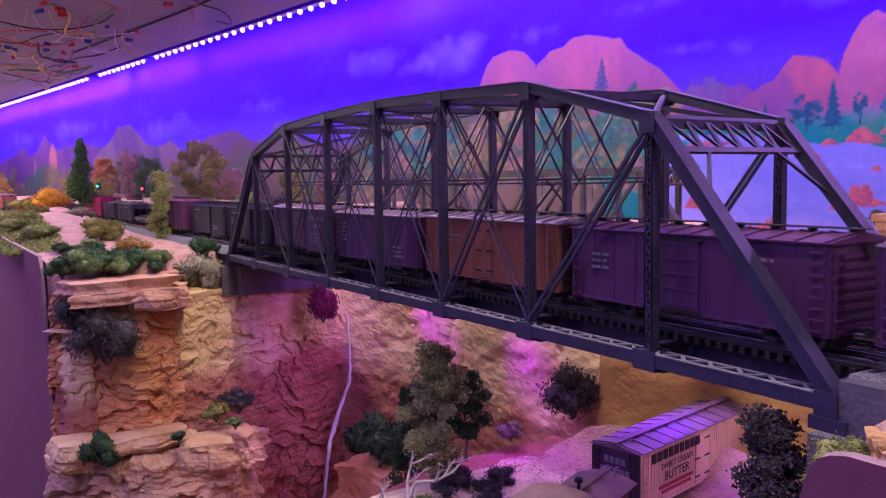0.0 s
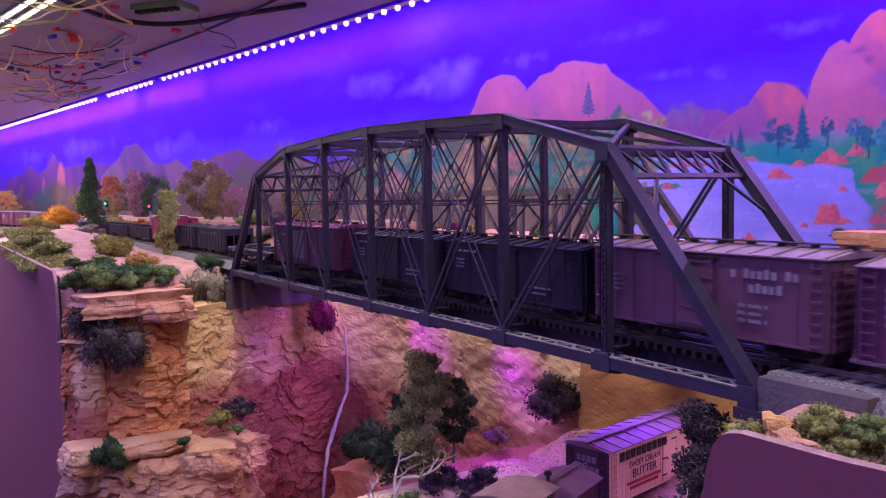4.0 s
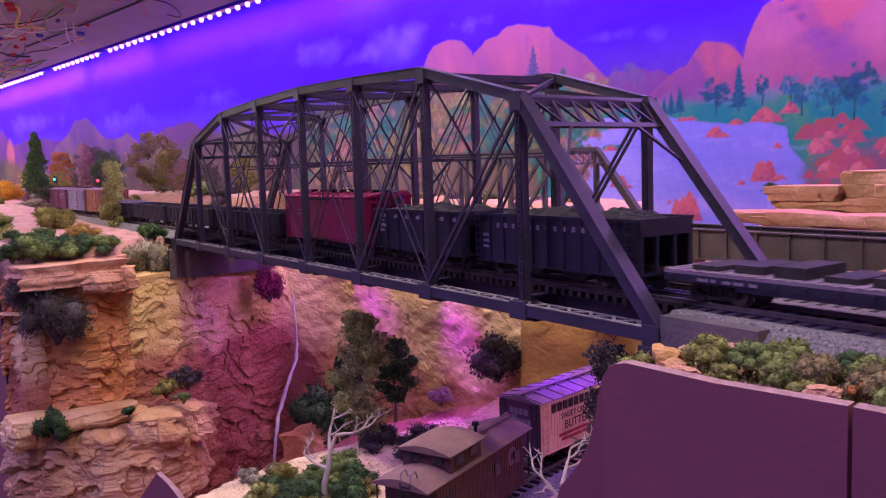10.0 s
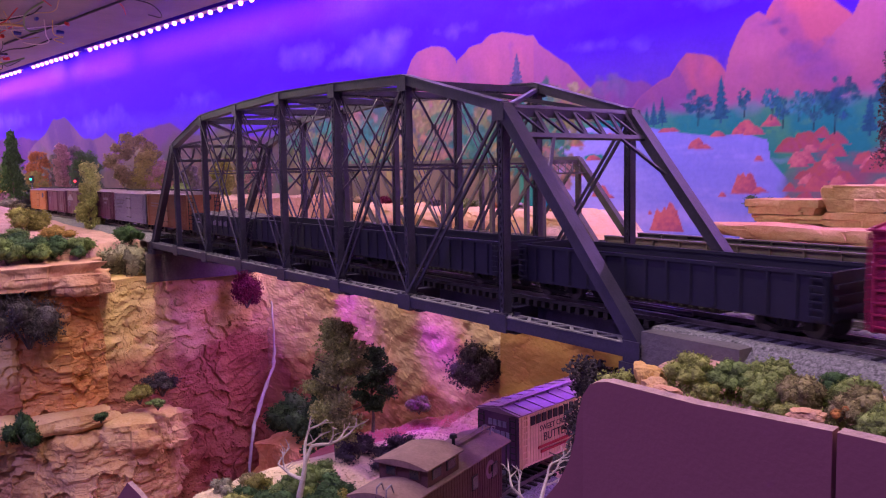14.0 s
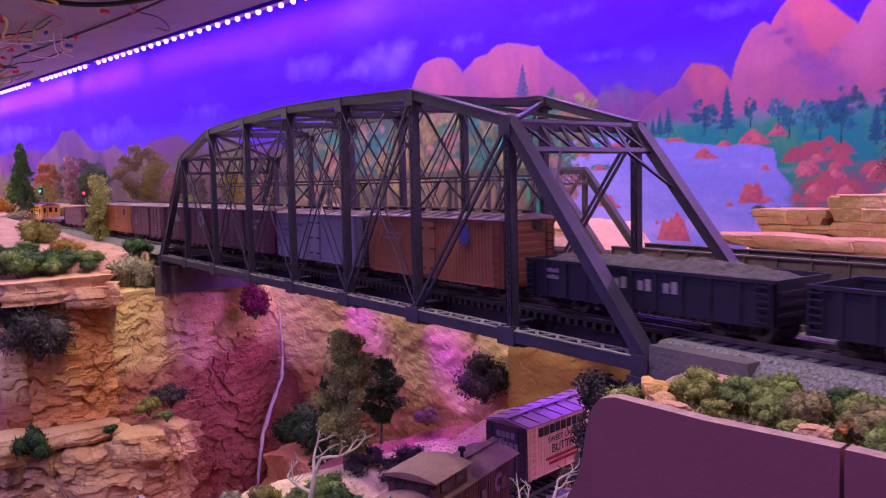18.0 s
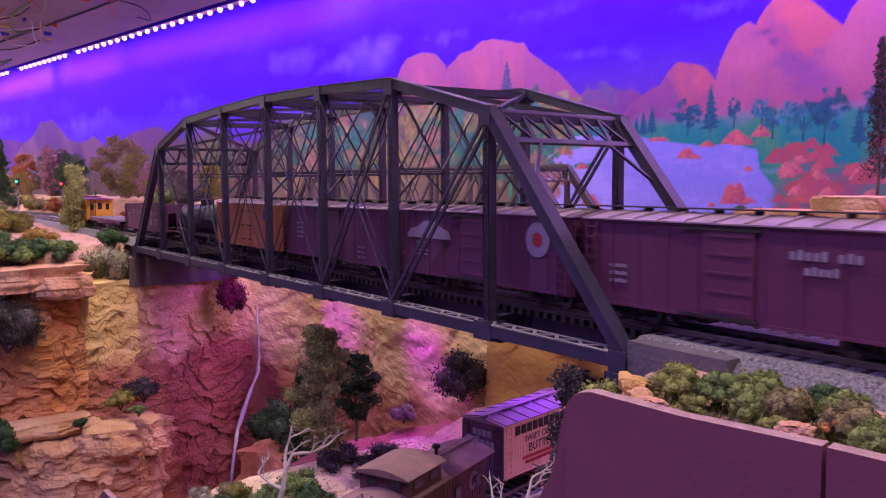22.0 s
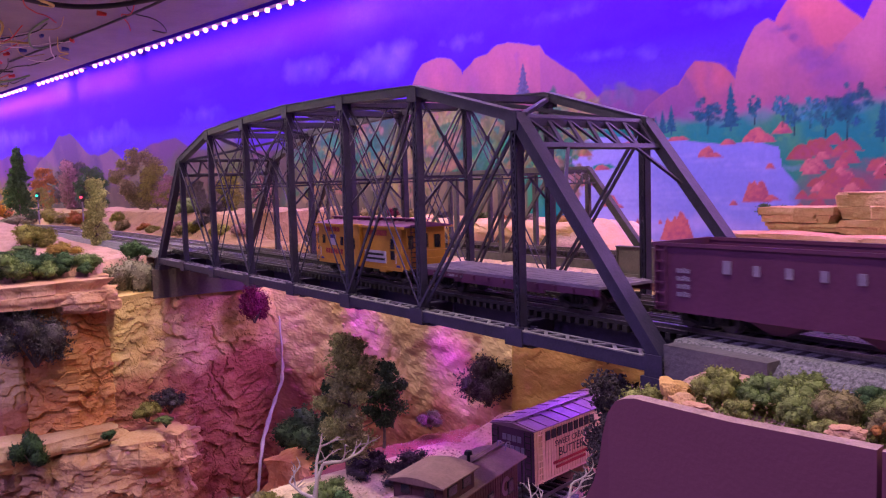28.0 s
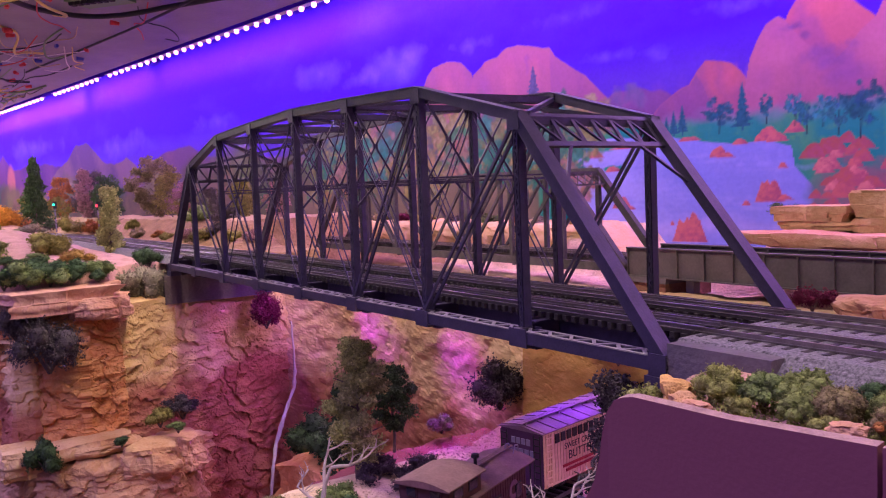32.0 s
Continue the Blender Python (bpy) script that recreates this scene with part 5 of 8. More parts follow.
def house_car(name, rear, length, eave, color, roof, label, style="steel", door="plain", bars=(), end_ribs=8, parent=None, walkway=GRIME):
    """A closed car: body with ribs or boards, ribbed ends, pitched roof, running board, doors, ladders, running gear."""
    c = car_thing(name, rear, label) if parent is None else parent
    z0, L = 0.0078, length
    bm = bmesh.new()
    box(bm, 0.0006, L - 0.0006, -HALF + 0.0004, HALF - 0.0004, z0, eave)
    part("body", bm, color, c)
    # sides: panel seams, or board battens
    n = {"steel": 10, "wood": 46, "slat": 12}[style]
    w = {"steel": 0.0009, "wood": 0.0020, "slat": 0.0012}[style]
    for s in (-1, 1):
        rib = mesh_of("side_rib", one(box, -w / 2, w / 2, *sorted((s * (HALF - 0.0005), s * (HALF - 0.00005))), z0 + 0.0006, eave - 0.0006), color)
        for k in range(n + 1):
            share("side_board" if style == "wood" else "side_rib", rib, c, (0.0012 + (L - 0.0024) * k / n, 0, 0))
        part("side_sill", one(box, 0, L, *sorted((s * (HALF - 0.0006), s * (HALF + 0.0001))), z0, z0 + 0.0011), color, c)
        part("side_plate", one(box, 0, L, *sorted((s * (HALF - 0.0006), s * (HALF + 0.0001))), eave - 0.0010, eave), color, c)
        if style == "slat":
            m = 13
            for k in range(m):
                z = z0 + 0.002 + (eave - z0 - 0.004) * k / m
                part("slat", one(box, 0.001, L - 0.001, *sorted((s * (HALF - 0.0003), s * (HALF + 0.0004))), z, z + (eave - z0) / m * 0.84), color, c)
        # door
        dw = 0.021 if door != "reefer" else 0.015
        bm = bmesh.new()
        box(bm, L / 2 - dw / 2, L / 2 + dw / 2, *sorted((s * HALF, s * (HALF + 0.0007))), z0 + 0.002, eave - 0.0022)
        dr = part("door", bm, color, c)
        if door == "plain":
            rib = mesh_of("door_rib", one(box, L / 2 - dw / 2 + 0.001, L / 2 + dw / 2 - 0.001, *sorted((s * (HALF + 0.0006), s * (HALF + 0.0011))), -0.0005, 0.0005), color)
            for k in range(5):
                share("door_rib", rib, dr, (0, 0, z0 + 0.004 + (eave - z0 - 0.008) * k / 4))
        if door == "reefer":
            for k in range(3):
                z = z0 + 0.006 + (eave - z0 - 0.012) * k / 2
                for g in (-1, 1):
                    part("hinge", one(box, L / 2 + g * 0.006 - 0.003, L / 2 + g * 0.006 + 0.003, *sorted((s * (HALF + 0.0006), s * (HALF + 0.0011))), z - 0.0005, z + 0.0005), GRIME, dr)
        else:
            part("door_rail", one(box, L / 2 - dw * 1.05, L / 2 + dw * 0.6, *sorted((s * (HALF + 0.0002), s * (HALF + 0.0012))), z0 + 0.0008, z0 + 0.0018), GRIME, c)
            part("door_rail", one(box, L / 2 - dw * 1.05, L / 2 + dw * 0.6, *sorted((s * (HALF + 0.0002), s * (HALF + 0.0012))), eave - 0.0022, eave - 0.0013), GRIME, c)
    # ends
    for x, s in ((0.0, -1), (L, 1)):
        bm = bmesh.new()
        box(bm, *sorted((x - s * 0.0008, x)), -HALF + 0.0002, HALF - 0.0002, z0, eave)
        a, b = bm.verts.new((x, -HALF + 0.0002, eave)), bm.verts.new((x, HALF - 0.0002, eave))
        bm.faces.new((a, b, bm.verts.new((x, 0, eave + 0.0030))))
        part("car_end", bm, color, c)
        for k in range(end_ribs):
            z = z0 + 0.003 + (eave - z0 - 0.004) * k / end_ribs
            part("end_rib", one(beam, (x + s * 0.0002, -HALF + 0.002, z), (x + s * 0.0002, HALF - 0.002, z), 0.0014, 0.0018), color, c)
        for y in (-HALF + 0.004, HALF - 0.004):
            part("ladder", ladder_at(ladder_mesh(eave - z0 - 0.001, 0.005, 8), x + s * 0.0016, y, z0, math.pi / 2 * s), GRIME if style == "wood" else color, c)
        for g in (-1, 1):
            part("ladder", ladder_at(ladder_mesh(eave - z0 - 0.001, 0.0052, 8), x - s * 0.0045, g * (HALF + 0.0009), z0, 0 if g < 0 else math.pi), color, c)
    bm = bmesh.new()
    tube(bm, (L + 0.0015, 0.005, eave - 0.003), (L + 0.0024, 0.005, eave - 0.003), 0.0030, n=14)
    part("brake_wheel", bm, GRIME, c)
    # roof
    bm = bmesh.new()
    prof = [(-HALF - 0.0010, eave), (-HALF - 0.0010, eave + 0.0006), (0, eave + 0.0034), (HALF + 0.0010, eave + 0.0006), (HALF + 0.0010, eave)]
    ends = [[bm.verts.new((x, y, z)) for y, z in prof] for x in (-0.0012, L + 0.0012)]
    for i in range(5):
        j = (i + 1) % 5
        bm.faces.new((ends[0][i], ends[0][j], ends[1][j], ends[1][i]))
    bm.faces.new(ends[0][::-1])
    bm.faces.new(ends[1])
    part("roof", bm, roof, c)
    m = 11
    for k in range(m + 1):
        x = 0.001 + (L - 0.002) * k / m
        for s in (-1, 1):
            part("roof_rib", one(beam, (x, s * 0.0025, eave + 0.0034), (x, s * (HALF + 0.0006), eave + 0.0009), 0.0009, 0.0009), roof, c)
    for s in (-1, 0, 1):
        part("running_board", one(box, -0.004, L + 0.004, s * 0.0019 - 0.0008, s * 0.0019 + 0.0008, eave + 0.0048, eave + 0.0053), walkway, c)
    for k in range(9):
        x = 0.002 + (L - 0.004) * k / 8
        part("saddle", one(box, x - 0.0004, x + 0.0004, -0.0028, 0.0028, eave + 0.0033, eave + 0.0048), walkway, c)
    running_gear(c, L)
    side_bars(c, bars)
    return c


def ladder_at(bm, x, y, z, a):
    m = pose(x, y, z, 0, 0, math.degrees(a))
    for v in bm.verts:
        v.co = m @ v.co
    return bm


def open_car(name, rear, length, top, color, label, ribs=12, kind="gondola", load=None, bars=()):
    """Gondola or hopper: two sides, two ends and a floor with thickness, ribs and a top rim."""
    c = car_thing(name, rear, label)
    L, z0 = length, 0.0088
    part("floor_plate", one(box, 0.001, L - 0.001, -HALF + 0.001, HALF - 0.001, z0, z0 + 0.0012), color, c)
    for s in (-1, 1):
        bm = bmesh.new()
        box(bm, 0, L, *sorted((s * (HALF - 0.0010), s * HALF)), z0 - 0.001, top)
        box(bm, -0.0003, L + 0.0003, *sorted((s * (HALF - 0.0013), s * (HALF + 0.0007))), top - 0.0014, top)
        part("side", bm, color, c)
        for k in range(ribs + 1):
            x = 0.0015 + (L - 0.003) * k / max(ribs, 1)
            part("rib", one(box, x - 0.0007, x + 0.0007, *sorted((s * HALF, s * (HALF + 0.0008))), z0, top - 0.0012), color, c)
    for x, s in ((0.0, -1), (L, 1)):
        bm = bmesh.new()
        if kind == "hopper":
            beam(bm, (x - s * 0.001, 0, top - 0.004), (x - s * 0.022, 0, z0 + 0.004), HALF * 1.9, 0.0010)
            box(bm, *sorted((x - s * 0.0012, x)), -HALF, HALF, top - 0.008, top)
            for y in (-HALF + 0.002, -0.006, 0.006, HALF - 0.002):
                box(bm, *sorted((x - s * 0.0014, x)), y - 0.0007, y + 0.0007, z0, top - 0.006)
        else:
            box(bm, *sorted((x - s * 0.0012, x)), -HALF, HALF, z0, top)
            for k in range(3):
                z = z0 + 0.004 + (top - z0 - 0.005) * k / 3
                beam(bm, (x + s * 0.0003, -HALF + 0.002, z), (x + s * 0.0003, HALF - 0.002, z), 0.0014, 0.0016)
        part("car_end", bm, color, c)
        part("ladder", ladder_at(ladder_mesh(top - z0 - 0.001, 0.005, 6), x - s * 0.0045, -HALF - 0.0013, z0, 0), color, c)
    if kind == "hopper":
        for x in (L * 0.36, L * 0.64):
            bm = bmesh.new()
            vs = [bm.verts.new(v) for v in ((x - 0.014, -HALF + 0.002, z0), (x + 0.014, -HALF + 0.002, z0), (x + 0.014, HALF - 0.002, z0), (x - 0.014, HALF - 0.002, z0),
                                            (x - 0.003, -HALF + 0.005, 0.0030), (x + 0.003, -HALF + 0.005, 0.0030), (x + 0.003, HALF - 0.005, 0.0030), (x - 0.003, HALF - 0.005, 0.0030))]
            for f in ((0, 1, 2, 3), (7, 6, 5, 4), (0, 4, 5, 1), (1, 5, 6, 2), (2, 6, 7, 3), (3, 7, 4, 0)):
                bm.faces.new([vs[i] for i in f])
            part("hopper_bay", bm, color, c)
    if load is not None:
        bm = grid_mesh(steps(0.0015, L - 0.0015, 50), steps(-HALF + 0.0012, HALF - 0.0012, 14),
                       lambda x, y: top - 0.003 + 0.005 * (1 - (y / HALF) ** 2) * (0.55 + 0.5 * math.sin(x / L * math.pi) + 0.5 * fbm(x * 60, y * 60) + 0.5 * fbm(x * 220, y * 220)) * smooth(0, 0.012, x) * smooth(0, 0.012, L - x))
        part("load", bm, load, c)
    running_gear(c, L)
    side_bars(c, bars)
    return c


def flat_car(name, rear, length, color, label, load=False):
    c = car_thing(name, rear, label)
    L = length
    part("deck", one(box, 0, L, -HALF, HALF, 0.0128, 0.0142), PLANKS, c)
    for s in (-1, 1):
        bm = bmesh.new()
        box(bm, 0, L, *sorted((s * (HALF - 0.0008), s * HALF)), 0.0095, 0.0128)
        box(bm, L * 0.25, L * 0.75, *sorted((s * (HALF - 0.0012), s * (HALF - 0.0002))), 0.0078, 0.0096)
        part("side_sill", bm, color, c)
        for k in range(12):
            x = 0.004 + (L - 0.008) * k / 11
            part("stake_pocket", one(box, x - 0.0010, x + 0.0010, *sorted((s * HALF, s * (HALF + 0.0008))), 0.0100, 0.0124), color, c)
    n = 48
    for k in range(n):
        if k % 2 == 0:
            part("plank", one(box, L * k / n + 0.0001, L * (k + 1) / n - 0.0001, -HALF - 0.0002, HALF + 0.0002, 0.0142, 0.0145), PLANKS, c)
    if load:
        for k in range(7):
            x = 0.012 + (L - 0.03) * k / 6
            bm = bmesh.new()
            box(bm, x, x + 0.013, -0.014 + 0.002 * (k % 2), 0.013, 0.0145, 0.0165 + 0.0012 * (k % 3))
            part("load_block", bm, GRIME, c, "dark strapped load block")
    running_gear(c, L)
    side_bars(c, ((L * 0.12, 0.0104, 0.006, 0.0014), (L * 0.17, 0.0104, 0.022, 0.0014)))
    return c


def tank_car(name, rear, length, color, label):
    c = car_thing(name, rear, label)
    L = length
    part("frame", one(box, 0, L, -0.012, 0.012, 0.0092, 0.0118), color, c)
    bm = bmesh.new()
    prof = [(0.008, 0.0), (0.0085, 0.006), (0.010, 0.0105), (0.013, 0.0128), (L - 0.013, 0.0128), (L - 0.010, 0.0105), (L - 0.0085, 0.006), (L - 0.008, 0.0)]
    n = 28
    rings = [[bm.verts.new((x, r * math.cos(a * math.tau / n), 0.0255 + r * math.sin(a * math.tau / n))) for a in range(n)] for x, r in prof[1:-1]]
    for a, b in zip(rings, rings[1:]):
        for i in range(n):
            bm.faces.new((a[i], a[(i + 1) % n], b[(i + 1) % n], b[i]))
    bm.faces.new(rings[0])
    bm.faces.new(rings[-1][::-1])
    part("tank", bm, color, c, smooth=True)
    for x in (0.02, L * 0.35, L * 0.65, L - 0.02):
        bm = bmesh.new()
        tube(bm, (x - 0.0006, 0, 0.0255), (x + 0.0006, 0, 0.0255), 0.0131, n=28)
        part("tank_band", bm, color, c)
    part("dome", one(tube, (L / 2, 0, 0.036), (L / 2, 0, 0.0435), 0.0062, 0.0058, 18), color, c)
    for s in (-1, 1):
        part("handrail", one(tube, (0.01, s * 0.0142, 0.026), (L - 0.01, s * 0.0142, 0.026), 0.0004, n=6), GRIME, c)
        part("dome_platform", one(box, L / 2 - 0.010, L / 2 + 0.010, *sorted((s * 0.009, s * 0.0165)), 0.0335, 0.0342), GRIME, c)
        part("ladder", ladder_at(ladder_mesh(0.022, 0.005, 7), L / 2, s * 0.0168, 0.0118, 0 if s < 0 else math.pi), GRIME, c)
    running_gear(c, L)
    return c


def window_on(c, x, z, w, h, y, s=-1, name="window", frame_mat=None):
    f = part(name, one(box, x, x + w, *sorted((s * y, s * (y + 0.0005))), z, z + h), frame_mat or GRIME, c)
    part("pane", one(box, x + 0.0005, x + w - 0.0005, *sorted((s * (y + 0.0003), s * (y + 0.0007))), z + 0.0005, z + h - 0.0005), GLASS, f)
    return f


def yellow_caboose(rear):
    c = car_thing("caboose", rear, "armour-yellow bay-window caboose with a red roof and a white banner", "caboose")
    x0, x1, z0, e = 0.003, 0.118, 0.0100, 0.0362
    part("body", one(box, x0, x1, -0.0165, 0.0165, z0, e), YELLOW, c)

    def letters(x, z, w, h, n, s, y, m, parent, name="lettering"):
        """One painted line, as n plain blocks."""
        bm = bmesh.new()
        for k in range(n):
            box(bm, x + w * k / n, x + w * (k + 0.70) / n, *sorted((s * y, s * (y + 0.0003))), z, z + h)
        part(name, bm, m, parent)

    for s in (-1, 1):
        bm = bmesh.new()
        box(bm, 0.0473, 0.0690, *sorted((s * 0.0160, s * 0.0190)), z0 - 0.0005, e + 0.0004)
        bay = part("bay", bm, YELLOW, c)
        part("bay_roof", one(box, 0.0465, 0.0698, *sorted((s * 0.0160, s * 0.0198)), e + 0.0002, e + 0.0012), YELLOW, bay)
        for x, w, h, z, y in ((0.0098, 0.0038, 0.0062, 0.0225, 0.0165), (0.0373, 0.0040, 0.0060, 0.0220, 0.0165), (0.0533, 0.0038, 0.0072, 0.0205, 0.0190), (0.0592, 0.0034, 0.0070, 0.0208, 0.0190), (0.1050, 0.0046, 0.0066, 0.0225, 0.0165), (0.1050, 0.0046, 0.0056, 0.0158, 0.0165)):
            window_on(c, x, z, w, h, y, s)
        bn = part("banner", one(box, 0.0723, 0.0990, *sorted((s * 0.0165, s * 0.0170)), 0.0130, 0.0208), BANNER, c, "white banner with two printed lines")
        for k, w in enumerate((0.0235, 0.0250)):
            letters(0.0735, 0.0178 - 0.0030 * k, w, 0.0014, 17, s, 0.0170, GRIME, bn)
        letters(0.0775, 0.0306, 0.0240, 0.0036, 7, s, 0.0165, DARKRED, c)
        letters(0.0155, 0.0314, 0.0215, 0.0032, 5, s, 0.0165, DARKRED, c)
        letters(0.0145, 0.0157, 0.0265, 0.0036, 7, s, 0.0165, DARKRED, c)
        letters(0.0570, 0.0305, 0.0026, 0.0032, 1, s, 0.0190, DARKRED, bay)
        em = part("emblem", one(box, 0.0223, 0.0298, *sorted((s * 0.0165, s * 0.0169)), 0.0218, 0.0292), BANNER, c, "white shield emblem")
        part("emblem_band", one(box, 0.0223, 0.0298, *sorted((s * 0.0168, s * 0.0172)), 0.0268, 0.0292), BLUE, em)
        # side skirt: steps at the ends, a deep box between the trucks
        part("skirt", one(box, x0, x1, *sorted((s * 0.0158, s * 0.0168)), z0 - 0.0012, z0 + 0.0008), YELLOW, c)
        part("battery_box", one(box, 0.0353, 0.0473, *sorted((s * 0.0100, s * 0.0166)), 0.0042, z0), YELLOW, c)
        part("equipment_box", one(box, 0.0900, 0.0985, *sorted((s * 0.0110, s * 0.0164)), 0.0072, z0), YELLOW, c)
        for x in (x0 + 0.004, x1 - 0.006):
            part("sill_lamp", one(box, x, x + 0.004, *sorted((s * 0.0167, s * 0.0171)), z0 + 0.0012, z0 + 0.0026), BLUE, c)
            part("grab_iron", one(tube, (x, s * 0.0172, 0.0135), (x, s * 0.0172, 0.0200), 0.0003, n=6), BANNER, c)
    bm = bmesh.new()
    prof = [(-0.0180, e), (-0.0180, e + 0.0008), (0, e + 0.0034), (0.0180, e + 0.0008), (0.0180, e)]
    ends = [[bm.verts.new((x, y, z)) for y, z in prof] for x in (-0.001, x1 + 0.006)]
    for i in range(5):
        j = (i + 1) % 5
        bm.faces.new((ends[0][i], ends[0][j], ends[1][j], ends[1][i]))
    bm.faces.new(ends[0][::-1])
    bm.faces.new(ends[1])
    part("roof", bm, ROOFRED, c)
    for s in (-1, 1):
        part("roof_edge", one(box, -0.0012, x1 + 0.0062, *sorted((s * 0.0176, s * 0.0183)), e - 0.0008, e + 0.0006), YELLOW, c)
    for s in (-1, 0, 1):
        part("running_board", one(box, -0.002, x1 + 0.007, s * 0.0022 - 0.0009, s * 0.0022 + 0.0009, e + 0.0046, e + 0.0051), ROOFRED, c)
    for k in range(13):
        x = x1 * (k + 0.3) / 13
        part("saddle", one(box, x - 0.0005, x + 0.0005, -0.0032, 0.0032, e + 0.0030, e + 0.0046), ROOFRED, c)
    jack = part("smoke_jack", one(tube, (0.0765, 0.005, e + 0.002), (0.0765, 0.005, e + 0.0105), 0.0009, n=10), GRIME, c)
    part("jack_cap", one(tube, (0.0765, 0.005, e + 0.0098), (0.0765, 0.005, e + 0.0115), 0.0018, 0.0015, 10), GRIME, jack)
    for x, s in ((x0, -1), (x1, 1)):
        part("platform", one(box, *sorted((x, x + s * 0.0058)), -0.0160, 0.0160, 0.0086, 0.0100), GRIME, c)
        for y in (-0.0155, 0.0155):
            part("railing_post", one(tube, (x + s * 0.0053, y, 0.0100), (x + s * 0.0053, y, e + 0.001), 0.0004, n=6), YELLOW, c)
        for z in (0.0165, 0.0215):
            part("railing", one(tube, (x + s * 0.0053, -0.0155, z), (x + s * 0.0053, 0.0155, z), 0.0004, n=6), YELLOW, c)
        part("end_ladder", ladder_at(ladder_mesh(0.028, 0.006, 9), x + s * 0.0058, -0.010, 0.0100, math.pi / 2 * s), GRIME, c)
        end_door = part("end_door", one(box, *sorted((x, x + s * 0.0006)), -0.0045, 0.0045, 0.0105, 0.034), YELLOW, c)
        part("pane", one(box, *sorted((x + s * 0.0004, x + s * 0.0009)), -0.0028, 0.0028, 0.023, 0.032), GLASS, end_door)
        for y in (-0.0125, 0.0080):
            part("end_window", one(box, *sorted((x, x + s * 0.0006)), y, y + 0.0045, 0.0225, 0.031), GLASS, c)
        part("step", one(box, *sorted((x + s * 0.001, x + s * 0.0055)), -0.0165, -0.0140, 0.0030, 0.0040), GRIME, c)
    running_gear(c, 0.121, 0.023)
    return c


def text_rows(L, x, z, n, w=0.020, h=0.0016, gap=0.0032):
    return tuple((L * x, z - gap * k, w * (1 - 0.15 * (k % 2)), h) for k in range(n))


T = text_rows
house_car("boxcar", 0.360, 0.142, 0.0430, PLUM, ROOFMETAL, "plum-brown steel boxcar with a weathered roof", bars=T(0.142, 0.12, 0.033, 3))
c = house_car("boxcar", 0.199, 0.142, 0.0425, PLUM, PLUM, "plum-brown steel boxcar with faded lettering", bars=T(0.142, 0.10, 0.030, 3, 0.013) + T(0.142, 0.70, 0.034, 2))
c = house_car("refrigerator_car", 0.051, 0.136, 0.0437, ORANGE, ROOFMETAL, "orange wooden refrigerator car with a blue shield emblem", "wood", "reefer", T(0.142, 0.12, 0.033, 2, 0.028, 0.0009))
part("emblem", one(box, 0.108, 0.116, -HALF - 0.0006, -HALF - 0.0001, 0.031, 0.040), BLUE, c)
house_car("boxcar", -0.094, 0.132, 0.0425, PLUM, ROOFMETAL, "dark plum boxcar with pale data panels and end ladders", bars=T(0.132, 0.08, 0.034, 5, 0.012) + T(0.132, 0.74, 0.020, 3, 0.016))
house_car("boxcar", -0.238, 0.132, 0.0440, MAUVE, ROOFMETAL, "faded mauve-brown boxcar with large white lettering", "steel", bars=((0.086, 0.0345, 0.036, 0.0040), (0.092, 0.0285, 0.026, 0.0040)) + T(0.132, 0.68, 0.022, 3, 0.016, 0.0016) + T(0.132, 0.08, 0.030, 4, 0.012, 0.0012, 0.0024))
for r in (-0.387, -0.535):
    house_car("boxcar", r, 0.138, 0.0405, BLACK, BLACK, "black steel boxcar with white lettering", bars=((0.012, 0.0345, 0.026, 0.0016),) + T(0.138, 0.10, 0.029, 3, 0.011, 0.0012, 0.0024) + T(0.138, 0.66, 0.017, 2, 0.022, 0.0012))
c = house_car("boxcar", -0.724, 0.160, 0.0440, OXIDE, ROOFRED, "oxide-red boxcar with ribbed sides and red roof", "steel", bars=T(0.160, 0.05, 0.030, 4, 0.010, 0.0018) + T(0.160, 0.12, 0.0345, 1, 0.030, 0.0018))
for k in range(17):
    part("louvre", one(box, 0.050, 0.082, -HALF - 0.0014, -HALF - 0.0001, 0.0140 + 0.00155 * k, 0.0147 + 0.00155 * k), WHITE, c, "pale door louvre")
part("emblem", one(disc, 0.124, 0.0335, 0.0, 0.0040, -HALF - 0.0006), BLUE, c, "round blue emblem")
flat_car("flat_car", -0.884, 0.144, BLACK, "black flat car loaded with pale bundled timbers", True)
open_car("hopper_car", -1.020, 0.122, 0.0345, BLACK, "black offset-side hopper car heaped with coal", 10, "hopper", COAL, tuple((0.020 + 0.0066 * k, 0.0270, 0.0042, 0.0030) for k in range(11)) + T(0.122, 0.06, 0.022, 3, 0.007))
open_car("hopper_car", -1.136, 0.106, 0.0345, BLACK, "black ribbed hopper car with white lettering", 7, "hopper", COAL, T(0.106, 0.07, 0.029, 4, 0.008, 0.0022) + tuple((0.026 + 0.0135 * k, 0.0285, 0.0065, 0.0026) for k in range(6)))
house_car("stock_car", -1.289, 0.142, 0.0410, REDCAR, REDCAR, "bright red slatted stock car", "slat", "plain", T(0.142, 0.16, 0.030, 2, 0.018, 0.0012))
for r in (-1.466, -1.643, -1.820):
    open_car("gondola", r, 0.164, 0.0260, BLACK, "empty black steel gondola", 14)
open_car("gondola", -1.972, 0.140, 0.0260, BLACK, "black gondola with white letters and a rubble load", 10, load=GRAVEL, bars=T(0.14, 0.10, 0.020, 2, 0.013, 0.0020) + tuple((0.060 + 0.014 * k, 0.0165, 0.0085, 0.0050) for k in range(3)))
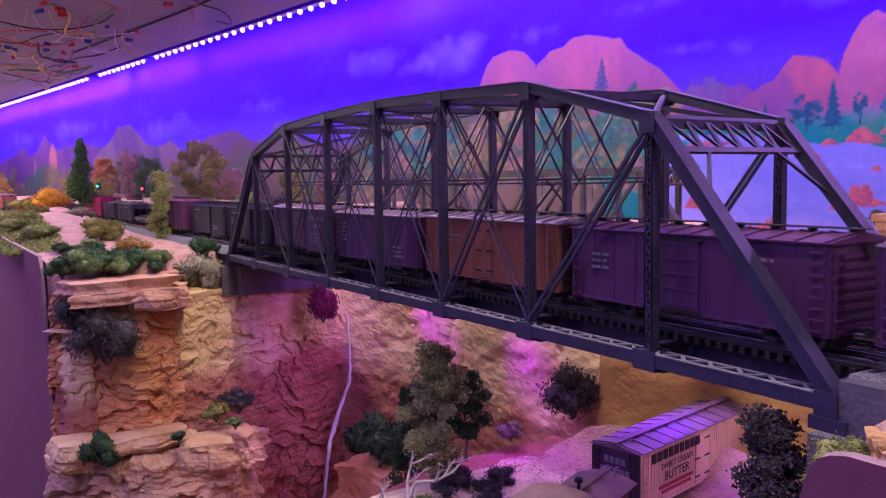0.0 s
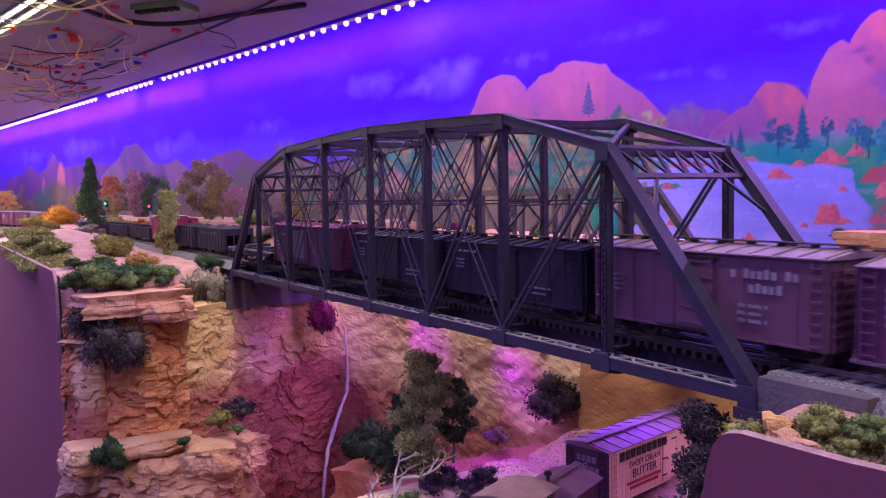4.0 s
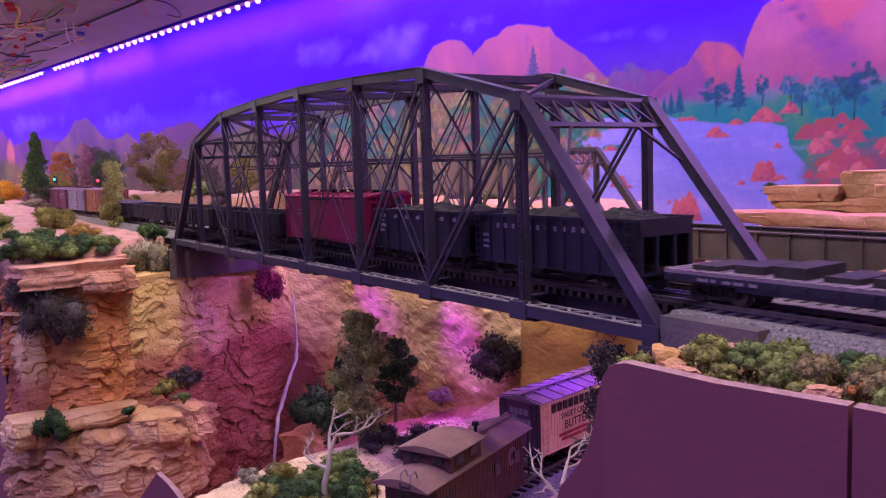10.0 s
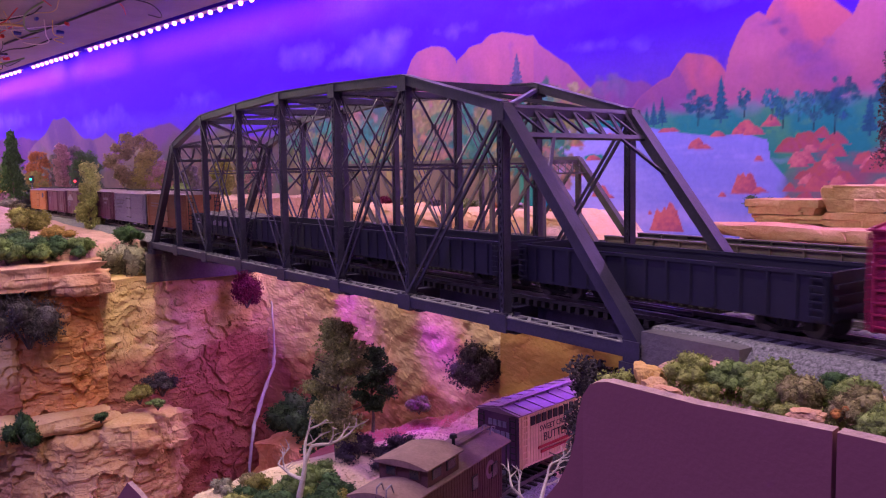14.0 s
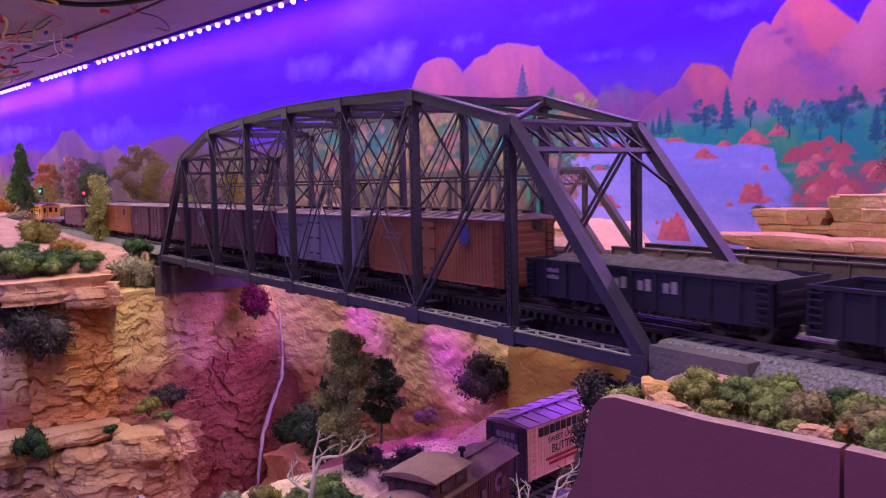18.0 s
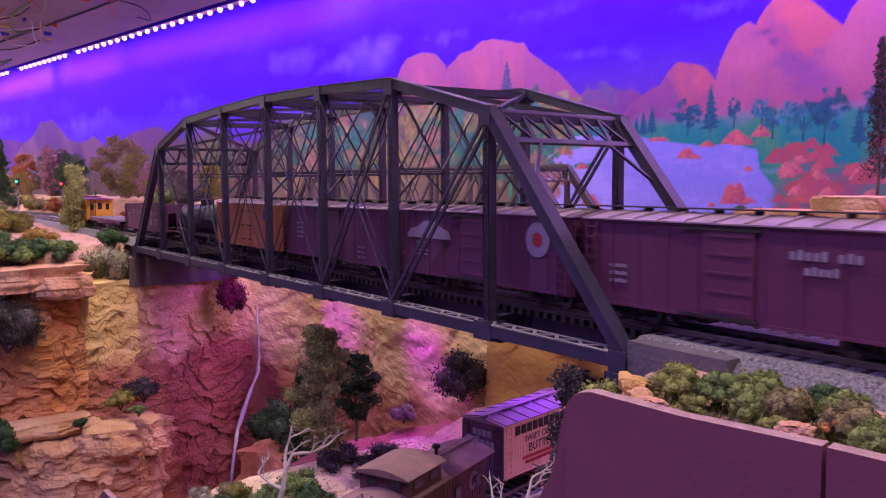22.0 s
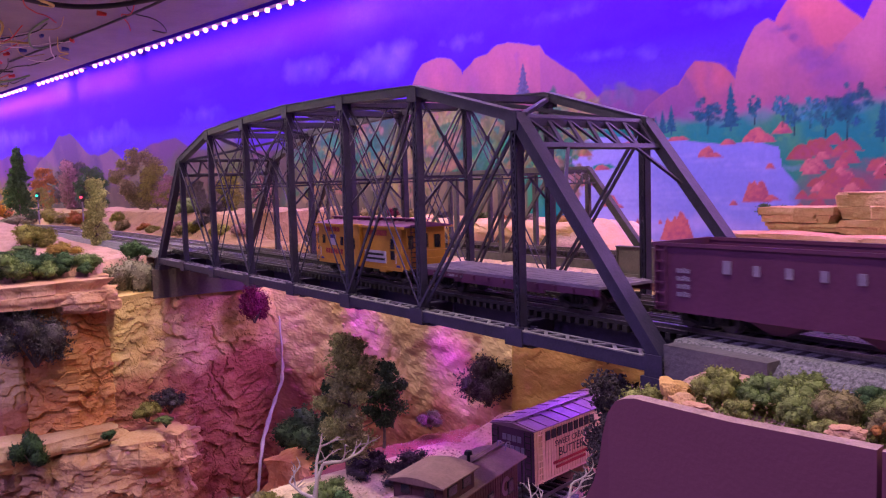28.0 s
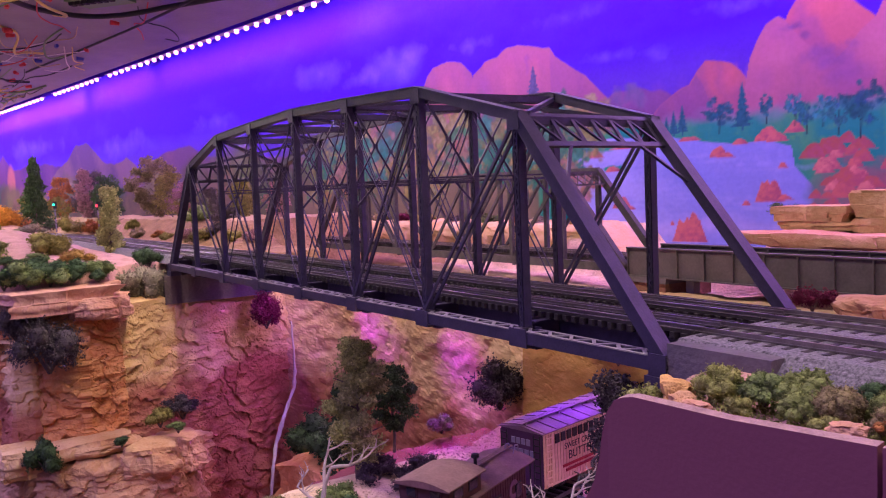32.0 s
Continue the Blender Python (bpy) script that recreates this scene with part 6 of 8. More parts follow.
c = house_car("refrigerator_car", -2.133, 0.142, 0.0437, ORANGE, ROOFMETAL, "orange wooden refrigerator car with blue shield and ribbed ends", "wood", "reefer", T(0.142, 0.12, 0.033, 2, 0.028, 0.0007))
part("emblem", one(box, 0.104, 0.113, -HALF - 0.0006, -HALF - 0.0001, 0.030, 0.0405), BLUE, c)
c = house_car("refrigerator_car", -2.285, 0.140, 0.0425, GREYCAR, ROOFMETAL, "pale grey refrigerator car with black door hinges", "wood", "reefer")
for k in range(3):
    part("lettering", one(box, 0.012, 0.048 - 0.008 * k, -HALF - 0.0005, -HALF - 0.0001, 0.0335 - 0.0045 * k, 0.0352 - 0.0045 * k), FADED, c)
house_car("boxcar", -2.445, 0.146, 0.0437, MAROON, ROOFMETAL, "maroon boxcar with white script herald", bars=((0.094, 0.033, 0.030, 0.0034), (0.100, 0.028, 0.018, 0.0030)) + T(0.146, 0.10, 0.024, 3, 0.012))
c = house_car("boxcar", -2.595, 0.140, 0.0437, MAROON, ROOFMETAL, "maroon boxcar with a white ring herald and automobile emblem", bars=T(0.140, 0.12, 0.0255, 4, 0.014, 0.0012, 0.0022))
part("herald_ring", one(disc, 0.119, 0.0325, 0.0036, 0.0082, -HALF - 0.0006), WHITE, c, "white ring")
part("herald_centre", one(disc, 0.119, 0.0325, 0.0, 0.0034, -HALF - 0.0006), DARKRED, c, "red disc")
bm = bmesh.new()
tops = ((0.008, 0.0305), (0.012, 0.0335), (0.019, 0.0350), (0.025, 0.0380), (0.034, 0.0385), (0.041, 0.0350), (0.048, 0.0330), (0.050, 0.0300))
vs = [bm.verts.new((x, -HALF - 0.0006, z)) for x, z in ((0.008, 0.0285),) + tops + ((0.050, 0.0285),)]
bm.faces.new(vs)
part("automobile_emblem", bm, WHITE, c, "white painted automobile shape")
house_car("boxcar", -2.751, 0.142, 0.0430, MAROON, ROOFMETAL, "maroon boxcar with a small white emblem", bars=((0.070, 0.031, 0.006, 0.006),) + T(0.142, 0.12, 0.030, 4, 0.012) + T(0.142, 0.74, 0.018, 3, 0.010))
c = house_car("refrigerator_car", -2.894, 0.132, 0.0425, TANCAR, ROOFMETAL, "brown-orange wooden refrigerator car with blue emblem", "wood", "reefer", T(0.132, 0.70, 0.030, 1, 0.012, 0.001))
part("emblem", one(box, 0.100, 0.108, -HALF - 0.0006, -HALF - 0.0001, 0.030, 0.038), BLUE, c)
tank_car("tank_car", -3.031, 0.126, BLACK, "black single-dome tank car with bands")
open_car("hopper_car", -3.194, 0.150, 0.0360, MAROON, "maroon covered-side hopper car with large white letters", 0, "hopper", None,
         tuple((0.034 + 0.0132 * k, 0.0250, 0.0072, 0.0062 if k in (0, 5) else 0.0048) for k in range(7)) + ((0.098, 0.0145, 0.008, 0.008), (0.114, 0.0145, 0.009, 0.0028), (0.114, 0.0190, 0.009, 0.0022)) + T(0.150, 0.08, 0.024, 4, 0.008, 0.0020))
flat_car("flat_car", -3.376, 0.150, MAROON, "maroon flat car with an empty grey plank deck")
yellow_caboose(-3.514)
# ---- stock standing on the lower track ----
LOWER_Z = -0.1335


def lower_line(s):
    """Plan of the lower track: a gentle left-hand curve passing under the bridge."""
    a = math.radians(121 - 30 * s / 0.42)
    return a


def lower_points():
    pts, p = [], Vector((0.252, -0.115, 0))
    for k in range(61):
        s = 0.48 * k / 60
        pts.append((p.copy(), lower_line(s)))
        a = lower_line(s)
        p = p + Vector((math.cos(a), math.sin(a), 0)) * (0.48 / 60)
    return pts


def build_lower_track():
    t = thing("lower_track", "weathered model track curving along the canyon bench", "track")
    pts = lower_points()
    bm = bmesh.new()
    rows = []
    for p, a in pts:
        n = Vector((-math.sin(a), math.cos(a), 0))
        rows.append([bm.verts.new((*(p + n * o).xy, LOWER_Z + h + 0.0005 * fbm(p.x * 99, o * 60))) for o, h in ((-0.032, -0.012), (-0.021, -0.0036), (0.021, -0.0036), (0.032, -0.012))])
    for a, b in zip(rows, rows[1:]):
        for i in range(3):
            bm.faces.new((a[i], b[i], b[i + 1], a[i + 1]))
    part("ballast", bm, BALLAST, t)
    for s in (-1, 1):
        bm = bmesh.new()
        rings = []
        for p, a in pts:
            n = Vector((-math.sin(a), math.cos(a), 0))
            rings.append([bm.verts.new((*(p + n * (s * 0.00855 + o)).xy, LOWER_Z + h)) for o, h in ((-0.0006, -0.0021), (-0.0006, 0.0), (0.0006, 0.0), (0.0006, -0.0021))])
        for p, q in zip(rings, rings[1:]):
            for i in range(4):
                bm.faces.new((p[i], q[i], q[(i + 1) % 4], p[(i + 1) % 4]))
        part("rail", bm, RAIL, t)
    tie = mesh_of("tie", one(box, -0.0148, 0.0148, -0.0012, 0.0012, -0.0042, -0.0022), TIE)
    for p, a in pts:
        share("tie", tie, t, (p.x, p.y, LOWER_Z), (0, 0, a + math.pi / 2))


build_lower_track()
BUTTERSIDE = paint("pale_yellow_reefer_side", (0.78, 0.54, 0.34))
BUTTERROOF = mat("violet_brown_metal_roof", (0.24, 0.13, 0.20), 0.45, 0.25, 70, 0.1)
butter = thing("refrigerator_car", "pale yellow butter refrigerator car with brown ends on the lower track", "freight car", pose(0.155, 0.0805, LOWER_Z, 0, 0, 101.5))
house_car("refrigerator_car", None, 0.142, 0.0437, BUTTERSIDE, BUTTERROOF, "", "wood", "reefer", end_ribs=0, parent=butter, walkway=BUTTERROOF)
for ob in butter.children:
    if ob.name.startswith("car_end"):
        ob.data.materials.clear()
        ob.data.materials.append(PLUM)


def words(text, size, m, parent, material, name="lettering"):
    cu = bpy.data.curves.new(name, "FONT")
    cu.body, cu.size, cu.extrude, cu.align_x = text, size, 0.0001, "CENTER"
    cu.materials.append(material)
    ob = new(name, cu)
    ob.parent = parent
    ob.matrix_basis = m
    return ob


for text, x, z, h in (("SWEET CREAM", 0.040, 0.0290, 0.0056), ("BUTTER", 0.040, 0.0215, 0.0082)):
    words(text, h, pose(x, -HALF - 0.0009, z, 90, 0, 0), butter, GRIME)
for k in range(9):
    part("lettering", one(box, 0.012 + 0.0064 * k, 0.0165 + 0.0064 * k, -HALF - 0.0008, -HALF - 0.0002, 0.0352, 0.0412), GRIME, butter)
for k, w in enumerate((0.040, 0.034)):
    part("lettering", one(box, 0.040 - w / 2, 0.040 + w / 2, -HALF - 0.0008, -HALF - 0.0002, 0.0170 - 0.0034 * k, 0.0188 - 0.0034 * k), DARKRED, butter)
for k in range(4):
    part("lettering", one(box, -0.0009, -0.0003, 0.001 - 0.0042 * k + 0.0042, 0.004 - 0.0042 * k + 0.0042, 0.0345, 0.0385), WHITE, butter)
for k in range(5):
    part("lettering", one(box, -0.0009, -0.0003, 0.0010 - 0.0046 * k + 0.0068, 0.0044 - 0.0046 * k + 0.0068, 0.0270, 0.0315), WHITE, butter)


def brown_caboose():
    c = thing("caboose", "dusty brown cupola caboose standing on the lower track", "caboose", pose(0.2275, -0.058, LOWER_Z, 0, 0, 113.7))
    L, z0, e = 0.118, 0.0078, 0.0400
    DUST = mat("dusty_brown_caboose_paint", (0.090, 0.036, 0.042), 0.75, 0.25, 60, 0.15)
    TAR = mat("dusty_tarred_roof", (0.20, 0.11, 0.105), 0.8, 0.25, 70, 0.15)
    x0, x1 = 0.010, L - 0.010
    part("body", one(box, x0, x1, -0.0165, 0.0165, z0, e), DUST, c)
    rib = mesh_of("side_board", one(box, -0.0006, 0.0006, -0.0168, 0.0168, z0, e - 0.0005), DUST)
    for k in range(34):
        share("side_board", rib, c, (x0 + (x1 - x0) * (k + 0.5) / 34, 0, 0))

    def curved_roof(name, a, b, half, z, rise, m):
        bm = bmesh.new()
        n = 10
        prof = [(-half + 2 * half * i / n, z + rise * math.sin(math.pi * i / n)) for i in range(n + 1)]
        prof += [(half, z - 0.0007), (-half, z - 0.0007)]
        ends = [[bm.verts.new((x, y, q)) for y, q in prof] for x in (a, b)]
        k = len(prof)
        for i in range(k):
            bm.faces.new((ends[0][i], ends[0][(i + 1) % k], ends[1][(i + 1) % k], ends[1][i]))
        bm.faces.new(ends[0][::-1])
        bm.faces.new(ends[1])
        return part(name, bm, m, c)

    curved_roof("roof", 0.0, L, 0.0180, e, 0.0042, TAR)
    cx0, cx1 = 0.026, 0.058
    part("cupola", one(box, cx0, cx1, -0.0155, 0.0155, e + 0.001, 0.0515), DUST, c)
    curved_roof("cupola_roof", cx0 - 0.003, cx1 + 0.003, 0.0175, 0.0515, 0.0030, TAR)
    for s in (-1, 1):
        for x in (cx0 + 0.004, cx0 + 0.019):
            window_on(c, x, 0.0440, 0.009, 0.0058, 0.0155, s)
        for x in (0.018, 0.070, 0.094):
            window_on(c, x, 0.024, 0.007, 0.0085, 0.0168, s)
    for y in (-0.011, 0.004):
        w = part("cupola_window", one(box, cx0 - 0.0006, cx0, y, y + 0.007, 0.0440, 0.0498), DUST, c)
        part("pane", one(box, cx0 - 0.0009, cx0 - 0.0004, y + 0.0007, y + 0.0063, 0.0446, 0.0492), GLASS, w)
    for x, s in ((x0, -1), (x1, 1)):
        part("platform", one(box, *sorted((x, x + s * 0.010)), -0.0160, 0.0160, 0.0088, 0.0102), GRIME, c)
        for y in (-0.0150, 0.0150):
            part("railing_post", one(tube, (x + s * 0.0090, y, 0.010), (x + s * 0.0090, y, e), 0.0005, n=6), GRIME, c)
        part("railing", one(tube, (x + s * 0.0090, -0.015, 0.0210), (x + s * 0.0090, 0.015, 0.0210), 0.0004, n=6), GRIME, c)
        part("end_ladder", ladder_at(ladder_mesh(0.033, 0.006, 9), x + s * 0.0100, -0.004, 0.0100, math.pi / 2 * s), GRIME, c)
        for y in (-0.007, -0.001):
            bm = bmesh.new()
            q = [Vector((x + s * 0.0100, y, 0.040)), Vector((x + s * 0.0090, y, 0.0475)), Vector((x + s * 0.0050, y, 0.0485)), Vector((x + s * 0.0030, y, 0.044))]
            for a, b in zip(q, q[1:]):
                tube(bm, a, b, 0.0004, n=6)
            part("grab_iron", bm, PLANKS, c)
    part("smoke_jack", one(tube, (0.072, -0.004, e + 0.003), (0.072, -0.004, e + 0.014), 0.0010, n=10), GRIME, c)
    part("jack_cap", one(tube, (0.072, -0.004, e + 0.0130), (0.072, -0.004, e + 0.0150), 0.0024, 0.0020, 10), GRIME, c)
    part("herald_ring", one(disc, 0.092, 0.030, 0.0028, 0.0055, -0.0172), MAUVE, c, "faded ring herald")
    for s in (-1, 0, 1):
        part("running_board", one(box, cx1 + 0.004, L + 0.002, s * 0.0017 - 0.0007, s * 0.0017 + 0.0007, e + 0.0056, e + 0.0061), TAR, c)
    running_gear(c, L, 0.024)


brown_caboose()

# ---- rear truss and plate girders ----
REAR_Y0, REAR_Y1, REAR_RAIL = 0.284, 0.332, 0.0040


def rear_truss():
    b = thing("rear_truss_bridge", "weathered grey flat-topped truss bridge on the rear line", "bridge")
    n, p, x1, zb, zt = 8, 0.080, 0.054, -0.006, 0.082
    for y in (REAR_Y0, REAR_Y1):
        lo = [Vector((x1 - p * k, y, zb)) for k in range(n + 1)]
        hi = [Vector((x1 - p * k, y, zt)) for k in range(n + 1)]
        for k in range(n):
            part("bottom_chord", one(beam, lo[k], lo[k + 1], 0.005, 0.008), STEEL_GREY, b)
            if 0 < k < n - 1:
                part("top_chord", one(beam, hi[k], hi[k + 1], 0.006, 0.007), STEEL_GREY, b)
        for a, c in ((lo[0], hi[1]), (lo[n], hi[n - 1])):
            part("end_post", one(beam, a, c, 0.006, 0.007), STEEL_GREY, b)
        for k in range(1, n):
            part("vertical_post", one(beam, lo[k], hi[k], 0.004, 0.005, (1, 0, 0)), STEEL_GREY, b)
            if k < n // 2:
                part("diagonal_bar", one(beam, hi[k], lo[k + 1], 0.002, 0.0035), STEEL_GREY, b)
                part("diagonal_bar", one(beam, hi[n - k], lo[n - k - 1], 0.002, 0.0035), STEEL_GREY, b)
    for k in range(1, n):
        x = x1 - p * k
        part("sway_strut", one(beam, (x, REAR_Y0, zt - 0.002), (x, REAR_Y1, zt - 0.002), 0.003, 0.004), STEEL_GREY, b)
        if k < n - 1:
            part("top_lateral", one(beam, (x, REAR_Y0, zt), (x - p, REAR_Y1, zt), 0.0016, 0.0012), STEEL_GREY, b)
            part("top_lateral", one(beam, (x, REAR_Y1, zt), (x - p, REAR_Y0, zt), 0.0016, 0.0012), STEEL_GREY, b)
    for s in (0, 1):
        top = Vector((x1 - p if s == 0 else x1 - p * (n - 1), 0, zt))
        bot = Vector((x1 if s == 0 else x1 - p * n, 0, zb))
        d = (bot - top).normalized()
        for f in (0.002, 0.018):
            part("portal_strut", one(beam, top + d * f + Vector((0, REAR_Y0, 0)), top + d * f + Vector((0, REAR_Y1, 0)), 0.002, 0.0016), STEEL_GREY, b)
        for k in range(5):
            ya, yb = REAR_Y0 + (REAR_Y1 - REAR_Y0) * k / 5, REAR_Y0 + (REAR_Y1 - REAR_Y0) * (k + 1) / 5
            part("portal_lace", one(beam, top + d * 0.002 + Vector((0, ya, 0)), top + d * 0.018 + Vector((0, yb, 0)), 0.0012, 0.001), STEEL_GREY, b)
            part("portal_lace", one(beam, top + d * 0.002 + Vector((0, yb, 0)), top + d * 0.018 + Vector((0, ya, 0)), 0.0012, 0.001), STEEL_GREY, b)
    for y in (0.304, 0.322):
        part("stringer", one(box, x1 - p * n, x1, y - 0.001, y + 0.001, -0.010, -0.0015), STEEL_GREY, b)
    for k in range(n + 1):
        part("floor_beam", one(box, x1 - p * k - 0.001, x1 - p * k + 0.001, REAR_Y0, REAR_Y1, -0.012, -0.003), STEEL_GREY, b)
    tie = mesh_of("bridge_tie", one(box, -0.0014, 0.0014, -0.0165, 0.0165, -0.0050, -0.0021), TIE)
    for k in range(106):
        share("bridge_tie", tie, b, (x1 - 0.003 - 0.634 * k / 105, 0.313, REAR_RAIL))


rear_truss()
GIRDER = mat("olive_grey_girder_paint", (0.095, 0.082, 0.088), 0.55, 0.25, 60, 0.1)


def plate_girder(x0, x1, label):
    g = thing("plate_girder_bridge", label, "bridge", group="rear plate girders")
    for y, s in ((REAR_Y0 + 0.002, -1), (REAR_Y1 - 0.002, 1)):
        part("web", one(box, x0, x1, y - 0.0006, y + 0.0006, -0.0120, 0.0120), GIRDER, g)
        for z in (-0.0122, 0.0122):
            part("flange", one(box, x0, x1, y - 0.0030, y + 0.0030, z - 0.0005, z + 0.0005), GIRDER, g)
        st = mesh_of("stiffener", one(box, -0.0005, 0.0005, y - 0.0024, y + 0.0024, -0.0118, 0.0118), GIRDER)
        n = 9
        for k in range(n + 1):
            share("stiffener", st, g, (x0 + 0.0006 + (x1 - x0 - 0.0012) * k / n, 0, 0))
    part("deck", one(box, x0, x1, REAR_Y0 + 0.003, REAR_Y1 - 0.003, -0.004, -0.0015), STEEL, g)
    tie = mesh_of("bridge_tie", one(box, -0.0014, 0.0014, -0.0165, 0.0165, -0.0050, -0.0021), TIE)
    for k in range(int((x1 - x0) / 0.0064)):
        share("bridge_tie", tie, g, (x0 + 0.0032 + 0.0064 * k, 0.313, REAR_RAIL))


plate_girder(0.0565, 0.305, "olive-grey riveted plate girder span on the rear line")
plate_girder(0.308, 0.545, "olive-grey riveted plate girder span nearing the canyon rim")
t = thing("rear_track", "single rear track crossing the far bridges", "track")
for s in (-1, 1):
    bm = bmesh.new()
    rail_section(bm, -1.6, 0.9, 0.313 + s * 0.00855, REAR_RAIL - 0.0021, 0.0021)
    part("rail", bm, RAIL, t)
PIERBROWN = mat("brown_stained_pier", (0.22, 0.10, 0.07), 0.85, 0.3, 60, 0.3)
for x0, x1 in ((0.050, 0.098), (0.290, 0.322)):
    pr = thing("bridge_pier", "brown stained masonry pier under the rear spans", "pier", group="rear piers")
    part("shaft", one(box, x0, x1, 0.286, 0.345, -0.22, -0.0175), PIERBROWN, pr)
    part("cap", one(box, x0 - 0.003, x1 + 0.003, 0.283, 0.348, -0.0175, -0.0127), CONCRETE, pr)
bm = bmesh.new()
box(bm, 0.108, 0.116, 0.30, 0.308, -0.2, -0.0127)
tagged(part("support_post", bm, CEIL), "white painted wooden post under the rear girder", "post")

# ---- rocks ----


def rock(name, at, size, material, label, seed, beds=90.0, amp=0.10, rz=0.0, cuts=9, round_=0.35, group=""):
    """A broken block: a rounded cube pushed in along beds and joints."""
    bm = bmesh.new()
    bmesh.ops.create_cube(bm, size=2.0)
    bmesh.ops.subdivide_edges(bm, edges=bm.edges[:], cuts=cuts, use_grid_fill=True)
    sx, sy, sz = (q / 2 for q in size)
    for v in bm.verts:
        c = v.co.copy()
        r = c.normalized() * 1.25
        c = c.lerp(r, round_)
        w = Vector((c.x * sx, c.y * sy, c.z * sz))
        q = 2.2 / max(size)
        k = fbm(w.x * q + seed, w.y * q, w.z * q, 5)
        bed = noise.noise(Vector((seed, w.x * 6, w.z * beds)))
        cell = noise.cell(Vector((w.x * q * 1.4 + seed, w.y * q * 1.4, w.z * q * 2.5)))
        f = 1 + amp * (1.2 * k + (0.8 if size[2] < 0.3 * max(size) else 0.3) * bed + 0.5 * cell)
        v.co = Vector((w.x * f, w.y * f, w.z * (1 + amp * 0.6 * k)))
    ob = part(name, bm, material)
    ob.matrix_basis = pose(*at, 0, 0, rz)
    return tagged(ob, label, "rock", group)


rock("rock_ledge", (-0.322, -0.120, -0.024), (0.055, 0.112, 0.024), PINK, "overhanging pale pink bedded sandstone ledge", 1.3, 130, 0.20, 4, 34, 0.22)
rock("rock_ledge", (-0.316, -0.085, -0.034), (0.045, 0.050, 0.022), PINK, "lower bed of the pale pink sandstone ledge", 2.3, 130, 0.22, -6, 30, 0.25)
rock("boulder", (-0.272, -0.055, -0.186), (0.045, 0.050, 0.030), CREAM, "cream and orange boulder at the canyon foot", 5.9, 120, 0.24, -15, 24, 0.45, "canyon boulders")
rock("boulder", (-0.288, -0.018, -0.190), (0.050, 0.040, 0.035), PINK, "pink rock step at the canyon foot", 6.7, 120, 0.24, 35, 24, 0.45, "canyon boulders")
rock("boulder", (-0.300, -0.105, -0.170), (0.040, 0.085, 0.016), CREAM, "smooth cream-tan bedded rock shelf", 7.2, 140, 0.22, 8, 30, 0.55, "canyon boulders")
rock("boulder", (-0.185, 0.085, -0.235), (0.075, 0.060, 0.080), RED, "red-brown rounded rock mound below the fall", 14.2, 60, 0.2, 20, 24, 0.6, "canyon boulders")
rock("boulder", (-0.322, -0.168, -0.178), (0.050, 0.040, 0.030), TAN, "yellow-tan boulder by the fascia", 8.8, 120, 0.2, 8, 24, 0.45, "canyon boulders")
rock("boulder", (0.398, -0.050, -0.006), (0.0075, 0.0090, 0.022), OCHREROCK, "orange-tan upright rock at the bridge end", 19.5, 200, 0.55, 30, 26, 0.35)
rock("boulder", (0.404, -0.052, -0.004), (0.0070, 0.0080, 0.013), CREAM, "orange-tan broken rock beside the upright one", 23.1, 200, 0.55, 70, 22, 0.35)
rock("boulder", (0.414, -0.060, 0.003), (0.007, 0.005, 0.004), PINK, "small pale rock lying in the grass", 10.5, 200, 0.35, 8, 12, 0.6)
rock("boulder", (0.458, -0.057, 0.0055), (0.007, 0.005, 0.004), PINK, "small pale rock lying in the grass", 11.5, 200, 0.35, 30, 12, 0.6)
rock("boulder", (0.372, 0.134, -0.002), (0.040, 0.022, 0.024), PINK, "pink jagged rock beside the far track", 12.5, 60, 0.45, 15, 18, 0.6)
for k, (x, y, z, sx, sy, sz, r) in enumerate(((0.172, 0.388, 0.0375, 0.066, 0.034, 0.0130, 1), (0.178, 0.392, 0.0275, 0.070, 0.034, 0.0065, -2), (0.236, 0.392, 0.0450, 0.052, 0.036, 0.0220, 3), (0.243, 0.390, 0.0285, 0.062, 0.036, 0.0110, -1),
                                              (0.292, 0.396, 0.036, 0.046, 0.036, 0.024, 4), (0.300, 0.400, 0.056, 0.040, 0.034, 0.016, -5), (0.350, 0.398, 0.044, 0.050, 0.040, 0.030, 0), (0.40, 0.40, 0.048, 0.05, 0.04, 0.034, 5))):
    rock("stacked_rock", (x, y, z), (sx, sy, sz), CREAM, "flat cream-pink sandstone block stacked on the far bank", 20.0 + k, 60, 0.13, r, 22, 0.10, "stacked sandstone blocks")
rock("boulder", (0.205, 0.366, 0.012), (0.135, 0.024, 0.022), PINK, "rough pink rock bank behind the girder", 30.2, 60, 0.35, 2, 26, 0.55)

# ---- waterfall ----
WATER = mat("milky_resin_water", (0.56, 0.52, 0.46), 0.2, 0.12, 160, 0.3, spec=0.5)


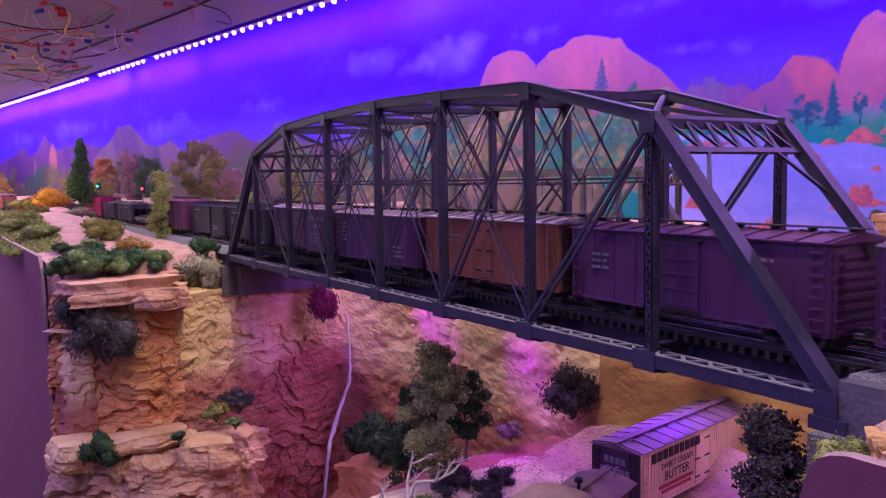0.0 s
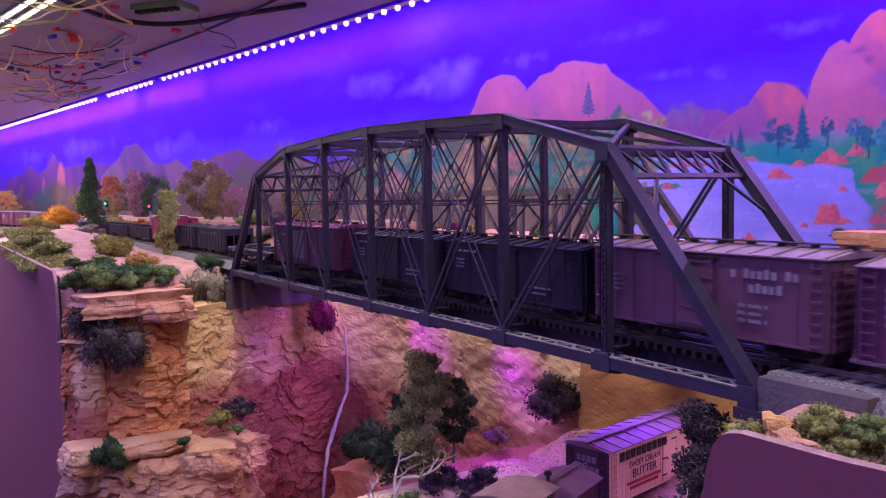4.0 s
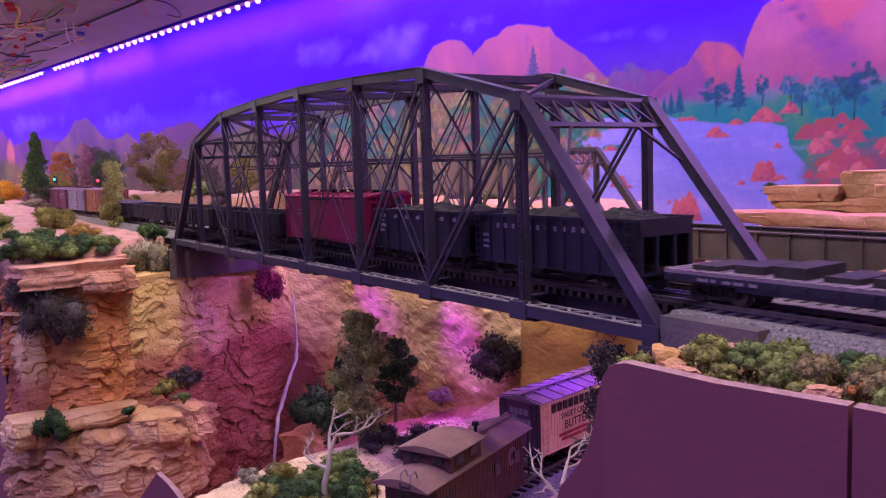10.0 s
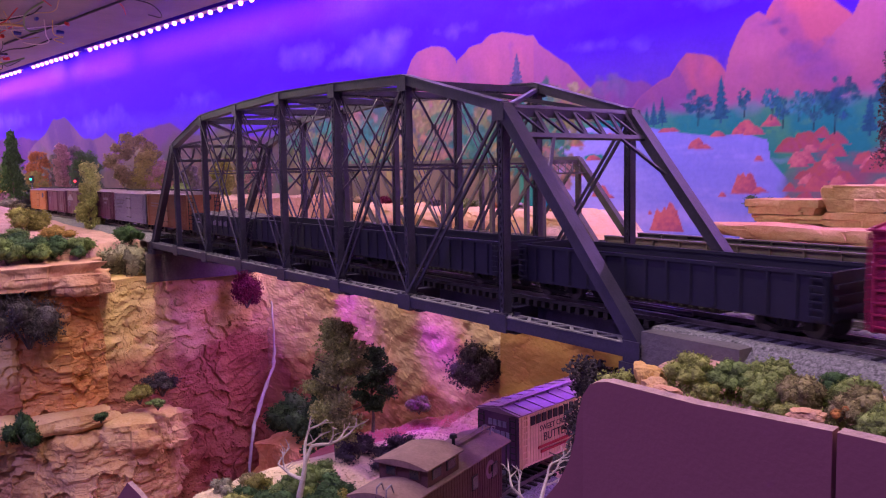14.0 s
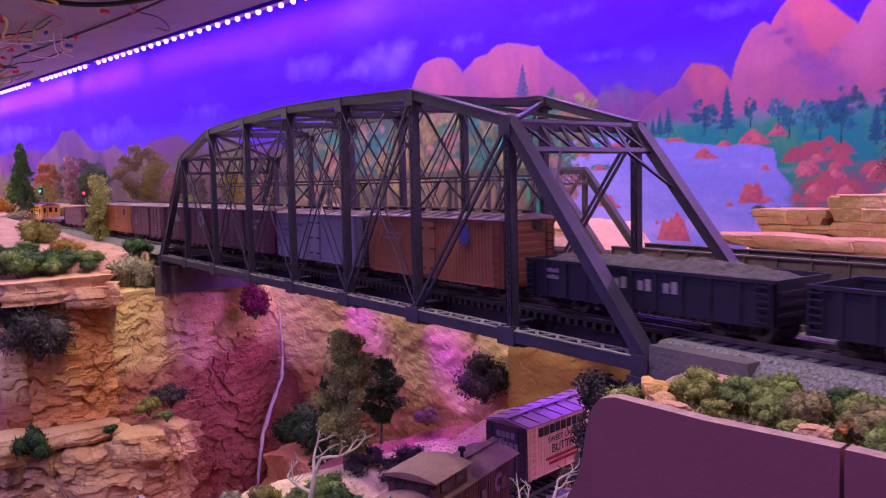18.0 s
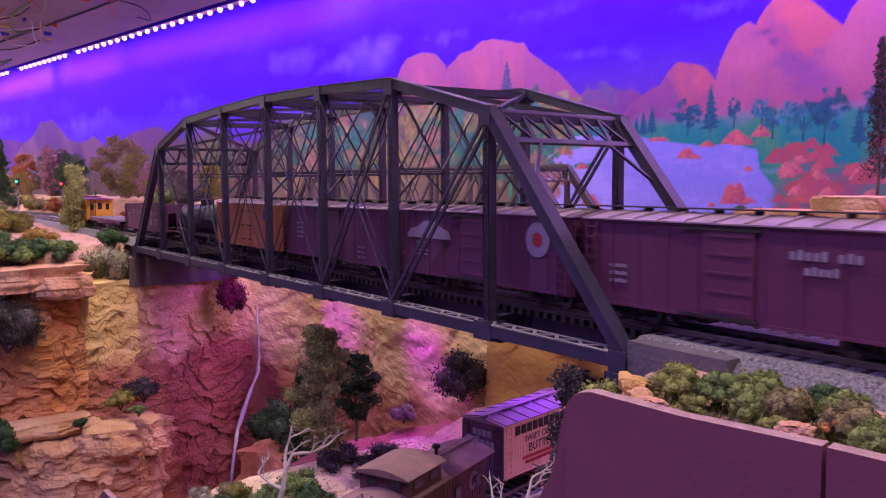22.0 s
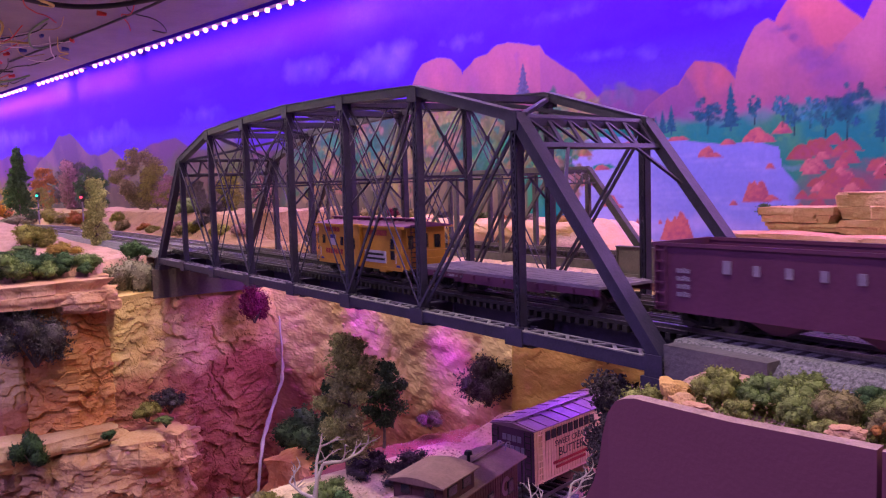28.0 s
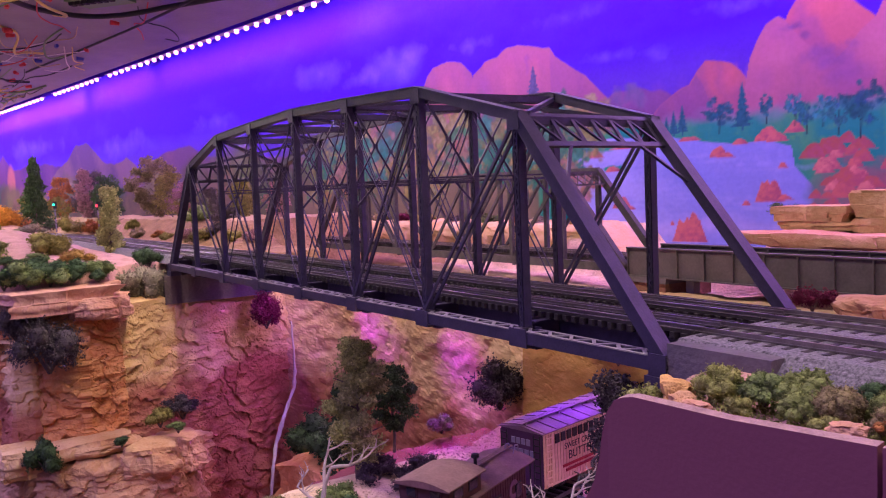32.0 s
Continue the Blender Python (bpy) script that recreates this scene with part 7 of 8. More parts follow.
def build_fall():
    f = thing("waterfall", "thin milky resin waterfall down the canyon wall", "waterfall", kind="structure")
    pts = [Vector(p) for p in ((-0.350, 0.134, -0.080), (-0.347, 0.134, -0.112), (-0.344, 0.133, -0.140), (-0.340, 0.129, -0.158), (-0.335, 0.118, -0.176), (-0.330, 0.107, -0.196), (-0.322, 0.096, -0.216), (-0.310, 0.086, -0.240), (-0.300, 0.078, -0.268), (-0.292, 0.072, -0.290))]
    fine = []
    for a, b in zip(pts, pts[1:]):
        fine += [a.lerp(b, k / 6) for k in range(6)]
    fine.append(pts[-1])
    for part_no in range(4):
        lot = fine[part_no * 14:part_no * 14 + 15]
        bm = bmesh.new()
        rows = []
        for p in lot:
            w = 1.3 * (0.0010 + 0.0009 * smooth(-0.10, -0.19, p.z) - 0.0006 * smooth(-0.2, -0.26, p.z)) * (1 + 0.5 * noise.noise(p * 160))
            j = 0.0010 * noise.noise(p * 90 + Vector((5, 0, 0)))
            side, out = Vector((0.35, 0.93, 0)), Vector((0.93, -0.35, 0))
            rows.append([bm.verts.new(p + side * (w * math.cos(t) + j) + out * (0.0016 * math.sin(t) + 0.003)) for t in steps(0, math.tau, 10)[:-1]])
        for a, b in zip(rows, rows[1:]):
            for i in range(10):
                bm.faces.new((a[i], b[i], b[(i + 1) % 10], a[(i + 1) % 10]))
        part("fall_length", bm, WATER, f, smooth=True)


build_fall()

# ---- plants ----


def leaf_mat(name, c):
    """Foliage: every clump its own shade, with soft patches over the plant."""
    m, nt, bs = nodes_of(name)
    N, L = nt.nodes.new, nt.links.new
    geo, tc, nz = N("ShaderNodeNewGeometry"), N("ShaderNodeTexCoord"), N("ShaderNodeTexNoise")
    nz.inputs["Scale"].default_value, nz.inputs["Detail"].default_value = 260, 6
    L(tc.outputs["Object"], nz.inputs["Vector"])
    mx = N("ShaderNodeMix")
    mx.data_type = "FLOAT"
    mx.inputs[0].default_value = 0.6
    L(geo.outputs["Random Per Island"], mx.inputs[2])
    L(nz.outputs["Fac"], mx.inputs[3])
    r = N("ShaderNodeValToRGB")
    r.color_ramp.elements[0].position, r.color_ramp.elements[1].position = 0.2, 0.8
    r.color_ramp.elements[0].color = (*(q * 0.5 for q in c), 1)
    r.color_ramp.elements[1].color = (*(min(1, q * 1.6) for q in c), 1)
    L(mx.outputs[0], r.inputs[0])
    L(r.outputs[0], bs.inputs["Base Color"])
    bs.inputs["Roughness"].default_value, bs.inputs["Specular IOR Level"].default_value = 0.9, 0.1
    fz = N("ShaderNodeTexNoise")
    fz.inputs["Scale"].default_value, fz.inputs["Detail"].default_value = 900, 4
    L(tc.outputs["Object"], fz.inputs["Vector"])
    bp = N("ShaderNodeBump")
    bp.inputs["Strength"].default_value, bp.inputs["Distance"].default_value = 0.9, 0.0012
    L(fz.outputs["Fac"], bp.inputs["Height"])
    L(bp.outputs[0], bs.inputs["Normal"])
    return m


GREEN = leaf_mat("mid_green_foliage", (0.15, 0.20, 0.065))
DKGREEN = leaf_mat("dark_green_foliage", (0.058, 0.100, 0.040))
LIME = leaf_mat("yellow_green_foliage", (0.25, 0.26, 0.075))
OLIVE = leaf_mat("olive_foliage", (0.22, 0.20, 0.055))
SAGE = leaf_mat("sage_grey_foliage", (0.28, 0.25, 0.165))
OCHRE = leaf_mat("ochre_foliage", (0.36, 0.23, 0.06))
CANYON = leaf_mat("grey_green_foliage", (0.32, 0.32, 0.125))
MOSS = leaf_mat("moss_green_foliage", (0.18, 0.215, 0.065))
KHAKI = leaf_mat("khaki_foliage", (0.20, 0.165, 0.075))
TWIG = leaf_mat("dark_twiggy_foliage", (0.075, 0.060, 0.065))
GREYTWIG = leaf_mat("grey_twiggy_foliage", (0.11, 0.092, 0.085))
WINE = leaf_mat("wine_red_foliage", (0.16, 0.025, 0.05))
RUST = leaf_mat("rust_orange_foliage", (0.30, 0.12, 0.04))
AMBER = leaf_mat("golden_orange_foliage", (0.55, 0.26, 0.035))
ROSE = leaf_mat("pink_foliage", (0.30, 0.165, 0.165))
SCARLET = leaf_mat("scarlet_foliage", (0.38, 0.05, 0.05))
BARK = mat("grey_brown_bark", (0.13, 0.095, 0.075), 0.9, 0.35, 200, 0.5)
DEADWOOD = mat("bleached_dead_wood", (0.46, 0.38, 0.32), 0.85, 0.25, 200, 0.4)
TET = np.array([(1, 0.35, 0), (-1, 0.35, 0), (0, -0.6, 0.45), (0, -0.5, -0.5)], float)
TETF = np.array([(0, 1, 2), (0, 3, 1), (0, 2, 3), (1, 3, 2)])


def tufts(centres, sizes, rng):
    """Many small torn leaf flakes as one mesh, two for every centre."""
    centres, sizes = np.repeat(centres, 2, 0), np.repeat(sizes, 2)
    centres = centres + rng.normal(size=centres.shape) * sizes[:, None] * 0.8
    n = len(centres)
    v = TET[None] * sizes[:, None, None] * (0.5 + 0.8 * rng.random((n, 4, 1)))
    q = rng.normal(size=(n, 4))
    q /= np.linalg.norm(q, axis=1)[:, None]
    w, x, y, z = q.T
    R = np.stack([1 - 2 * (y * y + z * z), 2 * (x * y - z * w), 2 * (x * z + y * w), 2 * (x * y + z * w), 1 - 2 * (x * x + z * z), 2 * (y * z - x * w), 2 * (x * z - y * w), 2 * (y * z + x * w), 1 - 2 * (x * x + y * y)], 1).reshape(n, 3, 3)
    v = np.einsum("nij,nkj->nki", R, v) + centres[:, None]
    f = (TETF[None] + 4 * np.arange(n)[:, None, None]).reshape(-1, 3)
    return v.reshape(-1, 3), f


def leaf_mesh(name, centres, sizes, material, rng):
    v, f = tufts(np.asarray(centres, float), np.asarray(sizes, float), rng)
    me = bpy.data.meshes.new(name)
    me.from_pydata(v.tolist(), [], f.tolist())
    me.materials.append(material)
    return me


def ball(level):
    bm = bmesh.new()
    bmesh.ops.create_icosphere(bm, subdivisions=level, radius=1.0)
    bm.verts.ensure_lookup_table()
    v, f = np.array([q.co[:] for q in bm.verts]), np.array([[q.index for q in t.verts] for t in bm.faces])
    bm.free()
    return v, f


BALLS = {2: ball(2), 3: ball(3), 4: ball(4)}


def foam(rng, r, lumps, squash, grain, flakes, level=3, core=0.9):
    """Ground foam: torn lumps grown together, with loose flakes on their skins."""
    bv, bf = BALLS[level]
    cs = rng.normal(size=(lumps, 3))
    cs /= np.linalg.norm(cs, axis=1)[:, None]
    cs *= r * 0.74 * rng.random((lumps, 1)) ** 0.4
    cs[:, 2] = np.abs(cs[:, 2])
    vs, fs, skin = [], [], []
    for k, c in enumerate(cs):
        lr = r * (0.24 + 0.20 * rng.random())
        off = rng.random(3) * 40
        d = []
        for q in bv:
            w = Vector(q * 1.5 + off)
            d.append(1 + 0.42 * noise.noise(w) + 0.30 * noise.noise(w * 2.7) + 0.20 * noise.noise(w * 6.3))
        p = c + bv * (np.array(d)[:, None] * lr * core)
        vs.append(p)
        fs.append(bf + k * len(bv))
        pick = rng.integers(0, len(p), flakes // lumps + 1)
        skin.append(c + (p[pick] - c) * (0.95 + (1.15 / core - 0.95) * rng.random((len(pick), 1)) ** 1.6))
    v, f = np.concatenate(vs), np.concatenate(fs)
    sk = np.concatenate(skin)
    fv, ff = tufts(sk, r * grain * (0.5 + 0.8 * rng.random(len(sk))), rng)
    ff = ff + len(v)
    v = np.concatenate([v, fv])
    v[:, 2] = np.maximum(v[:, 2] * squash + r * 0.25, -r * 0.1)
    return v, np.concatenate([f, ff])


SEEDS = iter(range(100, 9999))


def bush(x, y, z, r, material, label, lumps=5, n=None, squash=0.8, grain=0.046, name="bush", group="scenery bushes"):
    rng = np.random.default_rng(next(SEEDS))
    v, f = foam(rng, r, lumps + 6, squash, grain, int((n or 1800 + 70000 * r) * 0.75), 2, 0.5 if material in (TWIG, GREYTWIG, WINE) else 0.86)
    ob = thing(name, label, "bush", pose(x, y, z), group)
    me = bpy.data.meshes.new("foliage")
    me.from_pydata(v.tolist(), [], f.tolist())
    me.materials.append(material)
    me.shade_smooth()
    share("foliage", me, ob, (0, 0, 0))
    bm = bmesh.new()
    for k in range(4):
        a = k * 1.6 + r * 99
        tube(bm, (0, 0, -r * 0.2), (r * 0.4 * math.cos(a), r * 0.4 * math.sin(a), r * 0.5), r * 0.05, r * 0.02, 5)
    part("stem", bm, BARK, ob)
    return ob


def limb_tree(bm, base, top, r, rng, twigs):
    """Tapered, slightly bent trunk with side limbs; returns limb tips."""
    base, top = Vector(base), Vector(top)
    pts = [base.lerp(top, k / 5) + Vector((rng.normal(), rng.normal(), 0)) * r * (0.6 if k else 0) for k in range(6)]
    for k in range(5):
        tube(bm, pts[k], pts[k + 1], r * (1 - k / 6), r * (1 - (k + 1) / 6), 7)
    tips = []
    h = (top - base).length
    for k in range(twigs):
        f = 0.3 + 0.65 * (k + 0.5) / twigs
        a = k * 2.4 + rng.random()
        p = base.lerp(top, f)
        q = p + Vector((math.cos(a), math.sin(a), 0.45)) * h * (0.28 - 0.16 * f)
        tube(bm, p, q, r * 0.35, r * 0.12, 5)
        tips.append(q)
    return tips


def tree(x, y, z, h, material, label, spread=0.25, clear=0.25, n=900, shape="broad", lean=(0, 0), group="scenery trees", grain=0.022):
    rng = np.random.default_rng(next(SEEDS))
    ob = thing("tree", label, "tree", pose(x, y, z), group)
    bm = bmesh.new()
    limb_tree(bm, (0, 0, -0.004), (lean[0], lean[1], h * 0.95), h * 0.022 if shape == "broad" else h * 0.012, rng, 12 if shape == "broad" else 0)
    part("trunk", bm, BARK, ob)
    t = rng.random(n)
    if shape == "conifer":
        zz = clear + (1 - clear) * t ** 0.85
        tier = 0.75 + 0.35 * np.abs(np.sin(zz * 34))
        rr = spread * h * (1 - (zz - clear) / (1 - clear)) ** 0.9 * tier * rng.random(n) ** 0.45 + 0.004 * h
    else:
        k = 26
        u = (np.arange(k) + rng.random(k)) / k
        env = np.sin(np.pi * np.clip(u * 0.90 + 0.08, 0, 1)) ** 0.6
        ca, cr = np.arange(k) * 2.4 + rng.random(k), spread * h * env * (0.35 + 0.6 * rng.random(k) ** 0.6)
        cen = np.stack([cr * np.cos(ca), cr * np.sin(ca), (clear + (0.97 - clear) * u) * h], 1)
        lump = h * (0.055 + 0.06 * rng.random(k)) * (spread / 0.25) ** 0.6
        pick = rng.integers(0, k, n)
        d = rng.normal(size=(n, 3))
        d /= np.linalg.norm(d, axis=1)[:, None]
        q = cen[pick] + d * (lump[pick] * rng.random(n) ** 0.5)[:, None] * np.array((1.15, 1.15, 0.72))
        zz = q[:, 2] / h
        rr, a = np.hypot(q[:, 0], q[:, 1]), np.arctan2(q[:, 1], q[:, 0])
    if shape == "conifer":
        a = rng.random(n) * math.tau
    ar = 1 + (0.28 * np.sin(a * 3 + zz * 17) if shape == "conifer" else 0)
    p = np.stack([rr * ar * np.cos(a) + lean[0] * zz, rr * ar * np.sin(a) + lean[1] * zz, zz * h], 1)
    keep = np.array([noise.noise(Vector(q) * (40.0 * 0.1 / h)) > -0.22 for q in p])
    p = p[keep]
    share("crown", leaf_mesh("crown", p, h * grain * (0.5 + 0.9 * rng.random(len(p))), material, rng), ob, (0, 0, 0))
    return ob


def dead_tree(x, y, z, h, label, seed, tilt=(0, 0)):
    rng = np.random.default_rng(seed)
    ob = thing("dead_tree", label, "dead tree", pose(x, y, z, tilt[0], tilt[1], 0))
    bm = bmesh.new()

    def grow(p, d, length, r, level):
        n = 4
        for k in range(n):
            q = p + d * length / n
            tube(bm, p, q, r * (1 - 0.15 * k), r * (1 - 0.15 * (k + 1)), 7)
            if level < 3 and k >= 1:
                side = Vector(rng.normal(size=3)).normalized()
                e = (d * 0.55 + side * 0.75).normalized()
                e.z = abs(e.z) * 0.8
                grow(q, e, length * 0.55, r * 0.55, level + 1)
            p = q
            d = (d + Vector(rng.normal(size=3)) * 0.16).normalized()

    grow(Vector((0, 0, -0.003)), Vector((0.1, 0.05, 1)).normalized(), h, h * 0.058, 0)
    part("bare_limbwork", bm, DEADWOOD, ob)
    return ob


def ground_at(x, y):
    return land_height(x, y)


# rim beside the ledge
for x, y, r, m, lb in ((-0.345, -0.168, 0.016, DKGREEN, "dark green bush on the canyon rim"), (-0.338, -0.148, 0.018, GREEN, "mid-green bush on the canyon rim"), (-0.345, -0.126, 0.017, DKGREEN, "dark green bush on the canyon rim"),
                       (-0.330, -0.118, 0.011, GREEN, "small mid-green bush at the ledge edge"), (-0.352, -0.100, 0.016, DKGREEN, "dark green bush on the canyon rim"), (-0.345, -0.080, 0.015, GREEN, "mid-green bush on the canyon rim"),
                       (-0.330, -0.083, 0.008, DKGREEN, "small dark bush at the ledge edge"), (-0.385, -0.140, 0.020, DKGREEN, "dark green bush behind the rim")):
    bush(x, y, -0.008, r * 1.3, m, lb, 9)
bush(-0.440, -0.088, 0.002, 0.024, OCHRE, "ochre-yellow dome bush on the sand", 3, squash=0.6)
bush(-0.560, -0.098, 0.008, 0.030, OLIVE, "tall sage-olive bush on the sand", 6)
bush(-1.00, -0.130, 0.012, 0.034, OLIVE, "olive bush on the plateau", 5)
bush(-0.366, -0.032, -0.036, 0.032, SAGE, "large sage-grey bush beside the abutment", 6, 2600, 1.0, 0.045)
bush(-0.384, -0.018, 0.0, 0.0170, DKGREEN, "round dark green bush above the sage", 7, squash=1.0)
bush(-0.304, -0.138, -0.084, 0.043, GREYTWIG, "dark grey twiggy bush hanging below the ledge", 7, 6000, 1.15, 0.026)
bush(-0.322, -0.160, -0.058, 0.034, GREYTWIG, "dark grey twiggy bush against the fascia", 6, 4500, 1.2, 0.028)
bush(-0.292, -0.040, -0.160, 0.018, OLIVE, "olive bush at the cliff foot", 5)
bush(-0.308, -0.012, -0.158, 0.026, TWIG, "brown twiggy bush at the cliff foot", 6, 2000, 0.7, 0.04)
bush(-0.262, -0.085, -0.166, 0.009, DKGREEN, "small green tuft on a boulder", 3)
bush(-0.285, -0.150, -0.180, 0.020, DKGREEN, "dark green bush in the rock cleft", 5, squash=1.3)
bush(-0.262, -0.030, -0.162, 0.013, GREEN, "flat green tuft on a rock step", 4, squash=0.4)
# canyon
bush(-0.336, 0.098, -0.078, 0.022, WINE, "wine-red bush clinging under the bridge", 8, 4000, 1.6)
tree(0.030, 0.023, -0.142, 0.104, CANYON, "tall olive-green tree on the canyon bench", 0.195, 0.12, 11000, lean=(0.003, 0.002), grain=0.012)
tree(-0.013, 0.079, -0.142, 0.068, DKGREEN, "small dark green tree on the canyon bench", 0.26, 0.24, 7000, grain=0.017)
tree(-0.075, 0.060, -0.205, 0.105, DKGREEN, "dark pine in the canyon shadow", 0.16, 0.10, 900, "conifer")
for x, y, r in ((0.045, 0.030, 0.018), (0.030, 0.048, 0.020), (0.062, 0.052, 0.018), (0.010, 0.040, 0.015), (0.080, 0.035, 0.014), (0.050, 0.070, 0.014)):
    bush(x, y, -0.143, r, TWIG, "dark mauve scrub under the canyon trees", 5, 1600, 0.75, 0.05)
bush(-0.225, 0.100, -0.205, 0.038, DKGREEN, "dark bush at the foot of the fall", 7)
bush(-0.170, 0.095, -0.195, 0.034, DKGREEN, "dark bush in the canyon shadow", 7)
bush(-0.050, 0.150, -0.150, 0.014, SAGE, "grey-green scrub on the pink sand", 4)
bush(-0.018, 0.194, -0.126, 0.031, TWIG, "dark wine bush on the canyon wall", 9, 6000, 1.15, 0.036)
bush(0.110, 0.200, -0.062, 0.018, LIME, "yellow-green bush below the bridge", 5)
bush(0.130, 0.196, -0.066, 0.014, OLIVE, "olive bush below the bridge", 5)
# bench in the foreground
for x, y, r, m, lb in ((0.075, -0.030, 0.012, GREEN, "green bush on the cream bench"), (0.060, -0.050, 0.010, OLIVE, "olive tuft on the cream bench"), (0.105, -0.062, 0.014, DKGREEN, "dark green bush by the dead tree"), (0.100, -0.018, 0.013, DKGREEN, "dark green bush by the dead tree"),
                       (0.128, -0.040, 0.014, DKGREEN, "dark green bush beside the caboose"), (0.128, -0.066, 0.010, LIME, "yellow-green tuft by the dead tree"), (0.052, -0.075, 0.008, SAGE, "dry grass tuft at the bench edge"), (0.085, -0.078, 0.011, LIME, "yellow-green tuft near the fascia")):
    bush(x, y, ground_at(x, y) - 0.001, r * 1.3, m, lb)
for x, y, r, m, lb in ((0.066, -0.010, 0.014, GREEN, "green bush on the cream bench"), (0.088, -0.050, 0.013, GREEN, "green bush under the dead tree"), (0.118, -0.020, 0.013, OLIVE, "olive bush beside the caboose"), (0.095, -0.035, 0.010, MOSS, "moss-green tuft under the dead tree"), (0.070, -0.068, 0.012, DKGREEN, "dark green bush near the bench edge"), (0.112, -0.078, 0.012, DKGREEN, "dark green bush near the fascia"), (0.045, -0.055, 0.009, KHAKI, "dry khaki tuft at the bench edge")):
    bush(x, y, ground_at(x, y) - 0.001, r, m, lb)
dead_tree(0.104, -0.044, -0.141, 0.043, "bleached dead tree with bare forked branches", 11)
dead_tree(0.345, -0.055, -0.080, 0.030, "bleached bare snag beside the fascia", 5, (0, 18))
tree(0.328, -0.004, -0.112, 0.103, TWIG, "dark purple-brown tree below the bridge end", 0.135, 0.16, 5500, grain=0.011)
bush(0.322, 0.020, -0.058, 0.026, TWIG, "dark purple scrub under the bridge", 6, 2200, 0.8, 0.04)
bush(0.376, -0.040, -0.022, 0.010, LIME, "lime moss tuft beside the abutment", 4)
bush(0.388, -0.050, -0.008, 0.012, LIME, "bright moss tuft at the bridge end", 4)
# right rim
for x, y, r, m, lb in ((0.408, -0.040, 0.0085, LIME, "light green bush beside the roadbed"), (0.420, -0.036, 0.0080, GREEN, "light green bush beside the roadbed"), (0.431, -0.030, 0.0095, MOSS, "moss-green bush beside the roadbed"), (0.438, -0.044, 0.0070, MOSS, "low moss-green clump on the turf"), (0.447, -0.042, 0.0090, KHAKI, "khaki bush on the grass"),
                       (0.456, -0.030, 0.0085, MOSS, "moss-green bush on the grass"), (0.465, -0.040, 0.0090, KHAKI, "khaki bush on the grass"), (0.476, -0.046, 0.0085, MOSS, "moss-green bush near the fascia seam"), (0.486, -0.034, 0.0095, OLIVE, "olive bush beside the roadbed"), (0.500, -0.042, 0.010, KHAKI, "khaki bush beside the roadbed"),
                       (0.516, -0.036, 0.010, GREEN, "green bush beside the roadbed"), (0.470, -0.018, 0.0060, DKGREEN, "blue-green tuft by the ballast"), (0.444, -0.016, 0.0060, DKGREEN, "blue-green tuft by the ballast"), (0.424, -0.054, 0.0050, LIME, "low grass clump by the fascia"), (0.452, -0.055, 0.0050, LIME, "low grass clump by the fascia"),
                       (0.54, -0.04, 0.012, OLIVE, "olive bush beside the roadbed"), (0.58, -0.045, 0.012, GREEN, "green bush beside the roadbed")):
    bush(x, y, 0.0020, r * 1.05, m, lb, 14, 9000, 0.85, 0.030)
bush(0.462, -0.047, 0.004, 0.004, RUST, "tiny orange flower clump in the grass", 2, 120)
bush(0.318, 0.150, 0.000, 0.014, WINE, "dark red bush below the girder", 4)
bush(0.390, 0.150, 0.004, 0.018, OLIVE, "olive bush beside the far track", 4)
bush(0.142, 0.392, 0.032, 0.016, DKGREEN, "dark bush at the end of the stacked rocks", 4)
bush(0.235, 0.392, 0.046, 0.010, TWIG, "dry scrub between the stacked rocks", 3)
# beyond the tracks on the far side
def grove(x, y, h, m, lb, spread=0.36, clear=0.04, n=3000, shape="broad", z=0.022):
    tree(x, y, z, h, m, lb, spread, clear, n, shape, grain=0.021)


grove(-0.66, -0.002, 0.098, CANYON, "slim grey-green tree in front of the track", 0.17, 0.03, 4500, z=-0.004)
grove(-1.22, -0.024, 0.132, DKGREEN, "tall dark spruce beside the curving track", 0.25, 0.04, 2600, "conifer", 0.030)
grove(-1.30, -0.004, 0.070, DKGREEN, "low dark spruce beside the curving track", 0.36, 0.04, 2000, "conifer", 0.024)
grove(-1.12, 0.180, 0.112, KHAKI, "broad olive-brown tree above the cut", 0.46, 0.04, 5000, z=0.044)
grove(-1.02, 0.185, 0.080, OLIVE, "olive-brown tree above the cut", 0.46, z=0.044)
grove(-0.93, 0.185, 0.062, ROSE, "pink blossoming tree above the cut", 0.46, z=0.040)
grove(-0.84, 0.200, 0.050, GREYTWIG, "dusky brown tree above the cut", 0.44, z=0.040)
grove(-1.86, 0.120, 0.105, RUST, "rust-orange autumn tree in the grove", 0.34, z=0.040)
grove(-1.55, 0.125, 0.118, ROSE, "tall slim pink-grey autumn tree", 0.15, z=0.036)
grove(-1.42, 0.150, 0.092, DKGREEN, "dark rounded tree in the far grove", 0.42, z=0.040)
grove(-1.62, 0.150, 0.115, GREYTWIG, "dusky brown tree in the far grove", 0.40, z=0.036)
grove(-1.72, 0.090, 0.070, OLIVE, "brown-green tree in the far grove", 0.50)
grove(-1.95, 0.060, 0.085, OLIVE, "brown-green tree in the far grove", 0.46)
grove(-0.72, 0.215, 0.060, OLIVE, "olive tree behind the bridge end", 0.42, z=0.040)
grove(-0.62, 0.235, 0.052, ROSE, "pink-grey tree behind the bridge end", 0.42, z=0.040)
grove(-2.55, -0.097, 0.095, OCHRE, "orange-yellow autumn tree on the plateau", 0.48)
grove(-2.75, -0.119, 0.100, SCARLET, "scarlet autumn tree on the far plateau", 0.45)
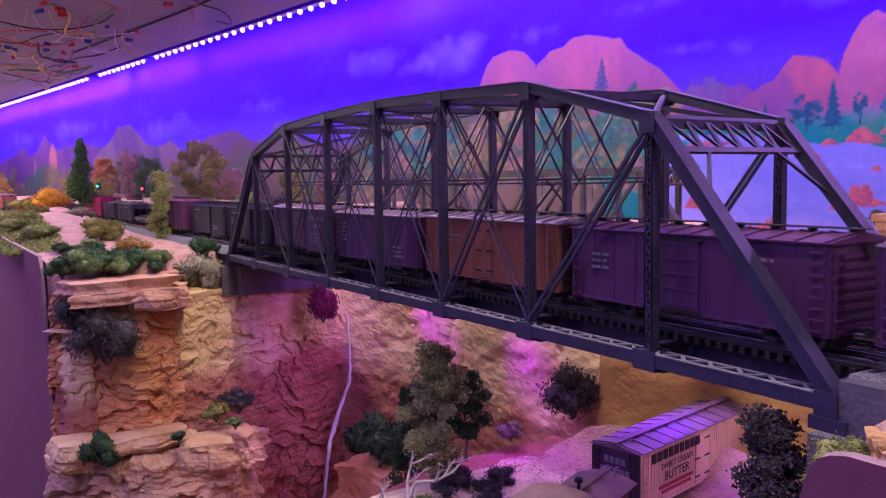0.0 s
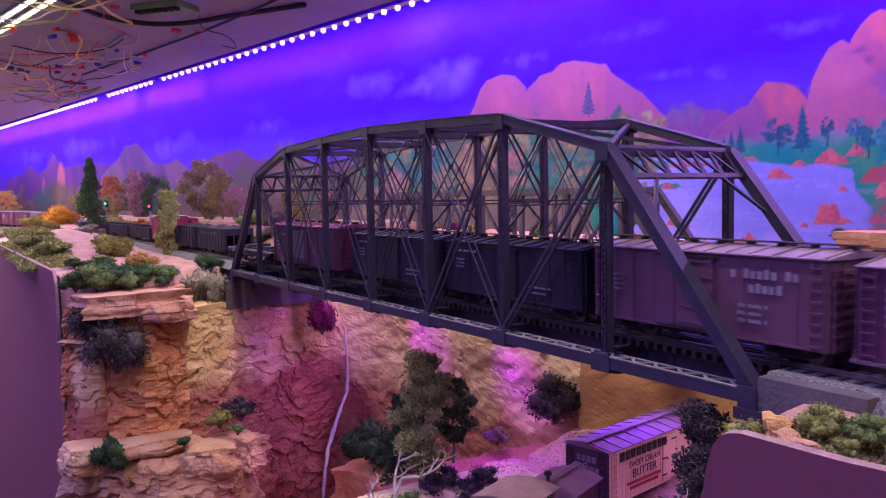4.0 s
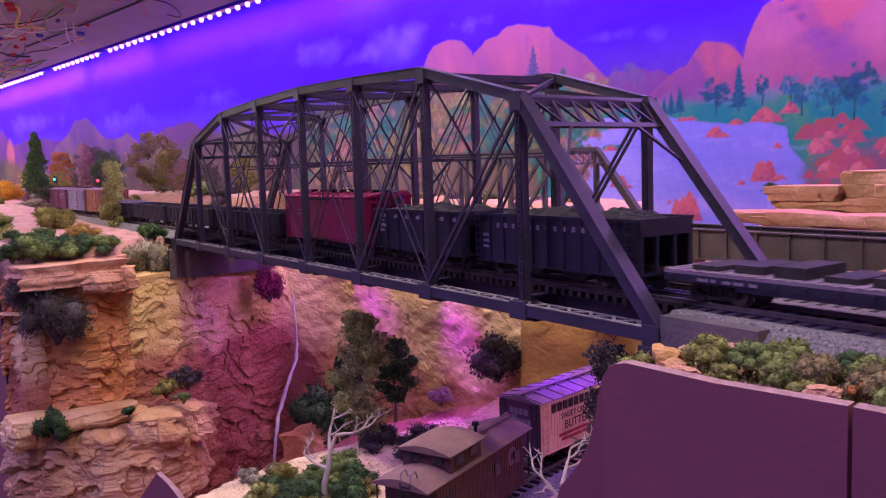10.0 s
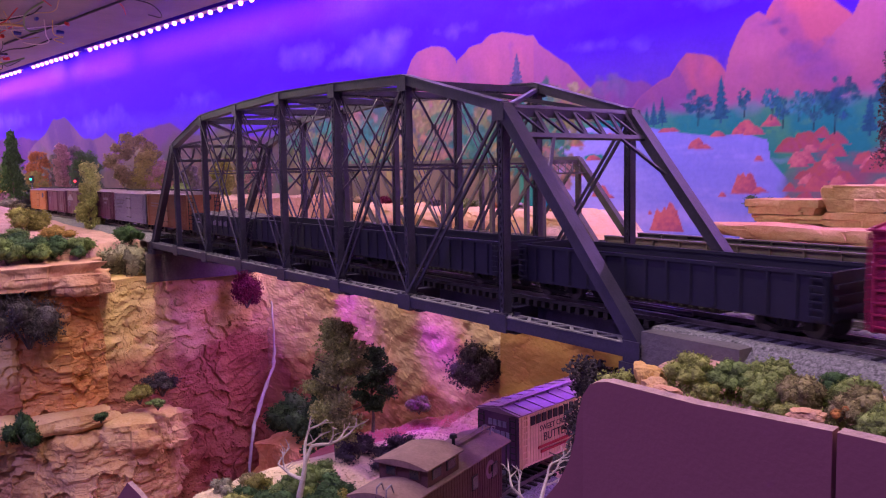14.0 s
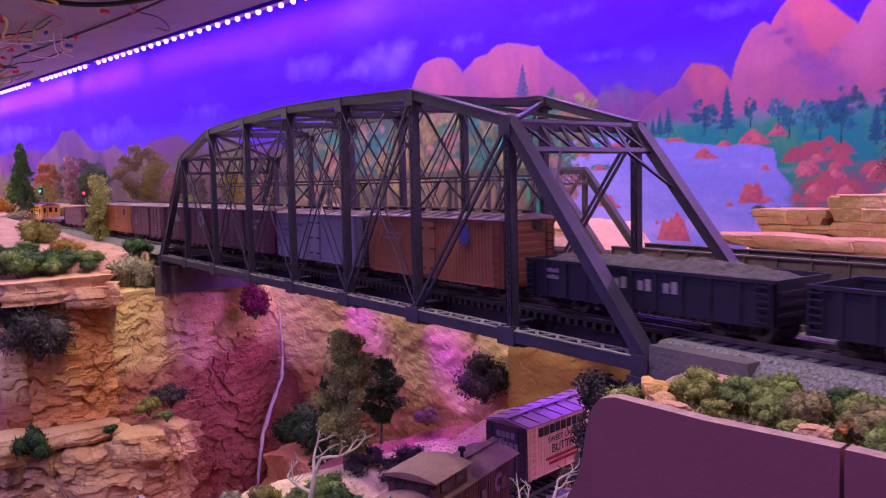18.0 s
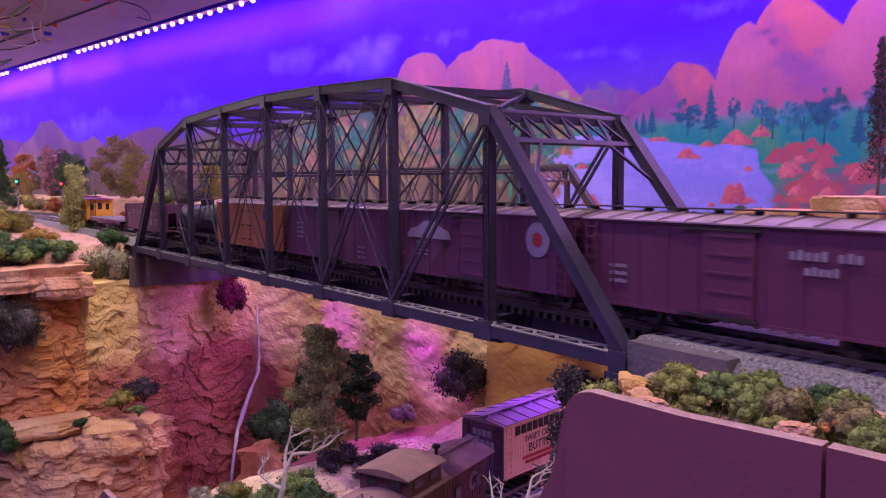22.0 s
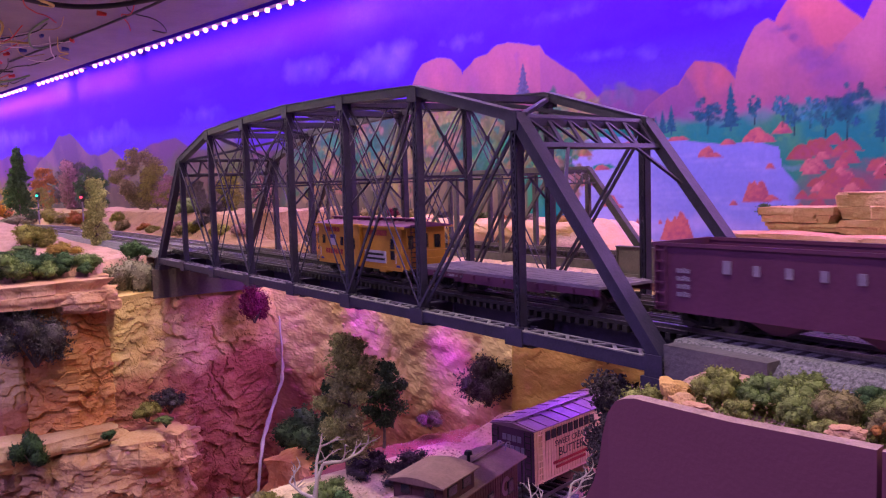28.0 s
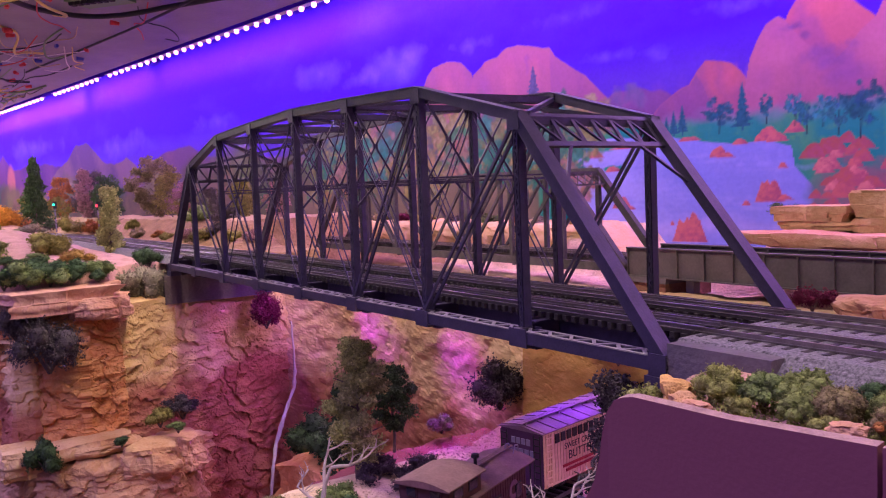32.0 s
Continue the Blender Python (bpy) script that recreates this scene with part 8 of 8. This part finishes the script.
grove(-2.30, -0.30, 0.070, OLIVE, "olive tree on the far plateau", 0.5, z=0.012)
grove(-2.75, -0.34, 0.080, KHAKI, "khaki tree on the far plateau", 0.5, z=0.012)
bush(-1.20, -0.078, 0.034, 0.036, AMBER, "golden-orange autumn bush on the sand mound", 8, squash=0.9)
bush(-1.34, -0.105, 0.028, 0.034, SCARLET, "scarlet autumn bush on the sand mound", 6)
for x, r, m, lb in ((-1.52, 0.036, OLIVE, "olive scrub below the grove"), (-1.35, 0.030, RUST, "orange scrub below the grove"), (-0.66, 0.020, OLIVE, "olive scrub above the cut"), 
                    (-1.90, 0.034, RUST, "orange scrub below the grove"), (-2.1, 0.036, OLIVE, "olive scrub on the plateau"), (-1.64, 0.030, GREYTWIG, "brown scrub below the grove"), (-1.44, 0.026, KHAKI, "khaki scrub below the grove")):
    bush(x, 0.138 - bend(x), 0.008, r, m, lb)
for x, r, m in ((-0.58, 0.022, KHAKI), (-0.52, 0.020, WINE), (-0.46, 0.020, OLIVE), (-0.38, 0.018, GREYTWIG), (-0.30, 0.018, GREEN), (-0.24, 0.014, RUST), (-0.2, 0.014, SAGE), (-0.13, 0.016, OCHRE)):
    bush(x, 0.402, 0.018, r, m, "scrub along the foot of the backdrop")
for x, y, r, m, lb in ((-1.02, 0.128, 0.020, KHAKI, "khaki scrub on the tan bank"), (-0.92, 0.135, 0.014, RUST, "rusty scrub on the tan bank"), (-0.84, 0.130, 0.016, OLIVE, "olive scrub on the tan bank"), (-0.76, 0.140, 0.020, ROSE, "pink scrub on the tan bank"), (-0.70, 0.132, 0.016, KHAKI, "khaki scrub on the tan bank"), (-0.64, 0.150, 0.020, GREYTWIG, "brown scrub on the tan bank"),
                       (-0.58, 0.150, 0.018, OLIVE, "olive scrub on the tan bank"), (-0.54, 0.170, 0.022, ROSE, "pink scrub on the tan bank"), (-0.80, 0.170, 0.026, GREEN, "yellow-green scrub on the tan bank"), (-0.70, 0.180, 0.030, GREYTWIG, "brown scrub on the tan bank"), (-1.10, 0.140, 0.018, OLIVE, "olive scrub on the tan bank")):
    bush(x, y - bend(x), land_height(x, y - bend(x)) - 0.003, r, m, lb)
# low growth on the sandy plateau
for x, y, r, m, lb in ((-0.50, -0.120, 0.018, GREEN, "green clump on the plateau sand"), (-0.47, -0.150, 0.020, DKGREEN, "dark green clump on the plateau sand"), (-0.62, -0.160, 0.030, LIME, "bright grass mound on the plateau"), (-0.66, -0.085, 0.022, OLIVE, "olive clump on the plateau sand"), (-0.80, -0.165, 0.040, LIME, "bright grass mound on the plateau"),
                       (-1.10, -0.170, 0.045, LIME, "bright grass mound on the plateau"), (-1.25, -0.110, 0.040, OLIVE, "olive bush on the plateau"), (-0.90, -0.075, 0.026, SAGE, "sage clump on the plateau"), (-1.45, -0.16, 0.040, SAGE, "sage clump on the plateau")):
    bush(x, y, land_height(x, y) - 0.002, r, m, lb, 5, None, 0.45)


# ---- grass and ground cover ----


def ground_cover(name, x0, x1, y0, y1, n, size, material, label, z=None):
    rng = np.random.default_rng(next(SEEDS))
    pts = np.stack([x0 + (x1 - x0) * rng.random(n), y0 + (y1 - y0) * rng.random(n), np.zeros(n)], 1)
    pts[:, 2] = [land_height(p[0], p[1]) + size * 0.2 if z is None else z for p in pts]
    me = leaf_mesh(name, pts, size * (0.5 + rng.random(n)), material, rng)
    ob = new(name, me)
    return tagged(ob, label, "ground cover", kind="stuff")


ground_cover("grass", 0.392, 0.62, -0.062, -0.012, 6000, 0.0010, LIME, "yellow-green turf along the roadbed")
ground_cover("grass", -1.15, -0.50, -0.205, -0.140, 9000, 0.0019, LIME, "lime turf on the plateau")
ground_cover("debris", 0.03, 0.20, -0.09, 0.03, 1800, 0.0008, DIRT, "cream gravel and leaf litter on the bench")
ground_cover("debris", -0.08, 0.14, 0.09, 0.21, 1500, 0.0008, SAND, "pink gravel on the canyon mound")

# ---- signals ----


def signal(x, y, z, color, label):
    s = thing("railway_signal", label, "signal", pose(x, y, z), "railway signals")
    part("mast", one(tube, (0, 0, -0.004), (0, 0, 0.060), 0.0016, n=8), PLANKS, s)
    hd = part("signal_head", one(box, -0.004, 0.004, -0.004, 0.004, 0.052, 0.068), GRIME, s)
    bm = bmesh.new()
    bmesh.ops.create_uvsphere(bm, u_segments=12, v_segments=8, radius=0.0026)
    bmesh.ops.translate(bm, verts=bm.verts[:], vec=(0.0042, -0.003, 0.061))
    part("lamp_lens", bm, glow(label.split()[0] + "_lens", color, 2.5), hd)


signal(-1.55, 0.118 - bend(-1.55), 0.012, (0.02, 0.9, 0.35), "green-lit railway signal on a grey mast")
signal(-1.22, 0.108 - bend(-1.22), 0.006, (1.0, 0.05, 0.08), "red-lit railway signal on a grey mast")

# ---- wires under the upper deck ----
COPPERS = [mat("wire_" + n, c, 0.45, 0.05, 50, 0) for n, c in (("yellow", (0.75, 0.60, 0.16)), ("red", (0.65, 0.05, 0.05)), ("white", (0.75, 0.70, 0.68)), ("black", (0.03, 0.03, 0.035)), ("tan", (0.55, 0.42, 0.25)), ("green", (0.20, 0.35, 0.14)))]


def wire(pts, r, m, label):
    cu = bpy.data.curves.new("wire", "CURVE")
    cu.dimensions, cu.bevel_depth, cu.bevel_resolution, cu.resolution_u = "3D", r, 2, 6
    sp = cu.splines.new("BEZIER")
    sp.bezier_points.add(len(pts) - 1)
    for b, p in zip(sp.bezier_points, pts):
        b.co, b.handle_left_type, b.handle_right_type = p, "AUTO", "AUTO"
    cu.materials.append(m)
    me = bpy.data.meshes.new_from_object(bpy.data.objects.new("w", cu))
    ob = new("wire", me)
    return tagged(ob, label, "wire", "layout wiring")


BLUEWIRE = mat("wire_blue", (0.06, 0.07, 0.42), 0.45, 0.05, 50, 0)
rng = np.random.default_rng(77)
for k in range(64):
    m = COPPERS[int(rng.integers(0, 6))]
    x, y = -0.55 - 1.3 * rng.random(), -0.28 + 0.36 * rng.random()
    a = rng.normal(0.15, 0.55)
    pts = []
    for j in range(5):
        pts.append((x, y, 0.3605 - 0.022 * math.sin(math.pi * j / 4) * rng.random() - 0.001))
        x, y, a = x - 0.075 * math.cos(a), y - 0.075 * math.sin(a) * 0.7, a + rng.normal(0, 0.5)
        y = min(y, led_y(x) - 0.05)
    wire(pts, 0.0010 + 0.0014 * rng.random() * (rng.random() > 0.7), m, "loose %s wire hanging under the deck" % m.name.split("_")[1])
wire([(-0.60, -0.17, 0.357), (-0.676, -0.116, 0.352), (-0.771, -0.021, 0.354), (-0.744, 0.032, 0.350), (-0.659, 0.111, 0.355), (-0.56, 0.18, 0.357)], 0.0040, COPPERS[3], "thick black cable looping under the deck")
terminal = thing("terminal_board", "small green circuit board with wire terminals under the deck", "circuit board", pose(-0.675, 0.010, 0.3560, 0, 0, 40))
part("board", one(box, -0.040, 0.040, -0.026, 0.026, -0.002, 0.005), COPPERS[5], terminal)
for k in range(7):
    part("terminal", one(box, -0.036 + 0.0105 * k, -0.029 + 0.0105 * k, -0.022, -0.012, -0.007, -0.002), GRIME, terminal)
wire([(-0.50, 0.14, 0.358), (-0.75, 0.10, 0.352), (-1.0, 0.07, 0.357), (-1.4, 0.0, 0.358)], 0.0022, COPPERS[3], "thick black cable clipped under the deck")
for k in range(34):
    x, y = -0.60 - 1.0 * rng.random(), -0.24 + 0.30 * rng.random()
    bm = bmesh.new()
    tube(bm, (0, 0, 0), (0.013, 0.002, -0.001), 0.0040, 0.0028, 8)
    ob = part("wire_connector", bm, COPPERS[1] if k % 3 else BLUEWIRE)
    ob.matrix_basis = pose(x, min(y, led_y(x) - 0.05), 0.356 - 0.004 * rng.random(), 0, 0, 360 * rng.random())
    tagged(ob, "small plastic wire connector under the deck", "connector", "wire connectors")

# ---- cottage at the far end of the plateau ----
cottage = thing("cottage", "small far cottage with a mauve gable roof", "house", pose(-3.05, -0.36, 0.028, 0, 0, 30))
COTTAGE_WALL, COTTAGE_ROOF = mat("cream_clapboard", (0.50, 0.42, 0.36), 0.8, 0.15, 60, 0.1), mat("mauve_shingle_roof", (0.30, 0.20, 0.24), 0.85, 0.25, 80, 0.3)
bm = bmesh.new()
box(bm, -0.07, 0.07, -0.05, 0.05, -0.01, 0.045)
part("wall", bm, COTTAGE_WALL, cottage)
bm = bmesh.new()
ends = [[bm.verts.new((x, y, z)) for y, z in ((-0.060, 0.040), (0.0, 0.080), (0.060, 0.040), (0.060, 0.036), (0.0, 0.074), (-0.060, 0.036))] for x in (-0.08, 0.08)]
for i in range(6):
    bm.faces.new((ends[0][i], ends[0][(i + 1) % 6], ends[1][(i + 1) % 6], ends[1][i]))
bm.faces.new(ends[0][::-1])
bm.faces.new(ends[1])
part("roof", bm, COTTAGE_ROOF, cottage)
for x in (-0.03, 0.03):
    w = part("window", one(box, x - 0.012, x + 0.012, -0.052, -0.0495, 0.010, 0.034), COTTAGE_WALL, cottage, "pale framed window")
    part("pane", one(box, x - 0.010, x + 0.010, -0.0526, -0.0518, 0.012, 0.032), GLASS, w)
# the bare spruce standing in front of the mural
tall = tree(0.238, 0.420, 0.050, 0.130, TWIG, "bare weathered spruce among the stacked rocks", 0.085, 0.14, 1300, "conifer", grain=0.010)


def motions():
    for car, rear, long in TRAIN:
        rows = []
        for k in range(41):
            t = 0.8 * k
            x = rear + travelled(t)
            y, y2 = TRACKS[0] - bend(x), TRACKS[0] - bend(x + long)
            rows.append((t, pose(x, y, RAIL_Z, 0, 0, math.degrees(math.atan2(y2 - y, long)))))
        walk(car, rows)


motions()
